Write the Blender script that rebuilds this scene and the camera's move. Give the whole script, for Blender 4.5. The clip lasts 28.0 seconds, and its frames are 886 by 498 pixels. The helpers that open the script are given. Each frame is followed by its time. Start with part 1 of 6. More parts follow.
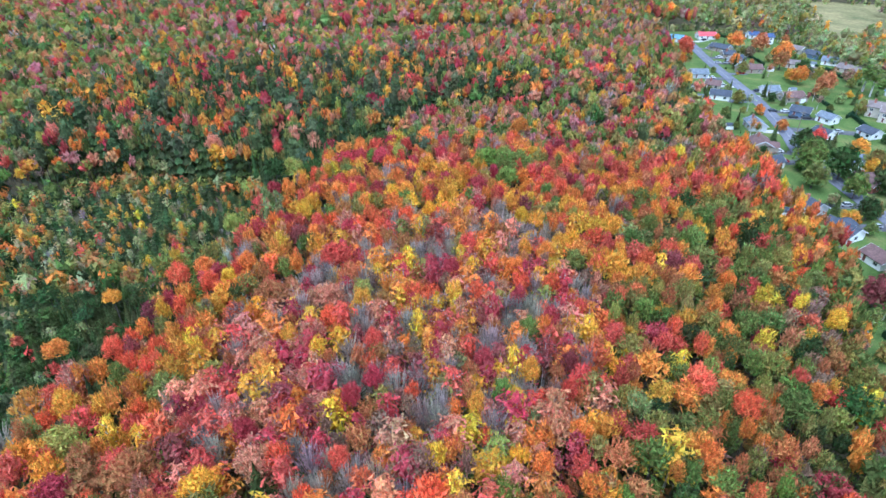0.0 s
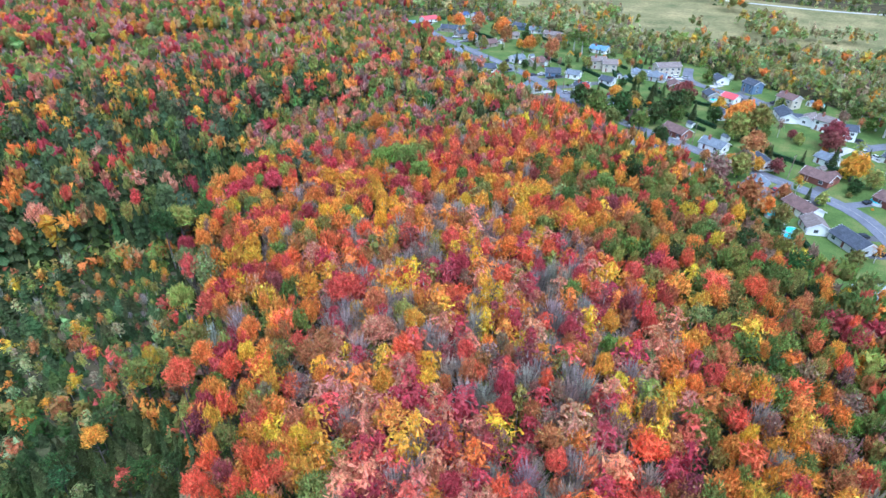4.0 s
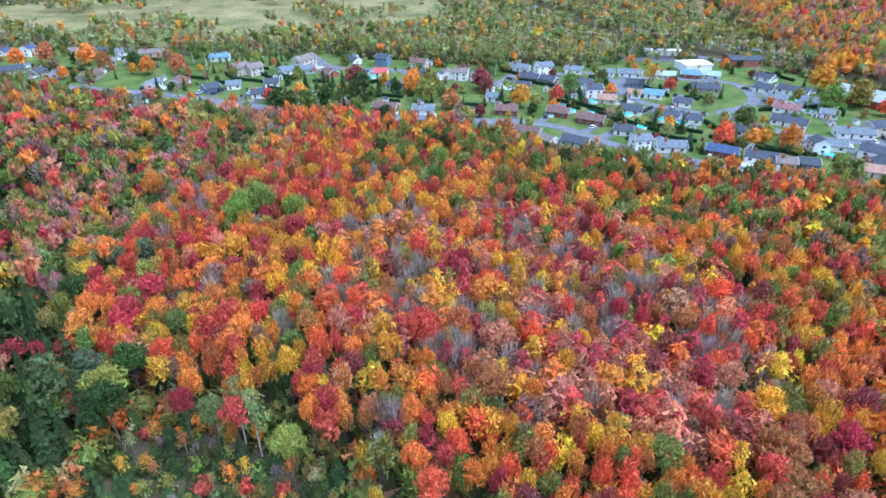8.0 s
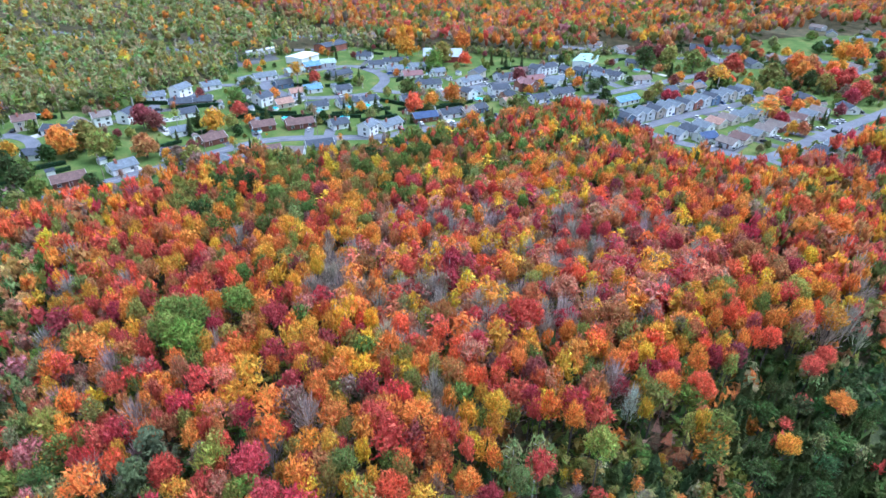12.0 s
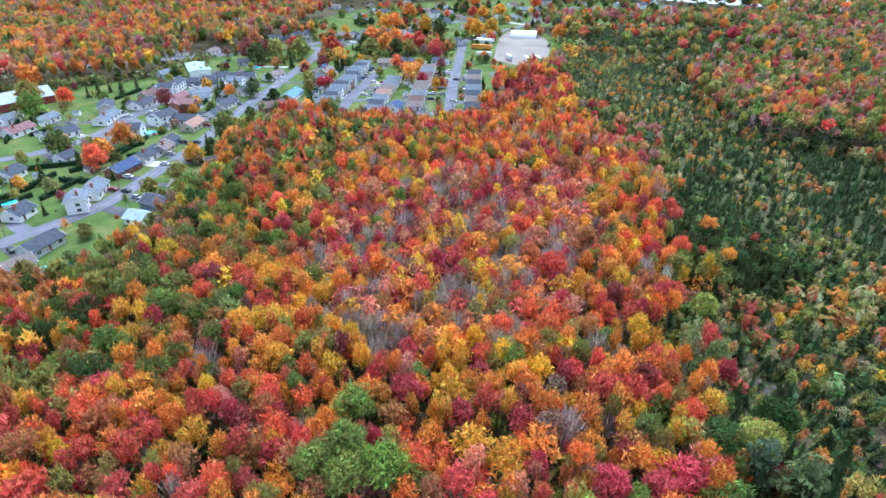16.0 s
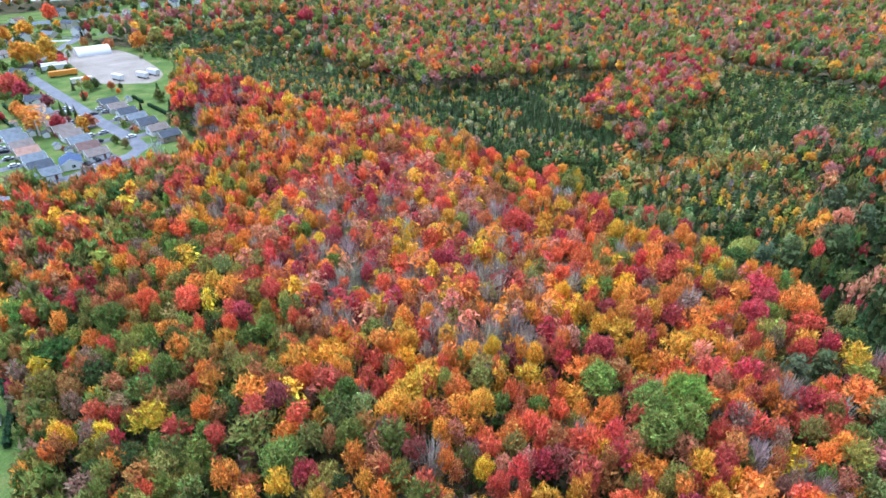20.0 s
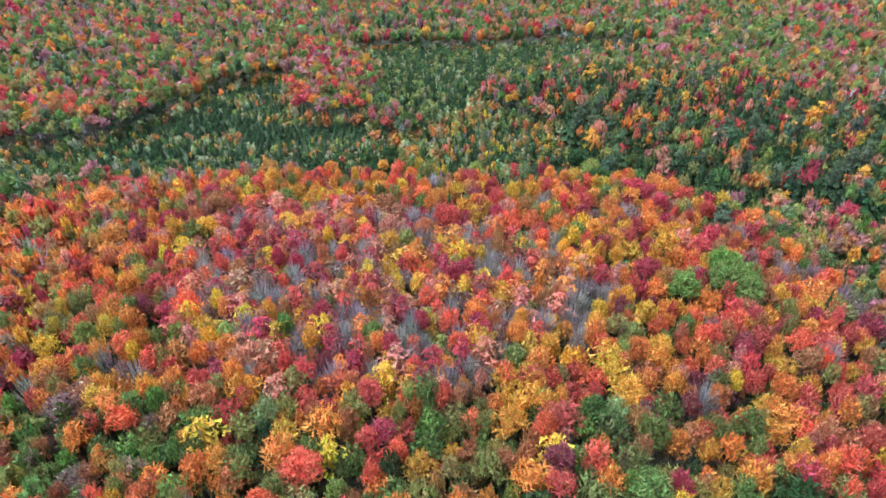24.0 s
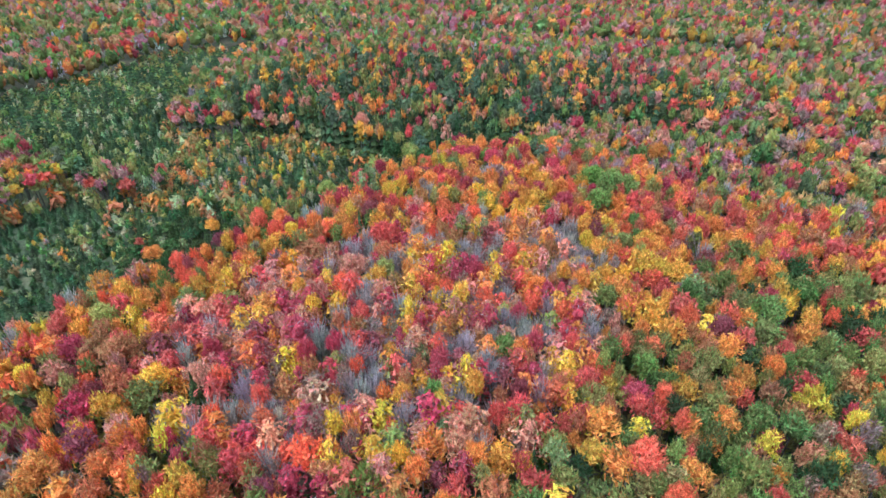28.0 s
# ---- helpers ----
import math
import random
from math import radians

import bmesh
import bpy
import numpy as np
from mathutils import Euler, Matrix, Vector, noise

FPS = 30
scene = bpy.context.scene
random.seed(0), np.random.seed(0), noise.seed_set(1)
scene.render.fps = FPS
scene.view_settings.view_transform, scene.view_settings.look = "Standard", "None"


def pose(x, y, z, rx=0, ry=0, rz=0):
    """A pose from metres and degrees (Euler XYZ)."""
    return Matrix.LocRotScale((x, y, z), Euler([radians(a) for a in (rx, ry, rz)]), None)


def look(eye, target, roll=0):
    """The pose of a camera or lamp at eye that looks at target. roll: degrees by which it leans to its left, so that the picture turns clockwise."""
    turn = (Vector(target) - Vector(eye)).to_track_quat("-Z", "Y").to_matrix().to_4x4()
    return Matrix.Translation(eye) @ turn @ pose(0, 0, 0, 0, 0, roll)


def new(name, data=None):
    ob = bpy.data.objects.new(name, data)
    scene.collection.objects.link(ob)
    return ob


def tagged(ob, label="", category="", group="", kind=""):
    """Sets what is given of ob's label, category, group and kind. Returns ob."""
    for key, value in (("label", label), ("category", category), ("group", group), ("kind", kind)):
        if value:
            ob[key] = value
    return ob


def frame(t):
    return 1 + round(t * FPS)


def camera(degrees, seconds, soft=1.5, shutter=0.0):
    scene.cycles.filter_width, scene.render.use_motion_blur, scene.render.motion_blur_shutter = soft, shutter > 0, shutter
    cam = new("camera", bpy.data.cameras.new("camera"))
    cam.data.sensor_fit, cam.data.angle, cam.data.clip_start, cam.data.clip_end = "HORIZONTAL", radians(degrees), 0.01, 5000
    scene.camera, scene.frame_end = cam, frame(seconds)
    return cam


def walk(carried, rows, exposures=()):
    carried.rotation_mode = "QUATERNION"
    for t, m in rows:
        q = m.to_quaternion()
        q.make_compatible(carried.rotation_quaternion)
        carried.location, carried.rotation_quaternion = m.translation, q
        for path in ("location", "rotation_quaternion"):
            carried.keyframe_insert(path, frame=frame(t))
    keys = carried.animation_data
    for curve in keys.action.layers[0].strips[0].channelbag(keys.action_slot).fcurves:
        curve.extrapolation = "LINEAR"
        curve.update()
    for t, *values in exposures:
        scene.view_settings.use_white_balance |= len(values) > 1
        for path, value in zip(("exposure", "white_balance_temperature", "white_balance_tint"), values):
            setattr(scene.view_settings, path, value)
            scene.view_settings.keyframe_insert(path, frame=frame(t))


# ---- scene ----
cam = camera(75.1, 28.0)
PATH = [
    (0, (1.947, -0.577, 96.726), (1.953, 1.115, 95.66), 0.0),
    (0.5, (-4.694, 0.096, 96.689), (-4.599, 1.785, 95.621), 0.2),
    (1, (-11.752, 0.947, 96.611), (-11.561, 2.626, 95.541), 0.2),
    (1.5, (-19.423, 2.258, 96.487), (-19.129, 3.921, 95.416), 0.4),
    (2, (-27.808, 4.237, 96.353), (-27.399, 5.876, 95.281), 0.4),
    (2.5, (-37.002, 7.465, 96.235), (-36.47, 9.066, 95.161), 0.7),
    (4.5, (-76.647, 28.814, 95.71), (-75.572, 30.124, 94.648), 1.2),
    (5, (-86.093, 36.622, 95.609), (-84.89, 37.822, 94.554), 1.2),
    (5.5, (-95.085, 46.435, 95.45), (-93.758, 47.501, 94.4), 1.2),
    (6, (-103.196, 57.732, 95.255), (-101.757, 58.645, 94.209), 1.1),
    (6.5, (-110.091, 70.101, 95.047), (-108.556, 70.847, 94.004), 1.1),
    (7, (-115.446, 83.088, 94.84), (-113.835, 83.657, 93.801), 1.2),
    (7.5, (-119.354, 96.488, 94.642), (-117.689, 96.873, 93.603), 1.2),
    (8, (-121.737, 110.095, 94.477), (-120.041, 110.294, 93.435), 1.0),
    (8.5, (-122.69, 123.906, 94.372), (-120.98, 123.921, 93.336), 1.0),
    (9, (-122.251, 137.94, 94.373), (-120.549, 137.761, 93.338), 0.9),
    (9.5, (-120.366, 151.874, 94.487), (-118.694, 151.508, 93.453), 0.8),
    (10, (-116.937, 165.541, 94.728), (-115.313, 164.992, 93.699), 0.8),
    (10.5, (-111.978, 178.714, 95.027), (-110.426, 177.987, 93.997), 0.7),
    (11, (-105.415, 191.221, 95.285), (-103.954, 190.326, 94.253), 0.6),
    (11.5, (-97.419, 202.931, 95.445), (-96.063, 201.879, 94.418), 0.6),
    (12, (-88.28, 213.479, 95.516), (-87.046, 212.281, 94.495), 0.7),
    (12.5, (-77.817, 222.185, 95.526), (-76.723, 220.861, 94.501), 0.4),
    (14.5, (-28.986, 246.25, 95.586), (-28.552, 244.589, 94.561), 0.5),
    (15, (-15.531, 249.757, 95.595), (-15.282, 248.056, 94.572), 0.3),
    (15.5, (-1.25, 251.077, 95.592), (-1.192, 249.357, 94.572), 0.5),
    (16, (13.359, 250.532, 95.569), (13.222, 248.816, 94.55), 0.3),
    (16.5, (27.828, 248.389, 95.523), (27.503, 246.7, 94.501), 0.3),
    (17, (41.872, 244.71, 95.46), (41.364, 243.071, 94.433), 0.1),
    (17.5, (55.27, 239.525, 95.387), (54.586, 237.952, 94.358), -0.0),
    (18, (67.864, 232.905, 95.299), (67.014, 231.416, 94.268), -0.1),
    (18.5, (79.553, 225.002, 95.211), (78.545, 223.615, 94.181), 0.1),
    (19, (90.262, 215.904, 95.134), (89.11, 214.633, 94.106), 0.0),
    (19.5, (99.893, 205.668, 95.063), (98.61, 204.531, 94.034), 0.0),
    (20, (108.267, 194.378, 95.022), (106.869, 193.386, 93.991), 0.2),
    (20.5, (115.135, 182.198, 95.005), (113.635, 181.367, 93.974), 0.4),
    (21, (120.089, 169.415, 95.009), (118.511, 168.75, 93.976), 0.3),
    (21.5, (122.621, 156.252, 94.995), (120.982, 155.756, 93.962), 0.3),
    (22.5, (124.6, 129.5, 94.82), (122.895, 129.36, 93.784), 0.05),
    (23.5, (121.924, 102.622, 94.65), (120.229, 102.844, 93.611), -0.2),
    (24, (119.343, 89.316, 94.664), (117.682, 89.72, 93.626), -0.2),
    (24.5, (114.956, 76.314, 94.704), (113.351, 76.897, 93.662), -0.1),
    (25, (109.089, 63.848, 94.768), (107.559, 64.601, 93.724), 0.0),
    (25.5, (101.937, 52.103, 94.853), (100.5, 53.019, 93.807), -0.1),
    (26, (93.603, 41.25, 94.975), (92.275, 42.317, 93.928), 0.0),
    (26.5, (84.043, 31.375, 95.108), (82.841, 32.583, 94.06), -0.1),
    (27, (73.45, 22.666, 95.221), (72.386, 23.995, 94.172), -0.2),
    (27.5, (62.068, 15.03, 95.298), (61.157, 16.468, 94.247), -0.2),
    (28, (50.371, 8.018, 95.339), (49.621, 9.55, 94.295), -0.1),
]
walk(cam, [(t, look(eye, target, roll)) for t, eye, target, roll in PATH], [(0, 0.91, 4750, 8), (5, 0.9, 4800, 9), (9, 0.93, 4850, 9), (13, 1.02, 4950, 8), (17, 1.08, 5120, 8), (20, 1.15, 5100, 7), (24, 1.08, 4800, 7), (28, 0.99, 4700, 7)])

# ---- light ----
SUN_ELEVATION, SUN_AZIMUTH = 68.0, 200.0
world = bpy.data.worlds.new("overcast_sky")
scene.world = world
world.use_nodes = True
wn, wl = world.node_tree.nodes, world.node_tree.links
sky = wn.new("ShaderNodeTexSky")
sky.sky_type, sky.sun_disc = "NISHITA", False
sky.sun_elevation, sky.sun_rotation = radians(SUN_ELEVATION), radians(SUN_AZIMUTH)
sky.air_density, sky.dust_density, sky.ozone_density = 1.0, 4.0, 1.0
wash = wn.new("ShaderNodeMix")            # cloud veil: the blue is mostly greyed out
wash.data_type = "RGBA"
wash.inputs["Factor"].default_value = 0.7
grey = wn.new("ShaderNodeRGBToBW")
wl.new(sky.outputs[0], grey.inputs[0])
wl.new(sky.outputs[0], wash.inputs[6])
wl.new(grey.outputs[0], wash.inputs[7])
wl.new(wash.outputs[2], wn["Background"].inputs[0])
wn["Background"].inputs[1].default_value = 0.21

sun = new("sun", bpy.data.lights.new("sun", "SUN"))
sun.data.energy, sun.data.angle, sun.data.color = 0.62, radians(60), (1.0, 0.985, 0.96)
sun.matrix_world = pose(0, 0, 300, 90 - SUN_ELEVATION, 0, 180 - SUN_AZIMUTH)


# ---- materials ----
def material(name, rough=0.8, spec=0.3, metal=0.0):
    m = bpy.data.materials.new(name)
    m.use_nodes = True
    b = m.node_tree.nodes["Principled BSDF"]
    b.inputs["Roughness"].default_value = rough
    b.inputs["Specular IOR Level"].default_value = spec
    b.inputs["Metallic"].default_value = metal
    return m, m.node_tree.nodes, m.node_tree.links, b


def noise_tex(n, l, scale, detail=3, rough=0.6, coords=None):
    t = n.new("ShaderNodeTexNoise")
    t.inputs["Scale"].default_value, t.inputs["Detail"].default_value, t.inputs["Roughness"].default_value = scale, detail, rough
    if coords:
        l.new(coords, t.inputs["Vector"])
    return t


def ramp(n, l, source, stops):
    r = n.new("ShaderNodeValToRGB")
    els = r.color_ramp.elements
    while len(els) < len(stops):
        els.new(0.5)
    for e, (p, c) in zip(els, stops):
        e.position, e.color = p, (*c, 1)
    l.new(source, r.inputs[0])
    return r


def mix(n, l, a, b, f, mode="MIX"):
    x = n.new("ShaderNodeMix")
    x.data_type, x.blend_type = "RGBA", mode
    for sock, v in ((x.inputs[6], a), (x.inputs[7], b), (x.inputs[0], f)):
        if isinstance(v, bpy.types.NodeSocket):
            l.new(v, sock)
        elif isinstance(v, tuple):
            sock.default_value = (*v, 1)
        else:
            sock.default_value = v
    return x.outputs[2]


def two_tone(name, dark, light, coarse, fine, rough=0.85, spec=0.2, bump=0.3, dist=0.05, mid=None):
    """A surface that varies at two scales, in metres of the world."""
    m, n, l, b = material(name, rough, spec)
    pos = n.new("ShaderNodeNewGeometry").outputs["Position"]
    a, f = noise_tex(n, l, coarse, 4, 0.6, pos), noise_tex(n, l, fine, 4, 0.7, pos)
    stops = [(0.3, dark), (0.7, light)] if mid is None else [(0.28, dark), (0.5, mid), (0.72, light)]
    base = ramp(n, l, a.outputs[0], stops)
    speck = ramp(n, l, f.outputs[0], [(0.3, (0.62, 0.62, 0.62)), (0.7, (1.3, 1.3, 1.3))])
    l.new(mix(n, l, base.outputs[0], speck.outputs[0], 1.0, "MULTIPLY"), b.inputs["Base Color"])
    bp = n.new("ShaderNodeBump")
    bp.inputs["Strength"].default_value, bp.inputs["Distance"].default_value = bump, dist
    l.new(f.outputs[0], bp.inputs["Height"])
    l.new(bp.outputs[0], b.inputs["Normal"])
    return m


def foliage(name, through_light=0.42):
    """Leaves: the colour of each tree and leaf spray is in its mesh, or in its object's colour."""
    m, n, l, b = material(name, 0.7, 0.09)
    at = n.new("ShaderNodeAttribute")
    at.attribute_name = "leaf_colour"
    oi = n.new("ShaderNodeObjectInfo")
    c = mix(n, l, at.outputs["Color"], oi.outputs["Color"], 1.0, "MULTIPLY")
    pos = n.new("ShaderNodeNewGeometry").outputs["Position"]
    f = noise_tex(n, l, 3.2, 2, 0.75, pos)
    speck = ramp(n, l, f.outputs[0], [(0.32, (0.6, 0.6, 0.6)), (0.68, (1.4, 1.4, 1.4))])
    c = mix(n, l, c, speck.outputs[0], 1.0, "MULTIPLY")
    l.new(c, b.inputs["Base Color"])
    bp = n.new("ShaderNodeBump")
    bp.inputs["Strength"].default_value, bp.inputs["Distance"].default_value = 0.7, 0.25
    l.new(f.outputs[0], bp.inputs["Height"])
    l.new(bp.outputs[0], b.inputs["Normal"])
    tr = n.new("ShaderNodeBsdfTranslucent")
    l.new(c, tr.inputs[0])
    ms = n.new("ShaderNodeMixShader")
    ms.inputs[0].default_value = through_light
    l.new(b.outputs[0], ms.inputs[1])
    l.new(tr.outputs[0], ms.inputs[2])
    # each spray is broken up into single leaves with gaps between them
    gaps = noise_tex(n, l, 3.6, 2, 0.7, pos)
    cut = n.new("ShaderNodeMath")
    cut.operation = "GREATER_THAN"
    cut.inputs[1].default_value = 0.41
    l.new(gaps.outputs[0], cut.inputs[0])
    clear = n.new("ShaderNodeBsdfTransparent")
    lace = n.new("ShaderNodeMixShader")
    l.new(cut.outputs[0], lace.inputs[0])
    l.new(clear.outputs[0], lace.inputs[1])
    l.new(ms.outputs[0], lace.inputs[2])
    l.new(lace.outputs[0], n["Material Output"].inputs[0])
    return m


def siding(name, colour, spread=0.08):
    """Clapboard walls: fine horizontal boards and faint dirt."""
    m, n, l, b = material(name, 0.6, 0.3)
    tc = n.new("ShaderNodeTexCoord").outputs["Object"]
    w = n.new("ShaderNodeTexWave")
    w.bands_direction = "Z"
    w.inputs["Scale"].default_value, w.inputs["Distortion"].default_value = 1.6, 0.2
    l.new(tc, w.inputs["Vector"])
    f = noise_tex(n, l, 0.8, 4, 0.6, tc)
    lo, hi = tuple(c * (1 - spread * 2) for c in colour), tuple(min(1, c * (1 + spread)) for c in colour)
    c = ramp(n, l, f.outputs[0], [(0.3, lo), (0.7, hi)])
    l.new(c.outputs[0], b.inputs["Base Color"])
    bp = n.new("ShaderNodeBump")
    bp.inputs["Strength"].default_value, bp.inputs["Distance"].default_value = 0.4, 0.02
    l.new(w.outputs[0], bp.inputs["Height"])
    l.new(bp.outputs[0], b.inputs["Normal"])
    return m


def shingles(name, colour):
    """Asphalt shingles: courses of small tabs, each a little different, with weathering."""
    m, n, l, b = material(name, 0.9, 0.2)
    tc = n.new("ShaderNodeTexCoord").outputs["Object"]
    br = n.new("ShaderNodeTexBrick")
    br.inputs["Scale"].default_value, br.inputs["Mortar Size"].default_value = 1.6, 0.012
    br.inputs["Color1"].default_value = (*[c * 0.85 for c in colour], 1)
    br.inputs["Color2"].default_value = (*[min(1, c * 1.18) for c in colour], 1)
    br.inputs["Mortar"].default_value = (*[c * 0.6 for c in colour], 1)
    l.new(tc, br.inputs["Vector"])
    f = noise_tex(n, l, 0.5, 4, 0.65, tc)
    v = ramp(n, l, f.outputs[0], [(0.3, (0.75, 0.75, 0.75)), (0.7, (1.2, 1.2, 1.2))])
    l.new(mix(n, l, br.outputs[0], v.outputs[0], 1.0, "MULTIPLY"), b.inputs["Base Color"])
    return m


def plain(name, colour, rough=0.5, spec=0.4, metal=0.0, scale=2.0, spread=0.12):
    m, n, l, b = material(name, rough, spec, metal)
    tc = n.new("ShaderNodeTexCoord").outputs["Object"]
    f = noise_tex(n, l, scale, 4, 0.6, tc)
    c = ramp(n, l, f.outputs[0], [(0.3, tuple(v * (1 - spread) for v in colour)), (0.7, tuple(min(1, v * (1 + spread)) for v in colour))])
    l.new(c.outputs[0], b.inputs["Base Color"])
    return m


LEAF = foliage("autumn_leaves")
BARK = two_tone("bark", (0.06, 0.05, 0.045), (0.2, 0.17, 0.15), 0.6, 4.0)
BIRCH_BARK = two_tone("birch_bark", (0.35, 0.33, 0.3), (0.8, 0.78, 0.74), 0.9, 5.0)
FLOOR = two_tone("leaf_litter", (0.05, 0.055, 0.032), (0.16, 0.12, 0.07), 0.12, 1.6, 0.95, 0.05, 0.6, 0.2, (0.095, 0.085, 0.048))
LAWN = two_tone("lawn_grass", (0.06, 0.1, 0.026), (0.2, 0.195, 0.07), 0.09, 2.2, 0.95, 0.05, 0.5, 0.05, (0.105, 0.158, 0.042))
MEADOW = two_tone("marsh_grass", (0.12, 0.13, 0.055), (0.34, 0.285, 0.135), 0.028, 0.35, 0.95, 0.05, 0.8, 0.4, (0.22, 0.2, 0.09))
ASPHALT = two_tone("asphalt", (0.115, 0.12, 0.145), (0.19, 0.195, 0.23), 0.12, 3.0, 0.85, 0.25, 0.2, 0.01)
DRIVE = two_tone("driveway_asphalt", (0.06, 0.06, 0.065), (0.14, 0.14, 0.15), 0.1, 3.0, 0.85, 0.25, 0.2, 0.01)
GRAVEL = two_tone("gravel", (0.22, 0.19, 0.165), (0.34, 0.295, 0.26), 0.05, 3.0, 0.95, 0.1, 0.4, 0.03)
CONCRETE = two_tone("concrete", (0.38, 0.37, 0.35), (0.58, 0.57, 0.54), 0.3, 4.0, 0.9, 0.2, 0.2, 0.01)
GRASS = two_tone("rough_grass", (0.04, 0.055, 0.025), (0.135, 0.125, 0.06), 0.07, 1.1, 0.95, 0.05, 0.8, 0.3, (0.08, 0.09, 0.042))
WATER = plain("river_water", (0.25, 0.3, 0.33), 0.12, 0.5, 0.0, 0.02)
POOL = plain("pool_water", (0.1, 0.55, 0.62), 0.08, 0.5)
GLASS = plain("window_glass", (0.03, 0.04, 0.05), 0.08, 0.6)
WHITE_TRIM = plain("white_trim", (0.78, 0.79, 0.81), 0.45)
STEEL = plain("galvanised_steel", (0.5, 0.52, 0.53), 0.4, 0.5, 0.6)
RUBBER = plain("tyre_rubber", (0.02, 0.02, 0.02), 0.8)
WOOD = two_tone("weathered_wood", (0.16, 0.12, 0.08), (0.36, 0.3, 0.24), 0.8, 6.0)
WALLS = {
    "white": siding("white_siding", (0.92, 0.92, 0.92), 0.02), "cream": siding("cream_siding", (0.62, 0.56, 0.46)),
    "tan": siding("tan_siding", (0.42, 0.36, 0.29)), "grey": siding("grey_siding", (0.58, 0.6, 0.62)),
    "navy": siding("blue_siding", (0.15, 0.22, 0.34)),
    "brick": shingles("red_brick", (0.36, 0.15, 0.11)),
}
ROOFS = {
    "slate": shingles("slate_grey_shingles", (0.075, 0.085, 0.108)), "light": shingles("pale_grey_shingles", (0.17, 0.195, 0.225)),
    "brown": shingles("brown_shingles", (0.165, 0.105, 0.095)), "maroon": shingles("maroon_shingles", (0.24, 0.13, 0.13)),
    "tan": shingles("tan_shingles", (0.21, 0.175, 0.16)), "red": plain("red_metal_roof", (0.55, 0.08, 0.09), 0.5),
    "blue": shingles("blue_shingles", (0.16, 0.28, 0.42)), "navy": shingles("navy_shingles", (0.07, 0.1, 0.19)),
    "salmon": shingles("salmon_shingles", (0.36, 0.22, 0.17)), "teal": shingles("teal_shingles", (0.34, 0.43, 0.42)),
}
CAR_PAINTS = [plain("car_paint_" + k, c, 0.25, 0.6, 0.0, 1.0, 0.02) for k, c in (
    ("white", (0.8, 0.8, 0.8)), ("black", (0.02, 0.02, 0.025)), ("silver", (0.45, 0.46, 0.48)), ("blue", (0.04, 0.1, 0.3)), ("red", (0.35, 0.03, 0.03)))]


# ---- building blocks ----
def mesh(name, verts, faces, mats, slots=None):
    me = bpy.data.meshes.new(name)
    me.from_pydata([tuple(v) for v in verts], [], [tuple(f) for f in faces])
    for m in mats if isinstance(mats, (list, tuple)) else [mats]:
        me.materials.append(m)
    if slots:
        me.polygons.foreach_set("material_index", slots)
    me.update()
    return me


def part(name, me, parent, label="", m=None):
    ob = new(name, me)
    ob.parent = parent
    if m is not None:
        ob.matrix_basis = m
    return tagged(ob, label)


def thing(name, m, label, category, group="", kind=""):
    ob = new(name)
    ob.matrix_world = m
    return tagged(ob, label, category, group, kind)


def boxes(*items):
    """Vertices and faces of boxes (x0, y0, z0, x1, y1, z1)."""
    v, f = [], []
    for x0, y0, z0, x1, y1, z1 in items:
        k = len(v)
        v += [(x0, y0, z0), (x1, y0, z0), (x1, y1, z0), (x0, y1, z0), (x0, y0, z1), (x1, y0, z1), (x1, y1, z1), (x0, y1, z1)]
        f += [[k + i for i in q] for q in ((3, 2, 1, 0), (4, 5, 6, 7), (0, 1, 5, 4), (1, 2, 6, 5), (2, 3, 7, 6), (3, 0, 4, 7))]
    return v, f


def prism(profile, x0, x1):
    """A closed profile in y and z, drawn out along x."""
    k = len(profile)
    v = [(x0, y, z) for y, z in profile] + [(x1, y, z) for y, z in profile]
    f = [list(range(k))[::-1], [k + i for i in range(k)]]
    f += [[i, (i + 1) % k, k + (i + 1) % k, k + i] for i in range(k)]
    return v, f


def tube(r0, r1, z0, z1, n=8, x=0.0, y=0.0):
    v = [(x + r * math.cos(2 * math.pi * i / n), y + r * math.sin(2 * math.pi * i / n), z) for r, z in ((r0, z0), (r1, z1)) for i in range(n)]
    f = [[i, (i + 1) % n, n + (i + 1) % n, n + i] for i in range(n)] + [list(range(n))[::-1], [n + i for i in range(n)]]
    return v, f


def inside(poly, x, y):
    """Which of the points lie in the polygon."""
    x, y = np.asarray(x, float), np.asarray(y, float)
    res = np.zeros(x.shape, bool)
    for (ax, ay), (bx, by) in zip(poly, poly[1:] + poly[:1]):
        if ay != by:
            res ^= ((ay > y) != (by > y)) & (x < (bx - ax) * (y - ay) / (by - ay) + ax)
    return res


def line_distance(line, x, y):
    best = np.full(np.shape(x), 1e9)
    for (ax, ay), (bx, by) in zip(line, line[1:]):
        dx, dy = bx - ax, by - ay
        u = np.clip(((x - ax) * dx + (y - ay) * dy) / (dx * dx + dy * dy), 0, 1)
        best = np.minimum(best, np.hypot(x - ax - u * dx, y - ay - u * dy))
    return best


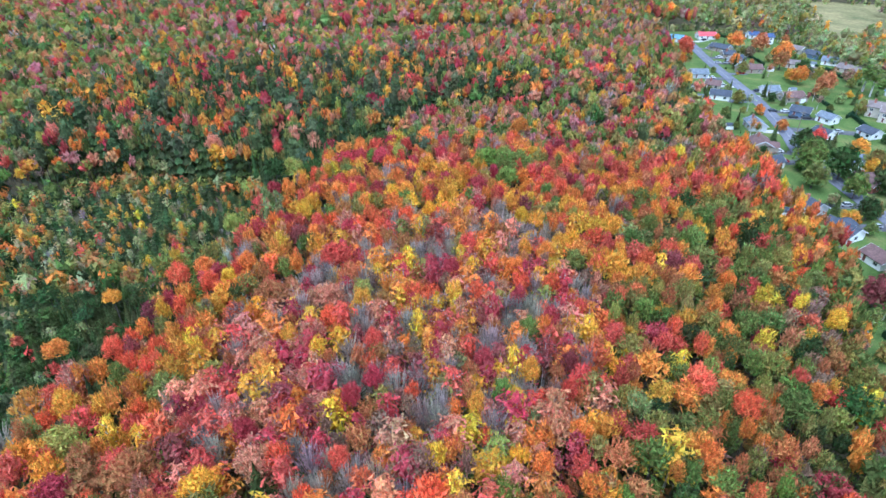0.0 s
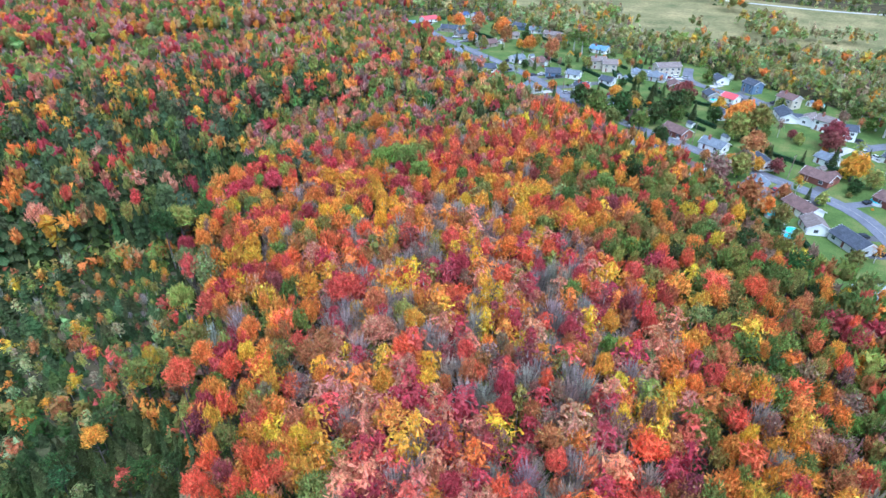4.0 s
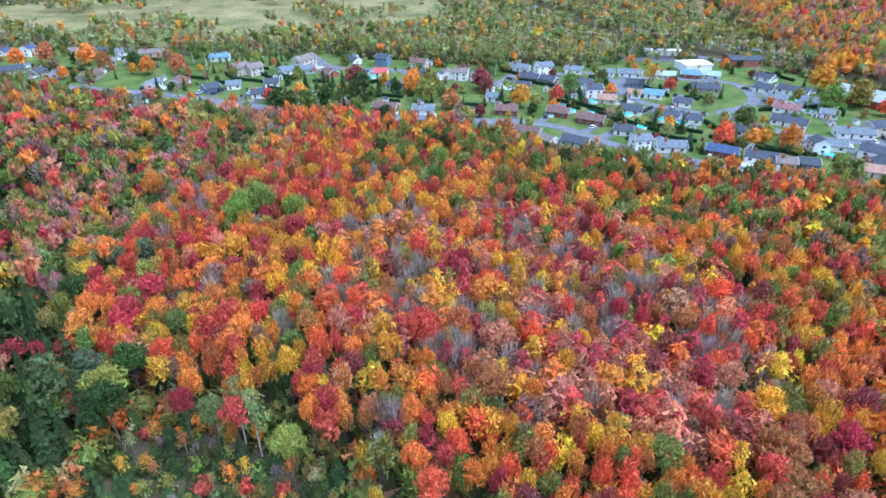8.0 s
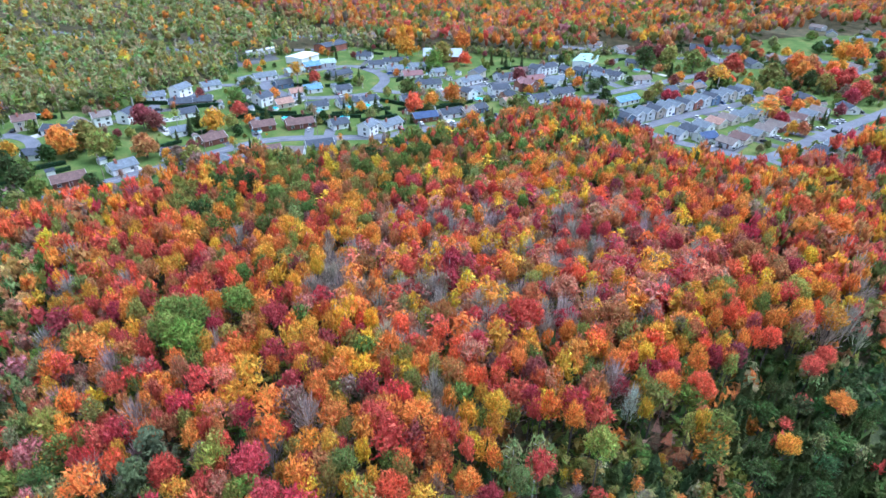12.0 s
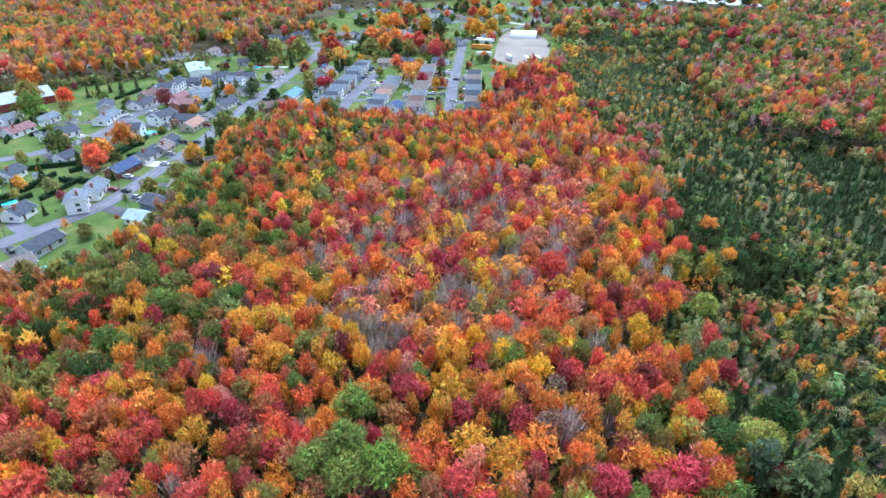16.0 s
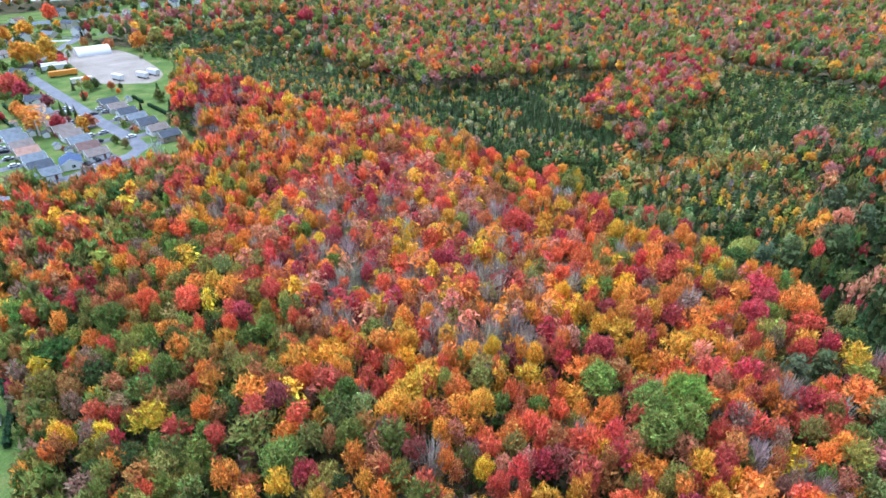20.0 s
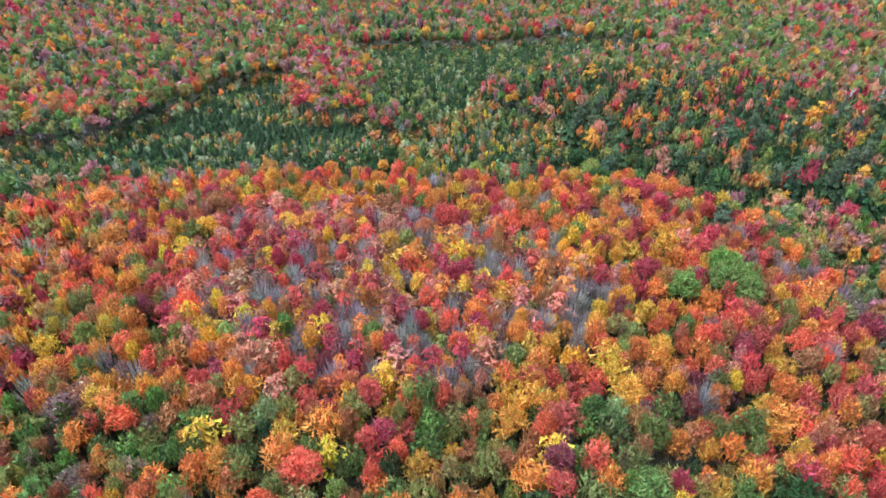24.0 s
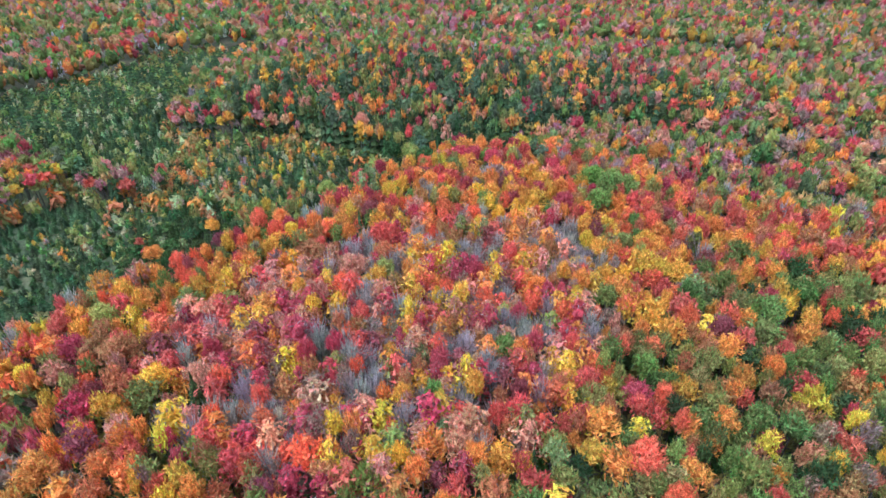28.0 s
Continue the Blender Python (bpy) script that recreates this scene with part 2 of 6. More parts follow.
def smooth_line(pts, step=6.0):
    """A rounded line through the points (Catmull-Rom)."""
    p = [np.array(q, float) for q in pts]
    p = [2 * p[0] - p[1]] + p + [2 * p[-1] - p[-2]]
    res = []
    for a, b, c, d in zip(p, p[1:], p[2:], p[3:]):
        k = max(2, int(np.linalg.norm(c - b) / step))
        for i in range(k):
            u = i / k
            res.append(0.5 * (2 * b + (c - a) * u + (2 * a - 5 * b + 4 * c - d) * u * u + (3 * b - a - 3 * c + d) * u ** 3))
    res.append(p[-2])
    return [(float(q[0]), float(q[1])) for q in res]


def ribbon(line, width, z, thick=0.12, shift=0.0):
    """A strip of that width along a line, with a thickness."""
    L, R = [], []
    for i, q in enumerate(line):
        a, b = np.array(line[max(0, i - 1)]), np.array(line[min(len(line) - 1, i + 1)])
        d = (b - a) / max(1e-6, np.linalg.norm(b - a))
        s = np.array((-d[1], d[0]))
        L.append(np.array(q) + s * (shift + width / 2))
        R.append(np.array(q) + s * (shift - width / 2))
    v, f = [], []
    for l, r in zip(L, R):
        v += [(*l, z), (*r, z), (*l, z - thick), (*r, z - thick)]
    for i in range(len(line) - 1):
        a, b = 4 * i, 4 * i + 4
        f += [(a, a + 1, b + 1, b), (a + 2, a, b, b + 2), (a + 1, a + 3, b + 3, b + 1)]
    return v, f


# ---- plan ----
CENTRE = (0.0, 125.0)
# houses far off among the woods
FAR_HOUSES = [(-26, -369), (-42, -382), (-52, -354), (-65, -343), (-51, -302), (-86, -344), (-106, -352), (-13, -319), (-26, -309), (-3, -302), (-162, -328), (-183, -352), (-200, -347), (-239, -335), (-279, -331), (-338, -314), (-381, -293), (-408, -277), (17, -322), (11, -278), (-125, -339), (455, 108), (462, 98), (395, 24), (173, -207), (158, -299), (156, -280), (115, -314), (113, -258), (151, -209), (168, -64), (475, 87), (480, 35), (618, 213), (634, 192), (650, 171)]
# the town by the river
TOWN = [(112, -262), (60, -277), (-20, -302), (-112, -312), (-190, -318), (-300, -316), (-360, -330), (-350, -385), (-260, -470), (-120, -500), (0, -470), (80, -380)]
for i in range(10):
    for j in range(4):
        x, y = 45 - 40 * i + 9 * math.sin(3.1 * i + 5.3 * j) + 12 * j, -338 - 34 * j + 8 * math.sin(7.7 * i + 2.9 * j)
        if min(math.hypot(x - a, y - b) for a, b in FAR_HOUSES) > 19:
            FAR_HOUSES.append((x, y))
FOREST_EDGE = [(165, 470), (160, 425), (143, 350), (131, 300), (124, 250), (120, 215), (117, 191), (115, 165), (115, 150), (115, 140), (112, 128),
               (107, 116), (101, 105), (97, 97), (93, 88), (90, 78), (88, 66), (84, 50), (81, 20), (77, 0), (73, -17), (58, -22), (46, -28), (16, -8),
               (0, -7), (-14, -12), (-27, -22), (-34, -45), (-42, -75), (-60, -95)]
VILLAGE = FOREST_EDGE + [(-95, -150), (-118, -190), (-125, -250), (-112, -310), (-20, -300), (60, -275), (110, -245), (150, -195),
                         (175, -140), (240, -110), (275, -75), (315, -55), (310, 30), (275, 60), (268, 130), (272, 200),
                         (280, 250), (255, 300), (252, 400), (262, 440), (205, 475)]
MEADOW_AREA = [(322, 528), (288, 450), (272, 385), (290, 332), (318, 287), (345, 242), (383, 190), (440, 165), (520, 180), (590, 250),
               (575, 340), (530, 450), (450, 570), (350, 610)]
SPRUCE_NEAR = [(-104, 0), (-96, 29), (-90, 55), (-76, 75), (-66, 95), (-67, 122), (-82, 128), (-101, 140), (-136, 118),
               (-177, 125), (-225, 95), (-250, 72), (-215, 38), (-170, 15), (-150, -5), (-158, -55), (-164, -105), (-166, -140), (-154, -188),
               (-131, -200), (-104, -150), (-84, -90), (-86, -23)]
SPRUCE_FAR = [(-310, 116), (-303, 168), (-290, 220), (-296, 294), (-262, 340), (-232, 305), (-210, 225), (-179, 186),
              (-130, 158), (-133, 132), (-184, 131), (-235, 136)]
SPRUCE_SOUTH = [(-98, -122), (-120, -236), (-180, -290), (-273, -241), (-231, -148), (-185, -122), (-155, -114)]
RED_ISLAND = [(-155, 97), (-172, 85), (-210, 80), (-245, 95), (-300, 98), (-312, 115), (-250, 128), (-180, 130), (-158, 118)]
BARE_EDGE = [(-30, -34), (-44, -62), (-60, -80), (-76, -84), (-72, -48), (-52, -24)]
PINE_CLUMP = [(-105, 122), (-70, 124), (-64, 110), (-70, 92), (-82, 84), (-97, 96)]
YOUNG_MIX = [(-45, 180), (-47, 152), (-56, 134), (-66, 128), (-86, 127), (-120, 129), (-160, 180), (-122, 196), (-72, 193)]
CONIFER_MIX = [(-50, 180), (-28, 205), (-8, 250), (62, 296), (0, 350), (-110, 345), (-165, 320), (-181, 269), (-160, 205), (-109, 197), (-76, 191)]
PALE_CORE = [(-48, 60), (-20, 48), (15, 55), (35, 80), (40, 115), (32, 150), (5, 160), (-25, 140), (-45, 110)]
GREEN_BELT = [(20, 0), (82, 0), (88, 60), (112, 120), (110, 165), (62, 160), (50, 120), (36, 80), (28, 40)]
RIVER = [(-120, -660), (-163, -600), (-205, -562), (-360, -450), (-560, -350), (-690, -280), (-750, -64), (-730, 40), (-820, 160),
         (-1500, 300), (-2200, -600), (-1500, -1700), (-500, -1500)]
LOT = [(-57, -178), (-72, -160), (-80, -157), (-97, -178), (-113, -250), (-99, -298), (-76, -262)]
MAIN_ROAD = smooth_line([(184, 440), (177, 387), (173, 340), (170, 300), (162, 254), (155, 226), (155, 200), (155, 170), (156, 143), (157, 120),
                         (157, 101), (153, 87), (143, 74), (131, 60), (123, 47), (116, 22), (109, -4), (103, -40), (98, -72), (91, -106),
                         (84, -141), (76, -183), (73, -221), (88, -236)])
STREETS = [
    (smooth_line([(94, -116), (110, -120), (127, -117), (138, -107), (150, -76), (157, -40), (164, -20), (178, -5), (190, 2)]), 6.5),
    (smooth_line([(156, -63), (156, -34), (162, -22)]), 6.0),
    (smooth_line([(190, 2), (203, -16), (220, -25), (240, -26), (252, -20), (256, 9), (252, 40), (230, 47), (213, 46), (203, 41), (191, 23), (186, 8)]), 6.5),
    (smooth_line([(230, 47), (248, 52), (262, 66)]), 6.0),
    (smooth_line([(268, 246), (245, 228), (242, 205), (246, 190), (240, 178), (226, 174), (214, 176)]), 6.0),
    (smooth_line([(220, 120), (236, 115), (250, 108), (252, 92), (256, 76), (262, 66)]), 6.0),
    (smooth_line([(98, -72), (74, -62), (49, -49), (44, -69), (38, -100), (30, -130), (22, -170)]), 6.5),
    (smooth_line([(49, -49), (38, -51), (20, -50), (3, -54), (-13, -58), (-21, -109), (-33, -186), (-43, -250)]), 6.5),
    (smooth_line([(-43, -250), (-75, -285), (-120, -330)]), 6.5),
    (smooth_line([(73, -221), (20, -262), (-43, -250)]), 6.0),
]


# ---- ground, roads and water ----
def sheet(name, poly, z, mat, label, category):
    ob = new(name, mesh(name, [(x, y, z) for x, y in poly], [list(range(len(poly)))], mat))
    return tagged(ob, label, category, "", "structure")


def spline_poly(poly, step=8.0):
    return smooth_line(poly + poly[:1], step)[:-1]


me = mesh("ground", *(lambda s: ([(-s, -s, 0), (s, -s, 0), (s, s, 0), (-s, s, 0)], [(0, 1, 2, 3)]))(4500), FLOOR)
tagged(new("ground", me), "forest floor of brown fallen leaves", "ground", "", "structure")
sheet("lawn", VILLAGE[::-1], 0.05, LAWN, "mown green lawns between the village houses", "lawn")
sheet("lawn", spline_poly(TOWN), 0.05, LAWN, "lawns of the town by the river", "lawn")
sheet("meadow", spline_poly(MEADOW_AREA), 0.06, MEADOW, "straw-yellow and green marsh meadow", "meadow")
sheet("river", RIVER[::-1], 0.04, WATER, "wide pale grey river beyond the woods", "water")
for clearing in (SPRUCE_NEAR, SPRUCE_FAR):
    sheet("clearing", spline_poly(clearing), 0.05, GRASS, "rough dark grass under the young spruces", "clearing")
sheet("gravel_yard", spline_poly(LOT, 5), 0.1, GRAVEL, "pale brown gravel yard beside the forest", "yard")
for field in ([(285, -130), (330, -95), (400, -120), (380, -150), (300, -160)], [(250, -190), (300, -170), (330, -200), (260, -225)]):
    sheet("field", spline_poly(field), 0.06, MEADOW, "small grassy field among orange woods", "field")

road = tagged(new("road", mesh("road", *ribbon(MAIN_ROAD, 6.9, 0.17), ASPHALT)), "grey asphalt village road along the forest", "road", "", "structure")
v, f = ribbon(MAIN_ROAD, 0.14, 0.178, 0.004, 0.0)
part("centre_line", mesh("centre_line", v, f, plain("worn_road_paint", (0.4, 0.38, 0.33), 0.7)), road, "faded pale centre line")
for i, (line, w) in enumerate(STREETS):
    tagged(new("road", mesh("road", *ribbon(line, w, 0.155 + 0.0015 * i), ASPHALT)), "narrow grey asphalt side street", "road", "", "structure")
HIGHWAY = smooth_line([(370, -40), (300, -150), (205, -185), (130, -212), (88, -236), (20, -300), (-60, -350), (-200, -430)])
tagged(new("road", mesh("road", *ribbon(HIGHWAY, 9.0, 0.18), ASPHALT)), "wide grey road on the village's far side", "road", "", "structure")
FAR_ROAD = smooth_line([(295, -52), (310, -34), (335, 0), (350, 30), (420, 60), (520, 95), (640, 130)])
tagged(new("road", mesh("road", *ribbon(FAR_ROAD, 7.0, 0.175), ASPHALT)), "pale road leading away behind the village", "road", "", "structure")
TRACK = smooth_line([(440, 640), (493, 493), (532, 385), (585, 285), (680, 200)])
tagged(new("road", mesh("road", *ribbon(TRACK, 6.0, 0.17), CONCRETE)), "pale dirt track across the far meadow", "road", "", "structure")
ALL_ROADS = [MAIN_ROAD] + [s[0] for s in STREETS] + [HIGHWAY, FAR_ROAD]

# ---- trees: shapes ----
rng = np.random.default_rng(7)


def sphere_points(n, low=-0.35):
    z = rng.uniform(low, 1, n)
    a = rng.uniform(0, 2 * np.pi, n)
    r = np.sqrt(1 - z * z)
    return np.stack([r * np.cos(a), r * np.sin(a), z], 1)


def sprays(c, nrm, size, slim=0.55, rise=1.0, along=None):
    """Leaf sprays: one slim triangle each, at c, facing nrm and mostly pointing up along the crown, or along the given boughs."""
    n = len(c)
    nrm = nrm / np.linalg.norm(nrm, axis=1, keepdims=True)
    h = rng.normal(size=(n, 3)) * 0.6 + (0, 0, rise) if along is None else along + rng.normal(size=(n, 3)) * 0.3
    t = h - nrm * (h * nrm).sum(1, keepdims=True)
    t /= np.linalg.norm(t, axis=1, keepdims=True)
    b = np.cross(nrm, t)
    s = size * rng.uniform(0.65, 1.4, (n, 1))
    w = s * slim * rng.uniform(0.7, 1.3, (n, 1))
    p = np.stack([c + t * s * 0.6, c - t * s * 0.4 + b * w * 0.5, c - t * s * 0.4 - b * w * 0.5], 1)
    return p.reshape(-1, 3), np.arange(3 * n).reshape(-1, 3)


def tint(n, low=None, spread=0.42):
    """Colour factors of n sprays: lighter or darker, redder or yellower, the lower ones greener."""
    s = rng.uniform(1 - spread, 1 + spread, n)
    g = np.clip(rng.normal(0.13, 0.18, n), -0.3, 0.65) + (0 if low is None else low * 0.55)
    return np.repeat(np.stack([s * (1 - 0.22 * np.clip(g, 0, 1)), s * (1 + 0.8 * g), s * (1 + 0.3 * g)], 1), 3, axis=0)


def ico(sub):
    bm = bmesh.new()
    bmesh.ops.create_icosphere(bm, subdivisions=sub, radius=1.0)
    v = np.array([q.co[:] for q in bm.verts])
    f = np.array([[q.index for q in p.verts] for p in bm.faces])
    bm.free()
    return v, f


ICO = {1: ico(1), 2: ico(2)}


def joined(parts):
    """Joins (verts, tris, shade, bark) pieces into one."""
    V, F, S, B, k = [], [], [], [], 0
    for v, f, s, b in parts:
        s = np.asarray(s, float)
        V.append(v), F.append(f + k), S.append(np.broadcast_to(s if s.ndim == 2 else s.reshape(-1, 1), (len(v), 3))), B.append(np.full(len(v), b))
        k += len(v)
    return np.concatenate(V), np.concatenate(F), np.concatenate(S), np.concatenate(B)


def limb(a, b, r0, r1, n=4):
    a, b = np.array(a, float), np.array(b, float)
    d = (b - a) / np.linalg.norm(b - a)
    s = np.cross(d, (0.3, 0.8, 0.5))
    s /= np.linalg.norm(s)
    t = np.cross(d, s)
    ring = lambda c, r: [c + r * (s * math.cos(2 * math.pi * i / n) + t * math.sin(2 * math.pi * i / n)) for i in range(n)]
    v = np.array(ring(a, r0) + ring(b, r1))
    f = [q for i in range(n) for q in ((i, (i + 1) % n, n + (i + 1) % n), (i, n + (i + 1) % n, n + i))]
    return v, np.array(f)


def trunk_piece(height, r, limbs, spread, lod):
    n = 5 if lod == 0 else 3
    res = [(*limb((0, 0, 0), (rng.normal() * 0.012, rng.normal() * 0.012, height), r, r * 0.35, n), 1.0, True)]
    for _ in range(limbs):
        z = height * rng.uniform(0.5, 0.95)
        a = rng.uniform(0, 2 * np.pi)
        res.append((*limb((0, 0, z), (spread * math.cos(a), spread * math.sin(a), z + spread * rng.uniform(0.5, 1.1)), r * 0.4, r * 0.1, 3), 1.0, True))
    return res


def broad(lod, full=1.0):
    """A broadleaf tree 1 high with a crown about 0.43 across: a lobed dome of sprays that fan out along the boughs."""
    n_lobe, n_leaf, size, slim = ((14, 360, 0.066, 0.42), (8, 68, 0.125, 0.62), (4, 18, 0.18, 0.95))[lod]
    if full > 1:
        n_lobe, size, slim = 18, 0.056, 0.32
    leaf = []
    per = int(n_leaf / n_lobe * full)
    for i in range(n_lobe):
        a = 2.399 * i + rng.uniform(-0.5, 0.5)
        up = 1 - 1.4 * (i + 0.3) / n_lobe
        out = math.sqrt(1 - up * up) * rng.uniform(0.8, 1.15)
        lobe = np.array((0.14 * out * math.cos(a), 0.14 * out * math.sin(a), 0.735 + 0.15 * up * rng.uniform(0.75, 1.15)))
        r = rng.uniform(0.06, 0.1)
        p = sphere_points(per, -0.45)
        c = p * r * rng.uniform(0.5, 1.12, (per, 1)) * (1, 1, 0.85) + lobe
        bough = c - lobe * (0.45, 0.45, 1) + (0, 0, 0.13)
        bough = bough / np.linalg.norm(bough, axis=1, keepdims=True)
        v, f = sprays(c, p * 0.9 + rng.normal(size=(per, 3)) * 0.7 + (0, 0, 0.15), size, slim, 1.0, bough)
        leaf.append((v, f, tint(per, np.clip((0.79 - c[:, 2]) * 3, 0, 1), (0.42, 0.42, 0.24)[lod]), False))
    v, f = ICO[1]
    k = (0.085, 0.11, 0.17)[lod]
    v = v * rng.uniform(0.6, 1.2, (len(v), 1)) * (k, k, (0.09, 0.12, 0.22)[lod]) + (0, 0, (0.72, 0.72, 0.66)[lod])
    leaf.append((v, f, rng.uniform(0.7, 1.0, len(v)), False))
    return leaf, trunk_piece(0.72, 0.014, (7, 2, 0)[lod], 0.12, lod) if lod < 2 else []


def lawn_tree(lod, full=1.0):
    """A tree grown in the open, leafy almost to the ground, 1 high and about 0.8 across."""
    leaf = []
    for i in range(16):
        a, u = 2.399 * i, (i + 0.5) / 16
        z = 0.24 + 0.6 * u
        d = 0.27 * math.sqrt(max(0.02, 1 - (2 * u - 0.75) ** 2)) * rng.uniform(0.7, 1.15)
        k = (34, 13, 7)[lod]
        p = sphere_points(k, -0.6)
        c = p * rng.uniform(0.11, 0.19) * rng.uniform(0.6, 1.2, (k, 1)) + (d * math.cos(a), d * math.sin(a), z)
        v, f = sprays(c, p + rng.normal(size=(k, 3)) * 0.6 + (0, 0, 0.2), (0.13, 0.2, 0.26)[lod], 0.65)
        leaf.append((v, f, tint(k, np.clip((0.5 - c[:, 2]), 0, 1)), False))
    v, f = ICO[1]
    leaf.append((v * rng.uniform(0.7, 1.15, (len(v), 1)) * (0.27, 0.27, 0.33) + (0, 0, 0.55), f, 0.85, False))
    return leaf, trunk_piece(0.6, 0.028, 6, 0.2, 0)


def bush(lod, full=1.0):
    """A bush or sapling 1 high, leafy from the ground, about 0.7 across."""
    n_leaf, size = ((90, 0.2), (34, 0.28), (17, 0.36))[lod]
    p = sphere_points(n_leaf, -0.9)
    a = np.arctan2(p[:, 1], p[:, 0])
    c = p * (0.27, 0.27, 0.4) * rng.uniform(0.45, 1.1, (n_leaf, 1)) * (1 + 0.25 * np.sin(3 * a + 5 * p[:, 2]))[:, None] + (0, 0, 0.45)
    v, f = sprays(c, p + rng.normal(size=(n_leaf, 3)) * 0.6 + (0, 0, 0.2), size, 0.6, 1.2)
    return [(v, f, tint(n_leaf, np.clip(0.5 - c[:, 2], 0, 1), 0.28), False)], trunk_piece(0.5, 0.016, 0, 0.1, 1) if lod < 2 else []


def slender(lod, full=1.0):
    """A birch or aspen: a narrow, upright, open crown."""
    n_leaf, size, slim = ((300, 0.052, 0.38), (72, 0.1, 0.5), (18, 0.17, 0.6))[lod]
    u = rng.uniform(0, 1, n_leaf) ** 0.8
    a = rng.uniform(0, 2 * np.pi, n_leaf)
    r = 0.125 * np.sqrt(np.clip(1 - (2 * u - 0.85) ** 2 * 0.8, 0.03, 1)) * rng.uniform(0.25, 1.15, n_leaf) * (1 + 0.35 * np.sin(3 * a + 9 * u))
    c = np.stack([r * np.cos(a), r * np.sin(a), 0.42 + 0.55 * u], 1)
    nrm = np.stack([np.cos(a), np.sin(a), np.full(n_leaf, 0.6)], 1) + rng.normal(size=(n_leaf, 3)) * 0.6
    v, f = sprays(c, nrm, size, slim, 1.6)
    leaf = [(v, f, tint(n_leaf, np.clip((0.65 - u), 0, 1) * 0.8, (0.42, 0.34, 0.2)[lod]), False)]
    v, f = ICO[1]
    v = v * rng.uniform(0.6, 1.1, (len(v), 1)) * (0.06, 0.06, 0.2) + (0, 0, 0.66)
    leaf.append((v, f, rng.uniform(0.7, 1.0, len(v)), False))
    return leaf, trunk_piece(0.9, 0.01, (6, 2, 0)[lod], 0.08, lod) if lod < 2 else []


def spruce(lod, full=1.0):
    """A spruce: tiers of drooping boughs round a pointed top, about 0.34 across."""
    tiers, per = ((10, 8), (6, 5), (4, 4))[lod]
    leaf = []
    pts, tri, sh = [], [], []
    for i in range(tiers):
        u = i / (tiers - 1)
        z, R = 0.10 + 0.84 * u, 0.175 * (1 - u) ** 0.85 + 0.012
        for j in range(per):
            a = 2 * np.pi * (j + 0.5 * (i % 2) + rng.uniform(-0.3, 0.3)) / per
            r = R * rng.uniform(0.75, 1.2)
            w = 2.9 * R / per + 0.006
            tip = np.array((r * math.cos(a), r * math.sin(a), z - 0.05 - 0.16 * R))
            side = np.array((-math.sin(a), math.cos(a), 0)) * w
            top = np.array((0.0, 0.0, z + 0.07))
            k = len(pts)
            pts += [tip * (0.6, 0.6, 1) + (0, 0, 0.03) + side, tip * (0.6, 0.6, 1) + (0, 0, 0.03) - side, top, tip]
            tri += [(k, k + 1, k + 2), (k, k + 3, k + 1)]
            # young tips lighter; shade at the stem end put into the colour
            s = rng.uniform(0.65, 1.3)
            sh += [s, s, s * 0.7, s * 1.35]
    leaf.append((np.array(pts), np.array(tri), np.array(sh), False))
    return leaf, trunk_piece(0.3, 0.014, 0, 0.1, 1) if lod < 2 else []


def pine(lod, full=1.0):
    """A white pine: flat plumes in uneven layers on a tall stem."""
    n_plume, per, size = ((17, 26, 0.05), (10, 11, 0.075), (5, 4, 0.12))[lod]
    leaf = []
    for i in range(n_plume):
        u = i / (n_plume - 1)
        a = 2.399 * i
        d = (0.15 * (1 - u) + 0.02) * rng.uniform(0.6, 1.15)
        p = sphere_points(per, -0.4)
        c = p * (0.075, 0.075, 0.03) * (1.15 - 0.4 * u) + (d * math.cos(a), d * math.sin(a), 0.42 + 0.53 * u)
        v, f = sprays(c, p + rng.normal(size=(per, 3)) * 0.5 + (0, 0, 0.5), size * 1.3, 0.45)
        leaf.append((v, f, np.repeat(rng.uniform(0.7, 1.3, per), 3), False))
    # inner core at 0.6: shade inside the crown put into its colour
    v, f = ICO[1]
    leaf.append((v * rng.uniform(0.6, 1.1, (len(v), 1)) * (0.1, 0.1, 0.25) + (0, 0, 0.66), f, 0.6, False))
    return leaf, trunk_piece(0.9, 0.013, (5, 2, 0)[lod], 0.1, lod) if lod < 2 else []


def bare(lod, full=1.0):
    """A tree that has dropped its leaves: fine grey twigs fanning upwards, with a few leaves left."""
    n = (300, 90, 16)[lod]
    a = rng.uniform(0, 2 * np.pi, n)
    z0 = rng.uniform(0.4, 0.8, n)
    r = rng.uniform(0.03, 0.17, n) * (1.2 - z0) * 1.7
    z1 = z0 + rng.uniform(0.06, 0.2, n)
    base = np.stack([np.cos(a) * r * 0.6, np.sin(a) * r * 0.6, z0], 1)
    tip = np.stack([np.cos(a) * r, np.sin(a) * r, np.minimum(z1, 1)], 1)
    side = np.stack([-np.sin(a), np.cos(a), np.zeros(n)], 1) * ((0.0045, 0.009, 0.026)[lod])
    v = np.stack([base + side, base - side, tip], 1).reshape(-1, 3)
    twigs = (v, np.arange(3 * n).reshape(-1, 3), np.repeat(rng.uniform(0.7, 1.3, n), 3), False)
    return [twigs], trunk_piece(0.85, 0.011, (8, 3, 0)[lod], 0.11, lod) if lod < 2 else []


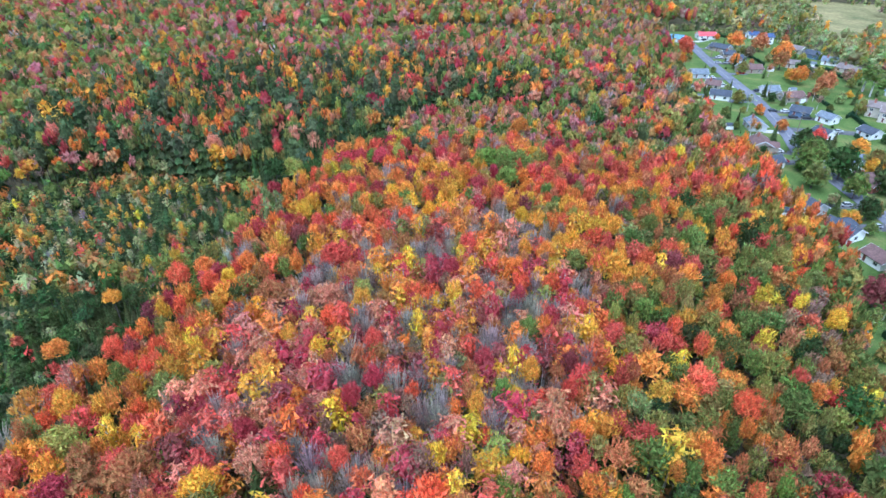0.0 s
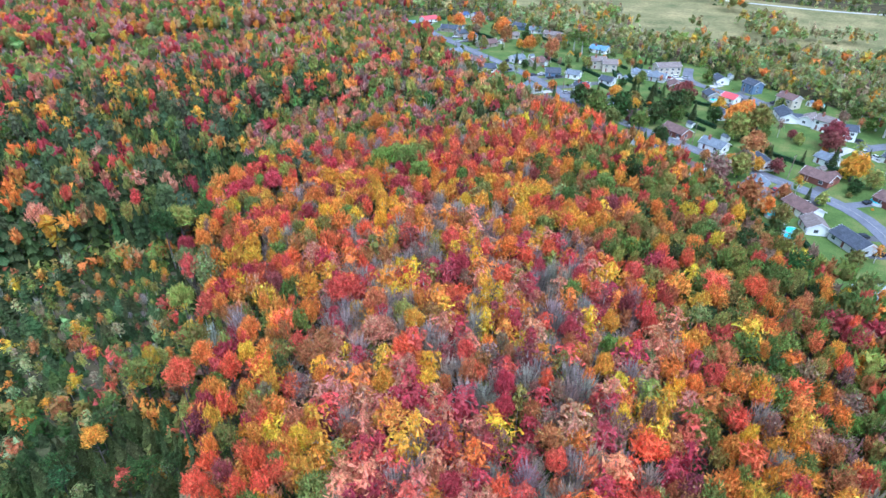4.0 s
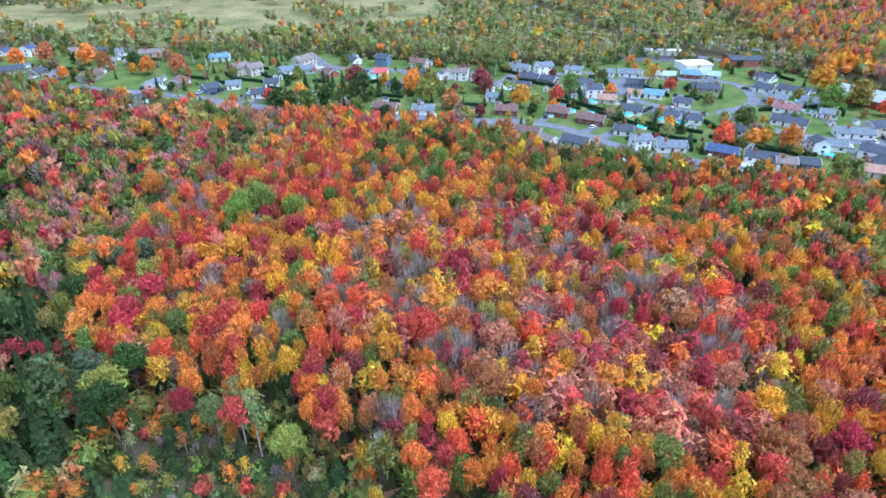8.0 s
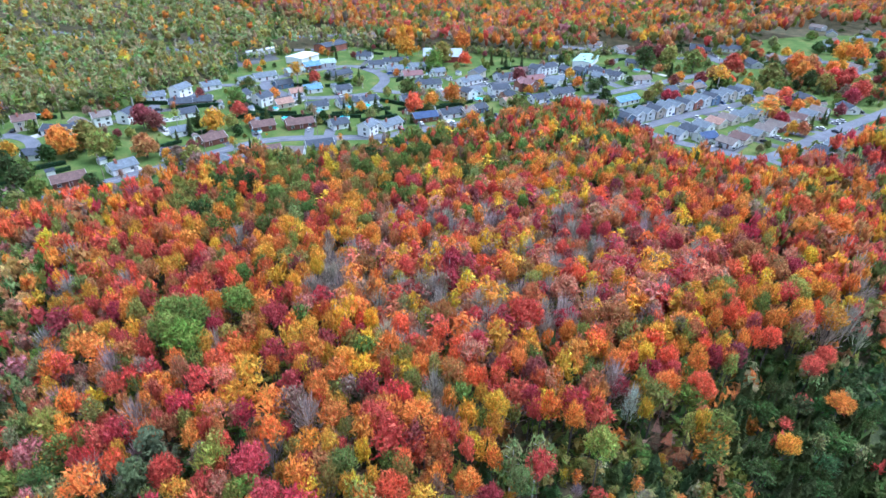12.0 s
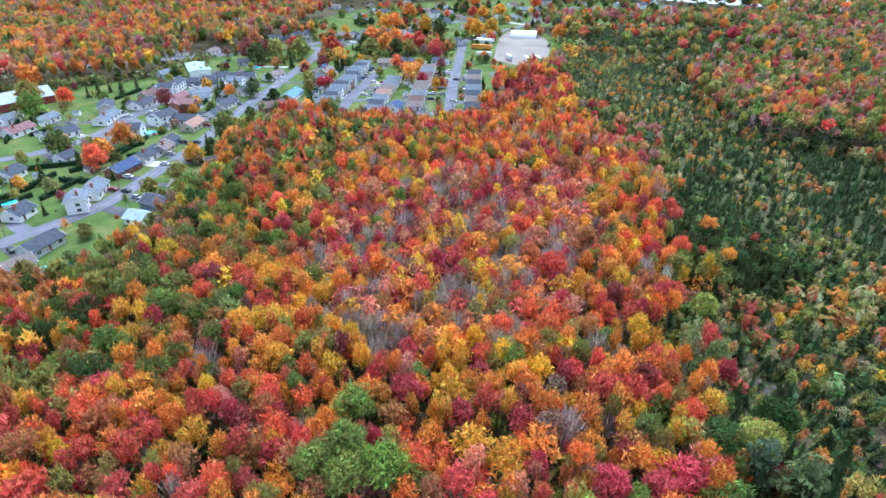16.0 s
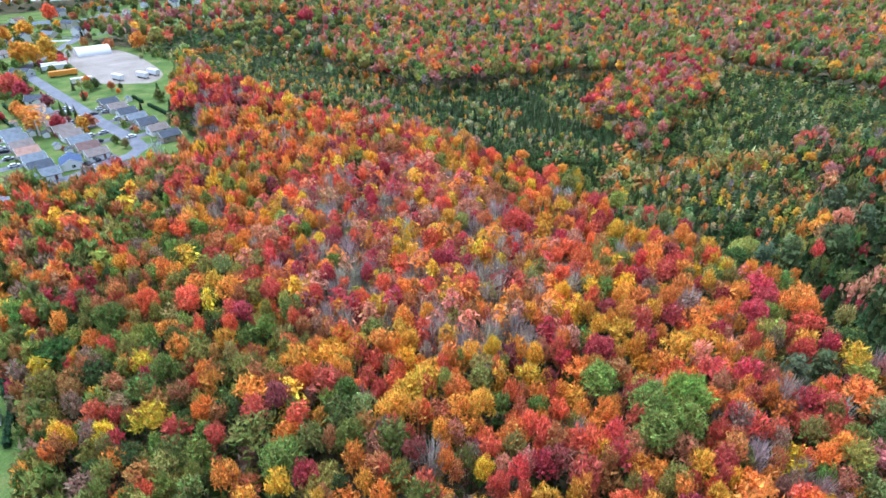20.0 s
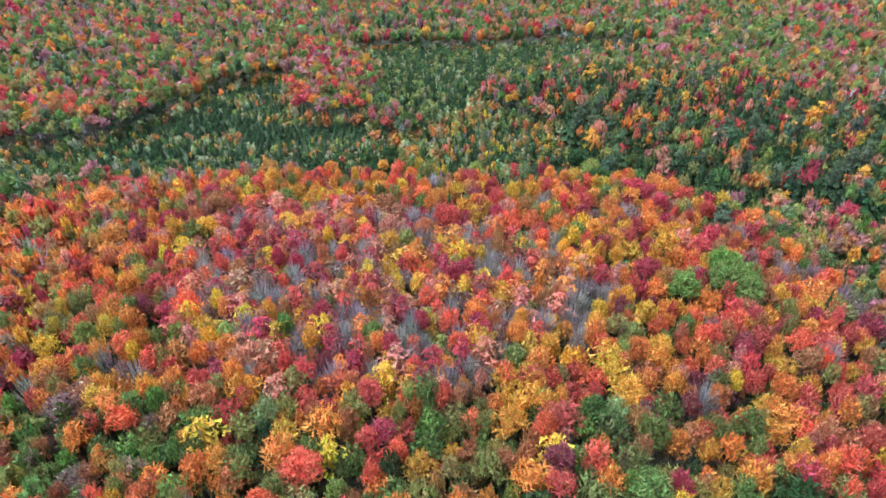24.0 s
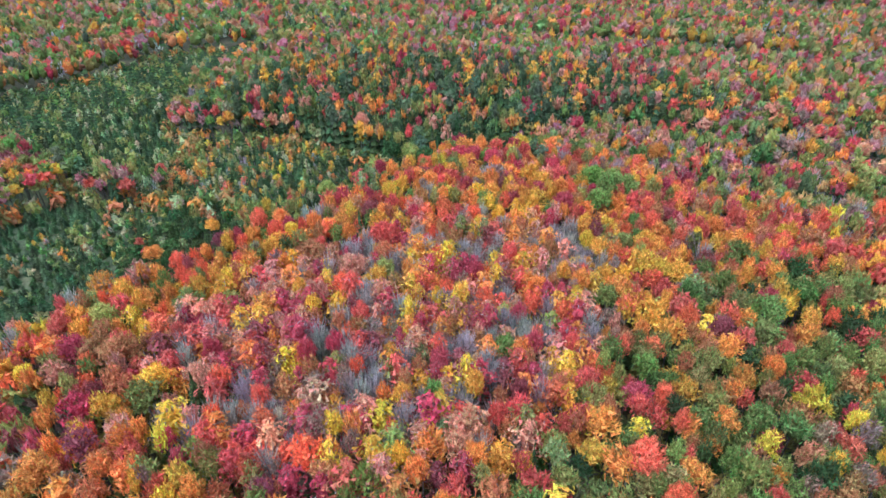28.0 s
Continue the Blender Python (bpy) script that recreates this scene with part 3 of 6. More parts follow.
SHAPES = {"lawn": lawn_tree, "broad": broad, "bush": bush, "slender": slender, "spruce": spruce, "pine": pine, "bare": bare}
VARIANTS = {0: 6, 1: 6, 2: 8}
PROTO = {(s, lod): [SHAPES[s](lod) for _ in range(VARIANTS[lod])] for s in SHAPES for lod in (0, 1, 2)}
BARK_TONE = {"lawn": (0.13, 0.11, 0.1), "bush": (0.13, 0.11, 0.1), "broad": (0.13, 0.11, 0.1), "slender": (0.5, 0.48, 0.45), "spruce": (0.1, 0.08, 0.06), "pine": (0.14, 0.11, 0.09), "bare": (0.24, 0.2, 0.2)}

TONES = {
    "red": (0.64, 0.12, 0.085), "crimson": (0.5, 0.075, 0.09), "maroon": (0.3, 0.083, 0.08), "scarlet": (0.8, 0.165, 0.075),
    "orange": (0.76, 0.265, 0.06), "rust": (0.5, 0.195, 0.08), "salmon": (0.62, 0.25, 0.155), "yellow": (0.84, 0.47, 0.045),
    "gold": (0.72, 0.35, 0.05), "olive": (0.33, 0.27, 0.075), "green": (0.19, 0.205, 0.055), "dark_green": (0.085, 0.11, 0.035),
    "lime": (0.22, 0.255, 0.06), "sage": (0.29, 0.29, 0.115), "spruce": (0.082, 0.122, 0.045), "pine": (0.15, 0.185, 0.085),
    "brown": (0.33, 0.19, 0.14), "twig": (0.42, 0.36, 0.3), "straw": (0.46, 0.38, 0.19), "white_twig": (0.55, 0.53, 0.5),
    # rose and amber: muted red and orange, with distance haze put into the colour
    "aspen": (0.33, 0.3, 0.125), "rose": (0.5, 0.2, 0.18), "amber": (0.58, 0.29, 0.12),
}
# zone: spacing, height range, crown widths against height, and the mix (weight, shape, tone)
MAPLES = [(17, "broad", "red"), (4, "broad", "crimson"), (3, "broad", "maroon"), (13, "broad", "scarlet"), (27, "broad", "orange"),
          (13, "broad", "rust"), (6, "broad", "salmon"), (12, "broad", "gold"), (4, "broad", "yellow"), (13, "broad", "olive"),
          (6, "broad", "green"), (4, "broad", "brown"), (7, "bare", "twig"), (2, "spruce", "spruce")]
ZONES = {
    "maple": (4.7, 15, 20, MAPLES),
    "pale": (4.0, 15, 19, [(18, "slender", "salmon"), (13, "slender", "crimson"), (11, "slender", "red"), (10, "slender", "orange"), (9, "slender", "gold"),
                           (3, "slender", "yellow"), (34, "bare", "twig"), (9, "broad", "rust"), (6, "broad", "orange"), (4, "slender", "olive"),
                           (4, "slender", "maroon"), (7, "broad", "scarlet"), (1, "broad", "sage"), (6, "broad", "brown")]),
    "belt": (4.7, 14, 19, [(30, "broad", "olive"), (23, "broad", "green"), (9, "broad", "dark_green"), (11, "broad", "red"), (18, "broad", "rust"),
                           (15, "broad", "orange"), (4, "broad", "crimson"), (9, "broad", "gold"), (2, "slender", "yellow"), (7, "broad", "lime"), (8, "broad", "brown"), (4, "broad", "scarlet")]),
    "spruce": (2.9, 2.8, 5.0, [(110, "spruce", "spruce"), (34, "spruce", "dark_green"), (24, "broad", "olive"), (8, "broad", "orange"), (8, "slender", "gold"), (16, "broad", "straw"), (8, "broad", "rust"), (5, "bare", "twig"), (18, "broad", "green")]),
    "spruce_far": (3.2, 4.2, 7, [(70, "spruce", "spruce"), (24, "spruce", "dark_green"), (12, "broad", "olive"), (3, "broad", "sage"), (9, "broad", "green"), (5, "slender", "straw")]),
    "clump": (3.4, 7, 10, [(70, "spruce", "dark_green"), (18, "broad", "dark_green"), (4, "broad", "red"), (4, "slender", "sage")]),
    "young": (3.3, 3.5, 7.5, [(50, "spruce", "spruce"), (16, "spruce", "dark_green"), (18, "slender", "olive"), (8, "slender", "orange"), (8, "slender", "gold"), (3, "slender", "yellow"),
                          (3, "broad", "red"), (6, "slender", "rust"), (3, "broad", "sage"), (5, "bare", "twig"), (6, "slender", "straw"), (6, "broad", "green")]),
    "conifer": (4.2, 14, 20, [(110, "spruce", "spruce"), (34, "spruce", "dark_green"), (14, "pine", "pine"), (8, "broad", "red"), (6, "broad", "crimson"), (9, "broad", "orange"), (7, "broad", "salmon"),
                              (14, "broad", "olive"), (4, "slender", "gold"), (8, "broad", "green")]),
    "mixed": (4.2, 8, 13, [(90, "spruce", "spruce"), (40, "spruce", "dark_green"), (10, "broad", "olive"), (8, "broad", "green"), (5, "broad", "orange"), (4, "broad", "red"), (5, "broad", "rust"), (4, "broad", "straw")]),
    # in north, south and west, rose and amber carry painted distance haze
    "north": (4.9, 12, 17, [(8, "broad", "red"), (7, "broad", "crimson"), (14, "broad", "rose"), (4, "broad", "orange"), (10, "broad", "amber"), (6, "broad", "rust"), (20, "broad", "olive"), (20, "broad", "green"),
                            (18, "spruce", "spruce"), (6, "broad", "gold"), (5, "broad", "brown"), (7, "broad", "salmon"), (4, "broad", "lime"), (6, "broad", "sage"), (6, "bare", "twig")]),
    "island": (4.9, 11, 15, [(8, "broad", "crimson"), (12, "broad", "rose"), (13, "broad", "red"), (8, "broad", "orange"), (20, "broad", "olive"), (12, "broad", "green"), (5, "broad", "lime"), (6, "broad", "maroon"), (5, "broad", "gold")]),
    "bare_edge": (4.0, 12, 16, [(34, "bare", "twig"), (24, "broad", "crimson"), (16, "broad", "maroon"), (14, "broad", "red"), (5, "broad", "rust")]),
    "aspen": (5.2, 7, 12, [(40, "slender", "aspen"), (12, "broad", "aspen"), (6, "broad", "olive"), (24, "slender", "olive"), (22, "slender", "straw"), (9, "slender", "gold"), (10, "slender", "green"), (5, "broad", "green"),
                           (2, "broad", "orange"), (6, "bare", "twig"), (4, "slender", "brown"), (5, "spruce", "dark_green")]),
    "south": (5.0, 11, 16, [(20, "broad", "orange"), (9, "broad", "red"), (18, "broad", "amber"), (12, "broad", "rust"), (9, "broad", "gold"), (16, "broad", "olive"), (13, "broad", "green"), (7, "broad", "sage"),
                            (2, "slender", "yellow"), (8, "spruce", "dark_green"), (6, "broad", "brown"), (9, "broad", "rose"), (6, "broad", "salmon"), (6, "bare", "twig")]),
    "west": (5.0, 11, 16, [(7, "broad", "red"), (5, "broad", "orange"), (5, "broad", "crimson"), (5, "broad", "salmon"), (14, "broad", "rose"), (12, "broad", "amber"), (4, "broad", "gold"),
                           (24, "broad", "olive"), (28, "broad", "green"), (22, "spruce", "spruce"), (6, "broad", "rust"), (8, "pine", "pine"), (6, "broad", "lime"), (8, "broad", "sage"), (8, "bare", "twig")]),
}


def zone_of(x, y):
    """The zone's name for every point; an empty name where no forest grows."""
    z = np.full(x.shape, "maple", dtype="U12")
    wob = 10 * np.sin(x * 0.05 + 1) * np.cos(y * 0.043)
    z[(y + wob > 205)] = "north"
    z[(y + wob < -110)] = "south"
    z[(x + wob < -75)] = "west"
    z[(x + wob > 200) & (y > -75)] = "aspen"
    z[(x + wob > 165) & (y <= -75)] = "south"
    z[inside(GREEN_BELT, x + wob * 0.4, y)] = "belt"
    z[inside(PALE_CORE, x + wob * 0.4, y)] = "pale"
    z[inside(CONIFER_MIX, x + wob * 0.4, y)] = "conifer"
    z[inside(SPRUCE_SOUTH, x + wob * 0.8, y - wob * 0.6)] = "mixed"
    z[inside(YOUNG_MIX, x, y)] = "young"
    z[inside(SPRUCE_FAR, x, y)] = "spruce_far"
    z[inside(SPRUCE_NEAR, x, y)] = "spruce"
    z[inside(PINE_CLUMP, x, y)] = "clump"
    z[inside(RED_ISLAND, x, y)] = "island"
    z[inside(BARE_EDGE, x, y)] = "bare_edge"
    marsh = np.sin(x * 0.031 + 1.3) * np.sin(y * 0.027 + 0.5) + 0.6 * np.sin(x * 0.083) * np.cos(y * 0.071) < 0.5
    clear = inside(VILLAGE, x, y) | (inside(MEADOW_AREA, x, y) & marsh) | inside(RIVER, x, y) | inside(LOT, x, y)
    clear |= line_distance(HIGHWAY, x, y) < 9
    clear |= line_distance(FAR_ROAD, x, y) < 8
    clear |= line_distance(TRACK, x, y) < 9
    clear |= inside(TOWN, x, y)
    z[clear] = ""
    return z


# trees that stand out one by one: x, y, height, crown width, shape, tone
LANDMARKS_A = [
    (23.5, 171.5, 21.1, 8.0, 'broad', 'lime'), (24.5, 181.5, 22.2, 8.5, 'broad', 'lime'), (29.5, 184.5, 21.1, 8.0, 'broad', 'lime'),
    (17.8, 186.3, 22.2, 9.0, 'broad', 'lime'), (24.0, 188.0, 21.6, 8.0, 'broad', 'lime'), (-55.2, 128.7, 17.5, 6.0, 'bare', 'white_twig'),
    (20.0, 179.0, 18.7, 5.0, 'broad', 'crimson'), (-49.7, 91.4, 18.6, 4.2, 'broad', 'yellow'), (-24.2, 91.3, 18.6, 4.2, 'broad', 'yellow'),
    (-80.3, 115.1, 13.0, 5.6, 'broad', 'gold'), (-76.1, 88.0, 13.0, 6.5, 'broad', 'red'), (-76.9, 82.3, 13.0, 5.7, 'broad', 'red'),
    (-83.7, 96.0, 13.0, 6.9, 'broad', 'orange'), (-57.1, 69.0, 18.6, 4.2, 'slender', 'yellow'), (-50.9, 67.4, 18.6, 4.2, 'slender', 'yellow'),
    (-43.6, 70.2, 18.8, 5.3, 'broad', 'red'), (-33.1, 68.9, 19.0, 5.9, 'broad', 'crimson'), (0.8, 64.0, 18.6, 4.2, 'broad', 'yellow'),
    (-49.1, 60.2, 20.3, 10.3, 'broad', 'rust'), (26.7, 68.8, 18.9, 5.7, 'broad', 'orange'), (13.7, 79.0, 18.6, 4.2, 'broad', 'lime'),
    (8.6, 75.4, 18.6, 4.2, 'broad', 'gold'), (19.8, 84.4, 18.6, 4.2, 'broad', 'gold'), (26.4, 100.5, 18.9, 5.6, 'broad', 'crimson'),
]
LANDMARKS_B = [
    (4.6, 119.8, 19.0, 6.2, 'broad', 'crimson'), (9.7, 121.1, 18.6, 4.2, 'slender', 'yellow'), (-83.2, 203.6, 19.7, 8.6, 'broad', 'salmon'),
    (-16.7, 108.0, 19.0, 5.9, 'broad', 'gold'), (-12.6, 93.9, 18.6, 4.2, 'broad', 'red'), (61.0, 141.1, 19.6, 8.1, 'broad', 'green'),
    (1.8, 157.1, 18.6, 4.2, 'slender', 'yellow'), (54.9, 123.6, 19.2, 6.4, 'broad', 'scarlet'), (72.1, 114.6, 19.0, 6.0, 'broad', 'orange'),
    (-135.7, 218.7, 21.3, 11.0, 'pine', 'pine'), (-114.5, 218.6, 21.3, 11.0, 'pine', 'pine'), (-99.5, 250.3, 21.3, 10.3, 'pine', 'pine'),
    (-57.3, 258.3, 21.3, 10.1, 'pine', 'pine'), (-36.2, 235.1, 21.3, 7.6, 'pine', 'pine'), (-28.9, 271.3, 21.3, 9.2, 'pine', 'pine'),
    (-141.9, 193.0, 21.3, 10.3, 'pine', 'pine'), (-165.9, 218.8, 21.3, 11.0, 'pine', 'pine'), (-168.2, 250.6, 21.3, 11.0, 'pine', 'pine'),
    (-25.1, 95.8, 18.7, 4.9, 'broad', 'salmon'), (-3.2, 99.6, 18.6, 4.2, 'slender', 'yellow'), (-15.4, 77.6, 18.8, 5.2, 'broad', 'crimson'),
    (-15.4, 63.4, 18.6, 4.2, 'broad', 'red'), (28.2, 86.8, 18.7, 4.9, 'broad', 'maroon'), (61.9, 123.3, 19.4, 7.1, 'broad', 'maroon'),
]
LANDMARKS_C = [
    (69.8, 98.5, 19.2, 6.4, 'broad', 'green'), (19.0, 61.9, 18.8, 5.2, 'broad', 'orange'), (-57.7, 90.7, 18.7, 4.9, 'broad', 'scarlet'),
    (-19.3, 191.6, 19.6, 8.2, 'broad', 'crimson'), (13.8, 167.7, 19.8, 8.6, 'broad', 'crimson'), (9.3, 132.1, 19.2, 6.3, 'broad', 'red'),
    (-35.4, 123.0, 18.8, 5.2, 'broad', 'orange'), (-48.8, 18.6, 20.2, 10.2, 'broad', 'scarlet'), (-61.2, 47.2, 18.6, 4.3, 'broad', 'yellow'),
    (-50.9, 117.0, 18.6, 4.2, 'broad', 'yellow'), (-11.3, 202.5, 19.2, 6.4, 'broad', 'red'), (-33.4, 138.5, 19.0, 5.9, 'broad', 'orange'),
    (-23.4, 158.7, 19.0, 5.9, 'broad', 'olive'), (-28.1, 201.2, 19.3, 6.6, 'broad', 'orange'), (-20.9, 117.9, 19.3, 6.8, 'broad', 'rust'),
    (4.4, 58.0, 18.6, 4.2, 'slender', 'yellow'), (-36.5, 33.5, 19.9, 9.3, 'broad', 'orange'), (71.3, 135.0, 19.9, 9.1, 'broad', 'green'),
    (-1.6, 152.0, 18.6, 4.2, 'broad', 'yellow'), (56.8, 171.4, 19.2, 6.5, 'broad', 'orange'), (5.4, 105.7, 18.6, 4.2, 'slender', 'yellow'),
    (-6.3, 125.1, 18.6, 4.2, 'slender', 'yellow'), (-69.4, 40.0, 13.0, 7.4, 'broad', 'gold'), (59.0, 74.7, 19.5, 7.4, 'broad', 'scarlet'),
]
LANDMARKS_D = [
    (90.6, 124.7, 19.3, 6.9, 'broad', 'olive'), (54.0, 167.2, 18.8, 5.1, 'broad', 'red'), (35.4, 164.5, 18.8, 5.2, 'broad', 'green'),
    (85.7, 105.2, 18.8, 5.0, 'broad', 'yellow'), (29.3, 127.6, 19.2, 6.5, 'broad', 'orange'), (24.3, 130.4, 18.7, 4.7, 'broad', 'gold'),
    (10.2, 149.4, 18.6, 4.3, 'broad', 'gold'), (-30.8, 164.0, 19.6, 8.0, 'broad', 'orange'), (5.3, 164.1, 18.8, 5.0, 'broad', 'gold'),
    (21.1, 97.5, 18.7, 5.0, 'broad', 'lime'), (33.8, 104.2, 18.7, 4.9, 'broad', 'red'), (20.1, 108.5, 18.8, 5.0, 'broad', 'crimson'),
    (20.5, 120.6, 19.3, 6.8, 'broad', 'orange'), (33.8, 222.4, 19.8, 8.7, 'broad', 'orange'), (-61.6, 25.1, 20.4, 11.0, 'broad', 'orange'),
    (11.9, 49.2, 18.8, 5.3, 'broad', 'orange'), (26.6, 79.0, 18.6, 4.6, 'broad', 'red'), (7.8, 37.5, 19.2, 6.5, 'broad', 'olive'),
    (53.2, 97.3, 18.7, 4.7, 'broad', 'scarlet'), (25.8, 148.8, 18.6, 4.3, 'broad', 'yellow'), (40.5, 149.9, 19.3, 6.7, 'broad', 'orange'),
    (40.1, 167.7, 19.2, 6.6, 'broad', 'red'), (-63.6, 118.1, 19.4, 7.0, 'broad', 'scarlet'), (-31.0, 95.3, 18.6, 4.2, 'broad', 'gold'),
]
LANDMARKS_E = [
    (-11.5, 82.1, 18.9, 5.4, 'broad', 'crimson'), (-41.0, 101.8, 18.8, 5.1, 'broad', 'orange'), (10.5, 87.5, 18.8, 5.4, 'broad', 'crimson'),
    (30.5, 55.4, 18.6, 4.5, 'broad', 'lime'), (53.6, 133.3, 19.4, 7.0, 'broad', 'green'), (22.8, 157.1, 18.8, 5.2, 'broad', 'gold'),
    (39.2, 94.3, 19.3, 6.6, 'broad', 'red'), (90.3, 99.5, 18.8, 5.3, 'broad', 'yellow'), (67.4, 73.9, 19.8, 8.9, 'broad', 'green'),
    (0.9, 105.8, 18.6, 4.2, 'slender', 'yellow'), (-54.5, 180.0, 20.2, 9.8, 'broad', 'dark_green'), (-25.3, 125.3, 20.4, 11.0, 'broad', 'red'),
    (5.9, 156.7, 18.7, 4.7, 'slender', 'yellow'), (-39.0, 151.0, 18.7, 6.5, 'broad', 'gold'), (-37.3, 58.0, 18.7, 8.7, 'broad', 'yellow'),
    (-50.0, 105.9, 18.7, 4.6, 'broad', 'gold'), (-17.1, 112.2, 18.7, 6.2, 'broad', 'olive'), (-3.4, 104.5, 18.7, 6.0, 'slender', 'gold'),
    (-9.0, 164.3, 18.7, 7.2, 'broad', 'gold'), (-8.2, 148.6, 18.7, 6.4, 'broad', 'scarlet'), (-39.5, 177.0, 18.7, 7.5, 'broad', 'scarlet'),
    (-23.2, 101.9, 18.7, 6.1, 'broad', 'scarlet'), (-54.9, 114.9, 18.7, 6.0, 'broad', 'scarlet'), (-67.2, 91.2, 18.7, 5.5, 'broad', 'scarlet'),
]
LANDMARKS_F = [
    (52.7, 81.3, 18.7, 9.3, 'broad', 'scarlet'), (-52.7, 62.2, 18.7, 7.3, 'broad', 'red'), (-30.3, 62.8, 18.7, 7.3, 'broad', 'salmon'),
    (-50.7, 142.3, 18.7, 5.5, 'broad', 'orange'), (-24.7, 109.2, 18.7, 10.5, 'broad', 'salmon'), (-38.9, 110.1, 18.7, 10.5, 'broad', 'rust'),
    (-58.5, 121.6, 18.7, 6.3, 'broad', 'orange'), (-48.2, 123.9, 18.7, 6.2, 'broad', 'orange'), (-47.3, 167.2, 18.7, 5.8, 'broad', 'orange'),
    (-42.3, 144.5, 18.7, 5.8, 'broad', 'crimson'), (-61.5, 107.4, 18.7, 4.8, 'broad', 'crimson'), (-51.7, 166.7, 18.7, 5.6, 'broad', 'crimson'),
    (-38.2, 138.0, 18.7, 7.1, 'broad', 'maroon'), (-60.5, 56.9, 18.7, 8.0, 'broad', 'crimson'), (-49.7, 183.6, 18.7, 10.5, 'broad', 'olive'),
    (-42.6, 182.6, 18.7, 9.9, 'broad', 'dark_green'), (-52.9, 160.4, 18.7, 5.5, 'broad', 'sage'), (-48.7, 157.7, 18.7, 4.5, 'slender', 'sage'),
    (-51.0, 153.5, 18.7, 4.4, 'slender', 'sage'), (-57.8, 144.1, 18.7, 7.4, 'broad', 'olive'), (36.4, 124.8, 18.7, 7.3, 'broad', 'green'),
    (-29.9, 179.7, 18.7, 6.6, 'broad', 'green'), (-20.4, 210.3, 18.7, 9.1, 'broad', 'dark_green'), (-66.1, 79.6, 18.7, 5.8, 'spruce', 'spruce'),
]
LANDMARKS_G = [
    (-65.9, 100.9, 18.7, 4.8, 'spruce', 'spruce'), (-51.3, 79.6, 18.7, 7.5, 'broad', 'lime'), (-64.4, 67.1, 18.7, 9.9, 'broad', 'olive'),
    (-68.6, 75.8, 18.7, 7.0, 'broad', 'gold'), (-40.1, 75.5, 18.7, 8.0, 'bare', 'twig'), (-37.5, 65.6, 18.7, 7.7, 'bare', 'twig'),
    (40.5, 155.1, 18.7, 7.5, 'broad', 'gold'), (39.6, 142.9, 18.7, 7.4, 'slender', 'gold'), (-25.5, 169.5, 18.7, 9.3, 'broad', 'red'),
    (-27.2, 192.6, 18.7, 8.3, 'broad', 'crimson'), (81.6, 216.0, 18.7, 10.5, 'pine', 'pine'), (67.7, 237.5, 18.7, 10.5, 'broad', 'dark_green'),
    (52.8, 163.4, 18.7, 4.6, 'broad', 'yellow'), (34.2, 133.1, 18.7, 6.1, 'broad', 'gold'), (35.1, 151.7, 18.7, 6.7, 'broad', 'olive'),
    (32.0, 154.4, 18.7, 4.8, 'slender', 'gold'), (50.8, 142.6, 18.7, 8.8, 'broad', 'gold'), (52.4, 117.7, 18.7, 8.7, 'broad', 'gold'),
    (57.4, 135.0, 18.7, 9.1, 'broad', 'green'), (65.2, 135.3, 18.7, 7.8, 'broad', 'green'), (87.7, 138.3, 18.7, 9.0, 'broad', 'dark_green'),
    (95.2, 134.8, 18.7, 8.0, 'broad', 'dark_green'), (70.8, 140.1, 18.7, 6.3, 'broad', 'crimson'), (78.6, 129.5, 18.7, 6.7, 'broad', 'orange'),
]
LANDMARKS_H = [
    (79.7, 135.8, 18.7, 5.8, 'broad', 'gold'), (74.5, 137.9, 18.7, 5.8, 'broad', 'yellow'), (74.1, 149.1, 18.7, 6.0, 'broad', 'green'),
    (66.2, 152.9, 18.7, 5.2, 'broad', 'orange'), (72.7, 152.7, 18.7, 7.0, 'broad', 'gold'), (56.3, 151.7, 18.7, 5.9, 'broad', 'maroon'),
    (29.0, 114.6, 18.7, 6.1, 'broad', 'scarlet'), (-15.8, 143.3, 18.7, 5.3, 'broad', 'scarlet'), (-1.4, 163.6, 18.7, 6.5, 'broad', 'crimson'),
    (4.6, 168.2, 18.7, 9.9, 'broad', 'gold'), (-10.4, 167.7, 18.7, 7.3, 'broad', 'orange'), (-9.4, 181.8, 18.7, 10.1, 'broad', 'orange'),
    (2.3, 181.0, 18.7, 9.5, 'broad', 'gold'), (2.3, 194.4, 18.7, 7.4, 'broad', 'crimson'), (-32.1, 190.2, 18.7, 10.5, 'broad', 'crimson'),
    (-44.6, 174.7, 18.7, 6.9, 'broad', 'gold'), (-34.1, 199.4, 18.7, 9.6, 'broad', 'orange'), (-3.9, 201.9, 18.7, 10.5, 'pine', 'pine'),
    (-17.3, 207.0, 18.7, 6.8, 'broad', 'crimson'), (-15.8, 211.2, 18.7, 9.1, 'broad', 'gold'), (38.9, 173.5, 18.7, 8.0, 'broad', 'scarlet'),
    (46.0, 170.7, 18.7, 5.9, 'broad', 'crimson'), (48.7, 162.2, 18.7, 5.6, 'broad', 'scarlet'), (45.7, 165.3, 18.7, 6.1, 'broad', 'olive'),
]
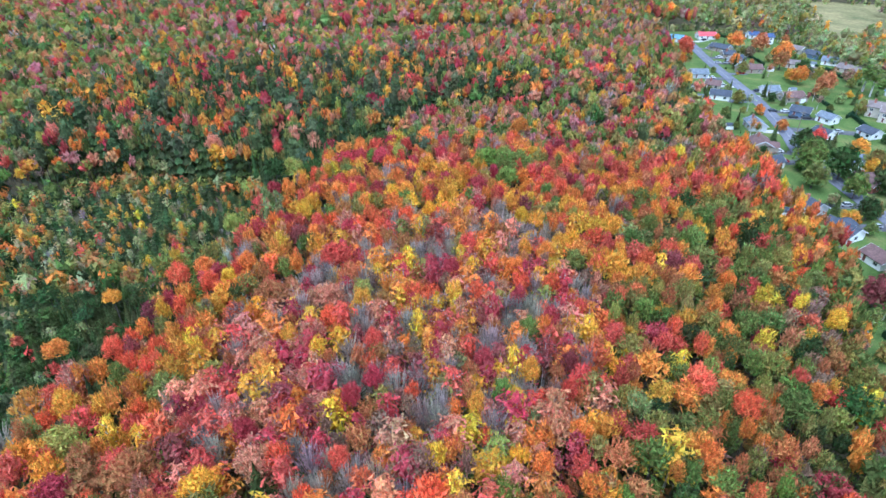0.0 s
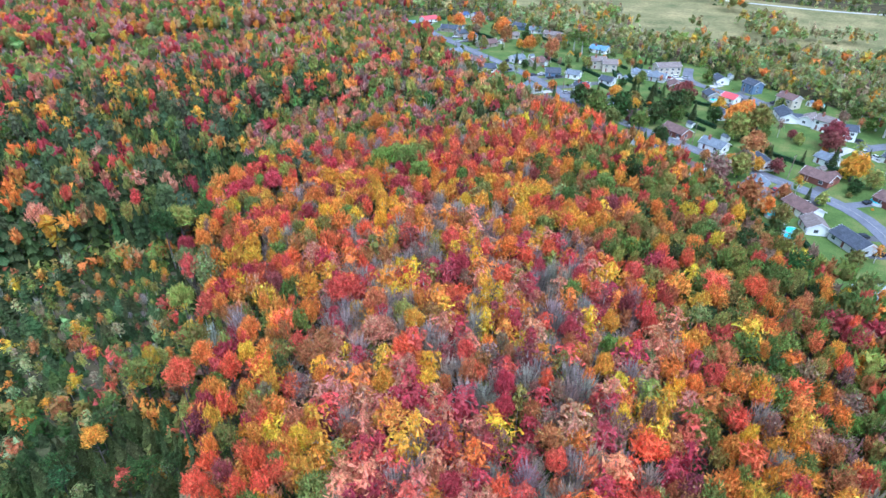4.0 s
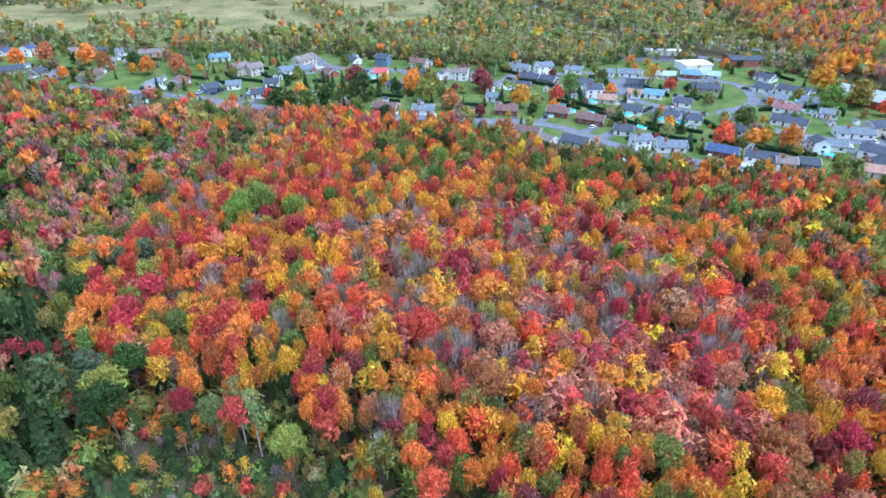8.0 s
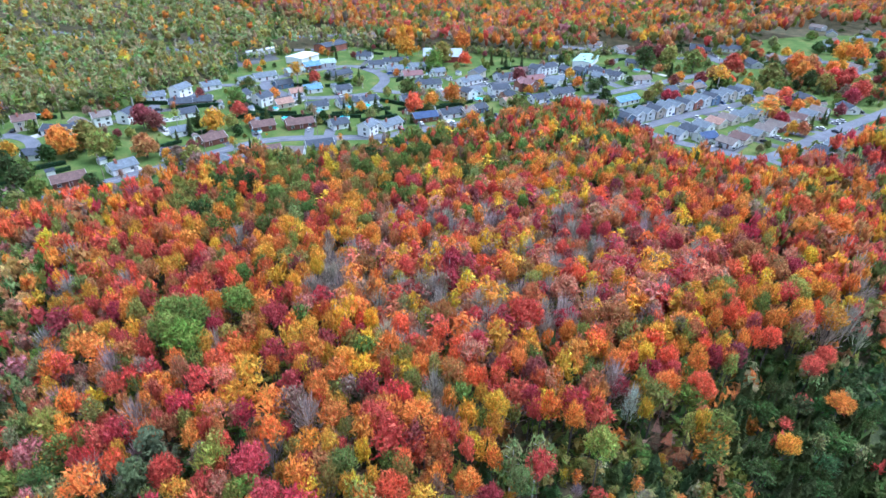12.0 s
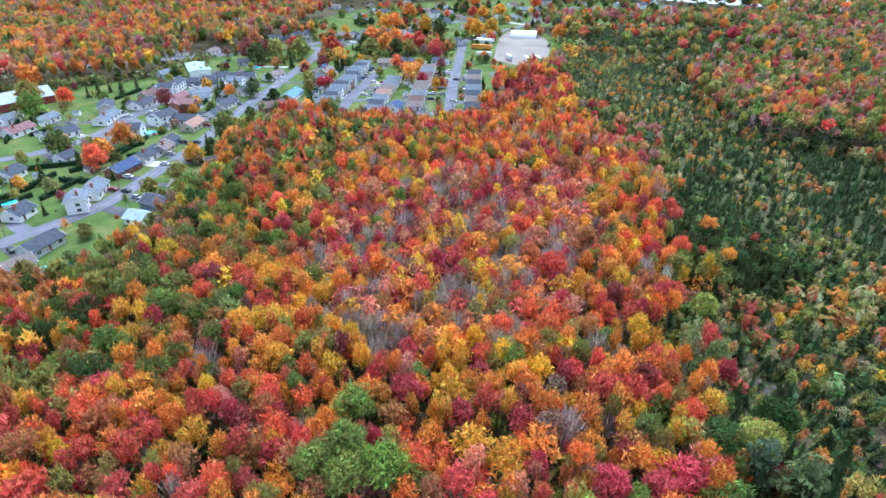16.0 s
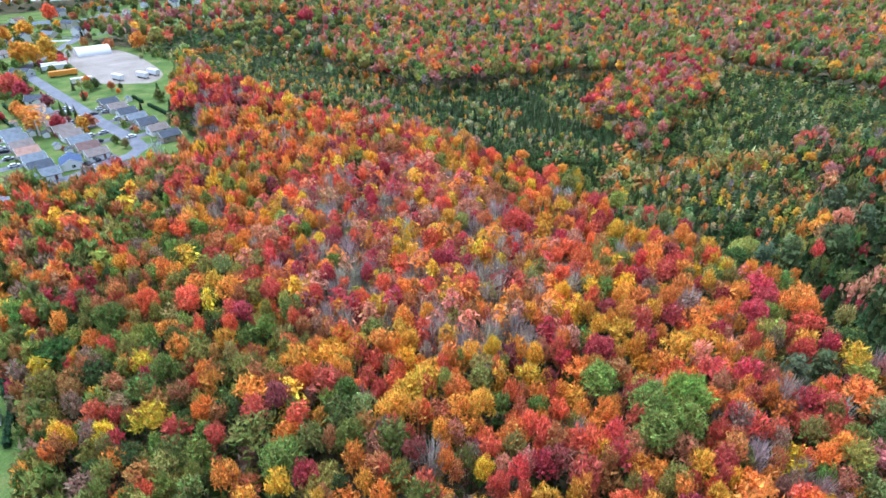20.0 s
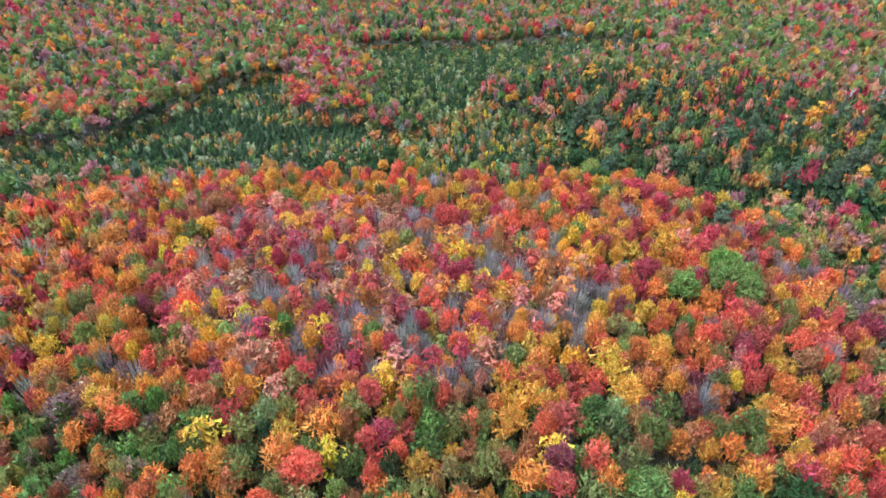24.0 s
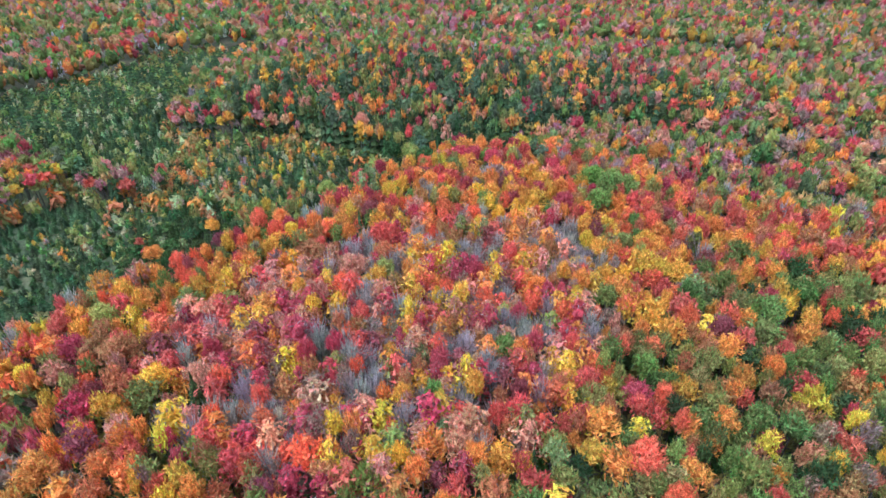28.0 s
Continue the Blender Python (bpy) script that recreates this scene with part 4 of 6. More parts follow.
LANDMARKS_I = [
    (63.1, 167.2, 18.7, 8.0, 'broad', 'orange'), (33.8, 181.6, 18.7, 8.3, 'broad', 'rust'), (5.9, 188.9, 18.7, 8.5, 'broad', 'red'),
    (18.5, 168.4, 18.7, 5.9, 'broad', 'orange'), (-53.4, 155.8, 18.7, 6.8, 'broad', 'red'), (48.8, 77.7, 18.7, 8.1, 'broad', 'orange'),
    (50.4, 21.6, 18.7, 9.3, 'broad', 'scarlet'), (82.1, 30.4, 18.7, 10.5, 'broad', 'orange'), (-0.1, 56.6, 18.7, 8.4, 'broad', 'scarlet'),
    (-34.1, 87.2, 18.7, 9.0, 'broad', 'orange'), (62.8, 129.5, 18.7, 7.0, 'broad', 'scarlet'), (52.8, 127.8, 18.7, 10.2, 'broad', 'red'),
    (47.1, 123.0, 18.7, 9.0, 'broad', 'gold'), (73.5, 145.6, 18.7, 5.2, 'broad', 'gold'), (65.4, 161.8, 18.7, 6.9, 'broad', 'gold'),
    (56.2, 146.8, 18.7, 7.8, 'broad', 'green'), (70.3, 125.9, 18.7, 9.4, 'broad', 'lime'), (63.6, 117.4, 18.7, 9.3, 'broad', 'orange'),
    (44.0, 85.7, 18.7, 9.2, 'broad', 'orange'), (48.7, 95.3, 18.7, 7.0, 'broad', 'crimson'), (38.8, 75.2, 18.7, 6.6, 'broad', 'sage'),
    (38.4, 63.8, 18.7, 8.7, 'broad', 'green'), (48.9, 104.2, 18.7, 6.6, 'broad', 'green'), (27.7, 44.5, 18.7, 7.1, 'broad', 'gold'),
]
LANDMARKS_J = [
    (34.2, 50.2, 18.7, 7.9, 'broad', 'scarlet'), (17.2, 32.7, 18.7, 7.7, 'broad', 'gold'), (9.3, 29.9, 18.7, 7.5, 'broad', 'yellow'),
    (11.9, 56.8, 18.7, 5.4, 'broad', 'lime'), (15.1, 63.3, 18.7, 5.3, 'broad', 'yellow'), (16.7, 87.6, 18.7, 5.1, 'slender', 'yellow'),
    (0.6, 88.9, 18.7, 5.1, 'slender', 'crimson'), (23.8, 90.0, 18.7, 4.9, 'slender', 'maroon'), (29.6, 82.2, 18.7, 6.4, 'broad', 'red'),
    (22.7, 69.9, 18.7, 7.3, 'broad', 'salmon'), (32.0, 64.0, 18.7, 7.4, 'broad', 'rust'), (-35.7, 54.1, 18.7, 10.2, 'broad', 'olive'),
    (-55.2, 59.1, 18.7, 10.5, 'broad', 'rust'), (-44.2, 46.4, 18.7, 8.9, 'broad', 'crimson'), (-55.7, 26.2, 18.7, 10.5, 'broad', 'orange'),
    (5.0, 110.7, 18.7, 5.7, 'broad', 'gold'), (-0.8, 118.9, 18.7, 6.0, 'slender', 'crimson'), (-4.1, 141.2, 18.7, 4.9, 'slender', 'yellow'),
    (-6.9, 157.3, 18.7, 6.1, 'broad', 'yellow'), (-18.6, 149.3, 18.7, 8.0, 'broad', 'scarlet'), (-7.4, 176.2, 18.7, 7.4, 'broad', 'crimson'),
    (-22.5, 202.0, 18.7, 9.6, 'broad', 'red'), (48.5, 188.8, 18.7, 8.2, 'broad', 'red'), (52.3, 175.0, 18.7, 7.6, 'broad', 'gold'),
]
LANDMARKS_K = [
    (45.4, 203.9, 18.7, 8.9, 'broad', 'crimson'), (79.0, 147.4, 18.7, 9.8, 'broad', 'green'), (77.6, 156.9, 18.7, 10.4, 'broad', 'dark_green'),
    (66.7, 109.1, 18.7, 6.2, 'broad', 'orange'), (50.6, 86.0, 18.7, 4.4, 'slender', 'yellow'), (5.2, 153.2, 18.7, 6.5, 'broad', 'yellow'),
    (21.6, 114.7, 18.7, 6.6, 'broad', 'scarlet'), (28.7, 158.9, 18.7, 6.8, 'broad', 'gold'), (29.9, 145.8, 18.7, 6.4, 'broad', 'gold'),
    (-28.5, 59.6, 18.7, 9.0, 'spruce', 'dark_green'), (54.3, 137.6, 18.7, 7.2, 'broad', 'sage'), (46.3, 142.1, 18.7, 9.2, 'broad', 'gold'),
    (78.7, 108.2, 18.7, 8.9, 'broad', 'yellow'), (71.2, 93.2, 18.7, 5.6, 'broad', 'yellow'), (66.1, 121.5, 18.7, 7.2, 'broad', 'red'),
    (74.3, 121.2, 18.7, 4.8, 'broad', 'red'), (80.4, 75.2, 18.7, 10.5, 'broad', 'dark_green'), (79.2, 89.2, 18.7, 9.9, 'broad', 'dark_green'),
    (73.9, 77.9, 18.7, 5.1, 'broad', 'orange'), (43.4, 172.7, 18.7, 6.8, 'broad', 'maroon'), (-13.5, 163.1, 18.7, 7.2, 'broad', 'yellow'),
    (-31.0, 170.6, 18.7, 10.5, 'broad', 'red'), (-3.1, 185.0, 18.7, 10.5, 'broad', 'gold'), (3.2, 205.6, 18.7, 7.2, 'broad', 'crimson'),
]
LANDMARKS_L = [
    (-8.8, 206.3, 18.7, 10.5, 'pine', 'pine'), (-4.2, 213.3, 18.7, 8.7, 'broad', 'orange'), (32.1, 202.1, 18.7, 10.5, 'broad', 'orange'),
    (29.0, 189.5, 18.7, 7.6, 'broad', 'rust'), (45.7, 185.1, 18.7, 7.4, 'broad', 'scarlet'), (55.1, 39.0, 18.7, 10.3, 'broad', 'green'),
    (31.2, 70.0, 18.7, 6.4, 'broad', 'gold'), (0.3, -19.2, 18.7, 10.5, 'bare', 'twig'),
]
LANDMARKS = LANDMARKS_A + LANDMARKS_B + LANDMARKS_C + LANDMARKS_D + LANDMARKS_E + LANDMARKS_F + LANDMARKS_G + LANDMARKS_H + LANDMARKS_I + LANDMARKS_J + LANDMARKS_K + LANDMARKS_L
VILLAGE_TREES_A = [
    (194.9, 86.4, 9.7, 8.4, 'broad', 'red'), (140.0, 14.5, 12.1, 10.5, 'broad', 'scarlet'), (180.6, 106.0, 12.7, 11.0, 'broad', 'gold'),
    (141.8, 0.9, 8.8, 7.6, 'broad', 'orange'), (162.3, -1.1, 13.1, 11.4, 'broad', 'green'), (226.5, 20.4, 8.7, 7.5, 'broad', 'red'),
    (229.1, 31.0, 15, 11.2, 'slender', 'gold'), (213.6, 78.2, 11.8, 10.3, 'broad', 'green'), (201.6, 218.9, 15, 11.3, 'spruce', 'dark_green'),
    (201.4, 207.9, 15, 10.7, 'spruce', 'dark_green'), (155.9, 222.6, 10.7, 9.3, 'broad', 'dark_green'), (188.9, 204.0, 15, 9.1, 'spruce', 'dark_green'),
    (191.6, 174.8, 9.1, 7.9, 'broad', 'dark_green'), (178.4, 185.7, 8.7, 7.6, 'broad', 'green'), (152.1, 186.9, 10.5, 9.1, 'broad', 'lime'),
    (194.4, 166.4, 12.7, 11.1, 'broad', 'orange'), (181.2, 156.5, 13.6, 11.9, 'broad', 'olive'), (171.0, 142.0, 12.0, 10.4, 'broad', 'rust'),
    (202.9, 125.8, 10.4, 9.0, 'broad', 'maroon'), (186.2, 116.0, 15, 9.9, 'spruce', 'dark_green'), (195.1, 107.9, 15, 8.9, 'spruce', 'dark_green'),
    (160.8, 136.8, 6.5, 5.6, 'broad', 'gold'),
]
VILLAGE_TREES_B = [
    (157.6, 131.2, 6.4, 5.6, 'broad', 'gold'), (161.7, 125.6, 7.2, 6.2, 'broad', 'maroon'), (245.0, 121.9, 15, 14, 'slender', 'green'),
    (268.2, 124.0, 15, 13.8, 'slender', 'green'), (233.0, -116.4, 15, 14, 'broad', 'orange'), (201.0, -56.8, 15, 13.5, 'broad', 'lime'),
    (197.5, -83.0, 10.4, 9.0, 'broad', 'scarlet'), (243.3, -69.1, 15, 14, 'broad', 'gold'), (187.7, -151.2, 15, 13.5, 'broad', 'gold'),
    (186.9, -98.8, 15, 9.9, 'spruce', 'dark_green'), (174.0, -99.2, 15, 8.1, 'spruce', 'dark_green'), (119.3, -188.2, 15, 14, 'broad', 'maroon'),
    (120.6, -218.7, 15, 14, 'broad', 'rust'), (82.5, -186.8, 15, 14, 'broad', 'lime'), (90.3, -209.8, 13.3, 11.6, 'broad', 'red'),
    (60.2, -195.3, 15, 14, 'broad', 'red'), (52.2, -158.0, 15, 11.6, 'slender', 'gold'), (73.4, -143.0, 7.9, 6.9, 'broad', 'maroon'),
    (59.7, -107.5, 8.0, 6.9, 'broad', 'crimson'), (85.7, -162.7, 15, 8.9, 'spruce', 'dark_green'), (66.9, -110.7, 10.5, 9.2, 'broad', 'olive'),
    (65.6, -97.1, 8.6, 7.5, 'broad', 'olive'),
]
VILLAGE_TREES_C = [
    (99.3, -101.5, 9.1, 7.9, 'broad', 'dark_green'), (147.9, 11.6, 9.8, 4.4, 'spruce', 'dark_green'), (154.2, 29.3, 15, 6.9, 'spruce', 'dark_green'),
    (198.9, 199.0, 14.3, 12.5, 'broad', 'maroon'), (182.1, 192.2, 13.6, 11.8, 'broad', 'dark_green'), (146.5, 170.8, 9.1, 7.9, 'broad', 'dark_green'),
    (166.0, 189.1, 11.6, 10.1, 'broad', 'dark_green'), (168.0, 228.9, 15, 9.7, 'spruce', 'dark_green'), (195.1, 227.7, 15, 11.0, 'spruce', 'dark_green'),
    (156.0, 194.1, 15, 10.1, 'spruce', 'dark_green'), (203.4, 167.2, 12.7, 11.0, 'broad', 'orange'), (198.4, 156.9, 14.5, 12.6, 'broad', 'olive'),
    (252.1, 128.6, 15, 14, 'slender', 'green'), (210.3, 129.1, 13.1, 11.4, 'broad', 'maroon'), (145.4, 131.6, 10.8, 9.4, 'broad', 'olive'),
    (141.5, 195.4, 11.2, 9.7, 'broad', 'green'), (166.3, 237.5, 8.3, 7.2, 'broad', 'red'), (208.7, 416.8, 12.1, 10.6, 'broad', 'orange'),
    (220.7, 407.0, 13.2, 11.5, 'broad', 'rust'), (221.8, 378.3, 13.7, 12.0, 'broad', 'orange'), (211.6, 360.9, 12.2, 10.6, 'broad', 'rust'),
    (206.7, 329.5, 11.5, 10.0, 'broad', 'orange'),
]
VILLAGE_TREES_D = [
    (212.6, 313.6, 12.2, 10.6, 'broad', 'rust'), (236.1, 316.5, 15, 12.8, 'slender', 'green'), (216.2, 344.9, 10.9, 9.5, 'broad', 'dark_green'),
    (234.1, 306.7, 15, 12.6, 'slender', 'green'), (165.8, 398.6, 13.2, 11.5, 'broad', 'scarlet'), (281.5, 388.3, 10.5, 9.1, 'broad', 'scarlet'),
    (274.6, 349.0, 8.8, 7.6, 'broad', 'scarlet'), (106.2, 289.5, 11.2, 9.7, 'broad', 'gold'), (159.9, 254.9, 6.2, 5.4, 'broad', 'orange'),
    (86.8, -0.7, 13.2, 11.4, 'broad', 'orange'), (101.5, 9.9, 9.9, 8.6, 'broad', 'gold'), (101.6, 30.8, 9.7, 8.5, 'broad', 'olive'),
    (97.7, 43.6, 7.7, 6.7, 'broad', 'olive'), (98.6, -1.1, 13.9, 6.3, 'spruce', 'dark_green'), (94.0, -16.1, 15, 13.8, 'broad', 'green'),
    (140.1, -13.8, 11.8, 10.3, 'broad', 'orange'), (139.8, -71.8, 11.6, 10.1, 'broad', 'maroon'), (110.0, -105.2, 11.1, 5.0, 'spruce', 'dark_green'),
    (97.0, -90.2, 9.5, 8.3, 'broad', 'dark_green'), (108.6, -187.3, 15, 13.1, 'broad', 'maroon'), (110.3, -171.7, 15, 14, 'broad', 'dark_green'),
    (99.6, -184.6, 15, 14, 'broad', 'olive'),
]
VILLAGE_TREES_E = [
    (83.7, -80.9, 8.4, 7.3, 'broad', 'dark_green'), (55.0, -125.8, 7.7, 6.7, 'broad', 'orange'), (13.3, -158.6, 9.3, 8.1, 'broad', 'scarlet'),
    (6.3, -111.1, 15, 13.0, 'slender', 'orange'), (-1.4, -150.8, 8.3, 7.2, 'broad', 'orange'), (23.5, -228.6, 15, 14, 'broad', 'rust'),
    (-4.1, -209.6, 15, 14, 'broad', 'red'), (31.7, -231.0, 15, 14, 'broad', 'orange'), (-12.5, -278.6, 15, 14, 'broad', 'gold'),
    (-24.4, -261.8, 14.0, 12.2, 'broad', 'dark_green'), (-51.5, -266.9, 15, 14, 'broad', 'gold'), (-68.8, -267.3, 15, 14, 'broad', 'gold'),
    (-114.8, -314.4, 15, 14, 'spruce', 'dark_green'), (-105.9, -158.7, 15, 14, 'slender', 'gold'), (-60.8, -97.7, 15, 14, 'broad', 'red'),
    (-52.1, -80.2, 15, 14, 'broad', 'crimson'), (-122.8, -245.6, 14.2, 12.4, 'broad', 'orange'), (-1.9, -108.6, 9.1, 7.9, 'broad', 'crimson'),
    (212.1, -75.4, 15, 14, 'broad', 'olive'), (274.1, -83.6, 15, 14, 'broad', 'gold'), (294.5, -114.8, 15, 14, 'broad', 'red'),
    (168.3, 200.3, 15, 11.2, 'spruce', 'dark_green'),
]
VILLAGE_TREES_F = [
    (186.7, 218.4, 15, 10.0, 'spruce', 'dark_green'), (187.3, 183.5, 15, 8.4, 'spruce', 'dark_green'), (122.2, 113.9, 13.1, 11.4, 'broad', 'rust'),
    (118.5, 122.9, 10.4, 9.0, 'broad', 'maroon'), (133.9, 133.8, 11.7, 10.2, 'broad', 'brown'), (134.3, 169.5, 12.9, 5.9, 'spruce', 'dark_green'),
    (156.0, 203.0, 14.8, 12.9, 'broad', 'dark_green'), (147.9, 210.4, 14.2, 12.3, 'broad', 'lime'), (191.3, 212.9, 15, 12.4, 'spruce', 'dark_green'),
    (193.8, 194.3, 11.7, 10.2, 'broad', 'dark_green'), (173.4, 209.6, 10.2, 8.9, 'broad', 'olive'), (176.1, 224.2, 9.2, 8.0, 'broad', 'gold'),
    (155.2, 229.0, 11.7, 10.1, 'broad', 'dark_green'), (161.8, 223.5, 15, 7.2, 'spruce', 'dark_green'), (150.5, 139.2, 6.5, 5.7, 'broad', 'orange'),
    (153.4, 135.2, 9.3, 8.1, 'broad', 'brown'), (108.0, 101.3, 6.4, 5.6, 'broad', 'olive'), (4.3, -210.4, 14.0, 12.2, 'broad', 'red'),
    (4.2, -198.6, 12.7, 11.0, 'broad', 'olive'), (-12.8, -202.9, 13.9, 12.1, 'broad', 'olive'), (-15.7, -192.3, 13.6, 11.8, 'broad', 'red'),
    (-15.0, -177.5, 11.3, 9.8, 'broad', 'crimson'),
]
VILLAGE_TREES_G = [
    (14.8, -214.0, 12.1, 10.5, 'broad', 'red'), (21.3, -210.4, 14.9, 13.0, 'broad', 'orange'), (12.4, -238.2, 12.7, 11.0, 'broad', 'orange'),
    (13.5, -199.6, 12.7, 11.0, 'broad', 'dark_green'), (22.2, -297.6, 15, 13.4, 'broad', 'gold'), (14.1, -302.9, 15, 13.6, 'broad', 'orange'),
    (52.4, -165.4, 10.7, 9.3, 'broad', 'orange'), (55.9, -110.0, 7.7, 6.7, 'broad', 'crimson'), (24.6, -133.2, 7.4, 6.5, 'broad', 'olive'),
    (9.0, -148.2, 6.9, 6.0, 'broad', 'crimson'), (0.7, -140.7, 8.5, 7.4, 'broad', 'orange'), (5.4, -118.6, 8.8, 7.7, 'broad', 'rust'),
    (-24.3, -275.9, 15, 13.1, 'broad', 'dark_green'), (-55.0, -258.9, 15, 14, 'broad', 'gold'), (-123.4, -339.3, 15, 14, 'broad', 'dark_green'),
    (-136.4, -271.5, 15, 14, 'broad', 'gold'), (-135.1, -239.4, 15, 14, 'broad', 'olive'), (35.5, -196.5, 15, 14, 'broad', 'dark_green'),
    (32.0, -185.0, 15, 14, 'broad', 'olive'), (-1.5, -360.5, 15, 14, 'broad', 'orange'), (-24.4, -493.9, 15, 14, 'spruce', 'dark_green'),
    (-142.1, -426.1, 15, 14, 'broad', 'scarlet'),
]
VILLAGE_TREES_H = [
    (-74.4, -425.8, 15, 14, 'broad', 'orange'), (-63.7, -355.3, 13.5, 11.7, 'broad', 'red'), (-72.0, -347.7, 14.7, 12.8, 'broad', 'gold'),
    (-89.7, -350.3, 15, 14, 'broad', 'gold'),
]
VILLAGE_TREES = VILLAGE_TREES_A + VILLAGE_TREES_B + VILLAGE_TREES_C + VILLAGE_TREES_D + VILLAGE_TREES_E + VILLAGE_TREES_F + VILLAGE_TREES_G + VILLAGE_TREES_H
placed = []      # x, y, height, width, shape, tone, lod
for x, y, h, w, s, tone in LANDMARKS:
    placed.append((x, y, h, w * 0.82 if w > 4.5 and tone != "lime" else w, s, tone))
lm = np.array([(p[0], p[1], p[3]) for p in placed])
homes = np.array(FAR_HOUSES)


dense = ["spruce", "spruce_far", "clump", "young"]


def grid(spacing, r0, r1, names, invert=False, under=False):
    k = int(r1 / spacing) + 1
    i, j = np.meshgrid(np.arange(-k, k + 1), np.arange(-k, k + 1))
    loose = 0.75 if spacing < 3.5 else 0.4
    x = (i + 0.5 * (j % 2)) * spacing + rng.uniform(-loose, loose, i.shape) * spacing + CENTRE[0]
    y = j * spacing * 0.9 + rng.uniform(-loose, loose, i.shape) * spacing + CENTRE[1]
    x, y = x.ravel(), y.ravel()
    r = np.hypot(x - CENTRE[0], y - CENTRE[1])
    keep = (r >= r0) & (r < r1)
    x, y = x[keep], y[keep]
    z = zone_of(x, y)
    keep = np.isin(z, names, invert=invert) & (z != "")
    x, y, z = x[keep], y[keep], z[keep]
    d = np.hypot(x[:, None] - lm[None, :, 0], y[:, None] - lm[None, :, 1])
    keep = (d > np.where(under | np.isin(z, dense)[:, None], np.minimum(lm[None, :, 2] * 0.45, 1.0), lm[None, :, 2] * 0.36) + 0.5).all(1)
    keep &= (np.hypot(x[:, None] - homes[None, :, 0], y[:, None] - homes[None, :, 1]) > 11).all(1)
    return x[keep], y[keep], z[keep]


sets = [grid(2.75, 0, 330, dense), grid(3.7, 0, 330, ["pale", "conifer", "mixed", "aspen"]), grid(3.35, 0, 150, dense + ["pale", "conifer", "mixed", "aspen"], True), grid(4.7, 150, 330, dense + ["pale", "conifer", "mixed", "aspen"], True),
        grid(6.5, 330, 560, dense, True), grid(4.0, 330, 560, dense), grid(9.0, 560, 860, [], True)]
for (xs, ys, zs), grow in zip(sets, (1, 1, 1, 1.2, 1.4, 1.1, 1.6)):
    for x, y, z in zip(xs, ys, zs):
        _, h0, h1, table = ZONES[z]
        w = np.array([q[0] for q in table], float)
        # kinds gather in drifts: a slow noise favours one end of the table
        drift = noise.noise(Vector((x * 0.022, y * 0.022, 3.3)))
        w *= np.exp(0.7 * drift * np.linspace(-1, 1, len(table)))
        _, s, tone = table[int(np.searchsorted(np.cumsum(w) / w.sum(), rng.random()))]
        if z == "spruce" and s != "spruce" and noise.noise(Vector((x * 0.035, y * 0.035, 5.5))) < -0.12:
            s, tone = "spruce", "spruce"
        h = rng.uniform(h0, h1)
        if s == "spruce":
            wd = h * rng.uniform(0.28, 0.4) if h > 9 else h * rng.uniform(0.52, 0.8)
        elif s == "slender":
            wd = h * rng.uniform(0.28, 0.4)
        elif s == "pine":
            h *= 1.1
            wd = h * rng.uniform(0.4, 0.5)
        elif s == "bare":
            wd = h * rng.uniform(0.36, 0.52)
        else:
            wd = min(h * (0.6 if h > 9.5 else 0.75), 3.1 + 3.7 * rng.random() ** 1.7)
        placed.append((x, y, h * grow ** 0.5, wd * grow, "bush" if s == "broad" and h < 7.5 else s, tone))

# shrubs and saplings along the edges of the woods
for line, n_per in ((VILLAGE + VILLAGE[:1], 1.4), (MEADOW_AREA + MEADOW_AREA[:1], 3.0)):
    for (ax, ay), (bx, by) in zip(line, line[1:]):
        d = math.hypot(bx - ax, by - ay)
        for i in range(int(d / n_per)):
            u = rng.random()
            x, y = ax + (bx - ax) * u + rng.normal() * 2.6, ay + (by - ay) * u + rng.normal() * 2.6
            near = line_distance(FOREST_EDGE, x, y) < 3
            if y < -235 and -130 < x < 125:
                continue
            tone = ("rust", "olive", "green", "orange", "brown", "olive")[int(rng.integers(6))] if near else ("aspen", "olive", "green", "straw", "aspen", "dark_green")[int(rng.integers(6))]
            if near and rng.random() < 0.5:
                continue
            if min(line_distance(r, x, y) for r in ALL_ROADS) > 7:
                h = rng.uniform(3.5, 8)
                placed.append((x, y, h, h * rng.uniform(0.55, 0.8), "bush", tone))

for line in (CONIFER_MIX + CONIFER_MIX[:1], YOUNG_MIX + YOUNG_MIX[:1], SPRUCE_NEAR + SPRUCE_NEAR[:1], SPRUCE_FAR + SPRUCE_FAR[:1], RED_ISLAND + RED_ISLAND[:1], FOREST_EDGE):
    for (ax, ay), (bx, by) in zip(line, line[1:]):
        for i in range(int(math.hypot(bx - ax, by - ay) / 1.6)):
            u = rng.random()
            x, y = ax + (bx - ax) * u + rng.normal() * 2.2, ay + (by - ay) * u + rng.normal() * 2.2
            h = rng.uniform(4, 9)
            if line is not FOREST_EDGE:
                placed.append((x, y, h, h * rng.uniform(0.5, 0.8), "bush", ("olive", "green", "rust", "dark_green", "orange", "olive", "straw")[int(rng.integers(7))]))
            elif not inside(VILLAGE, x, y):
                placed.append((x, y, h, h * rng.uniform(0.5, 0.8), "bush", ("olive", "green", "rust", "red", "orange", "dark_green")[int(rng.integers(6))]))

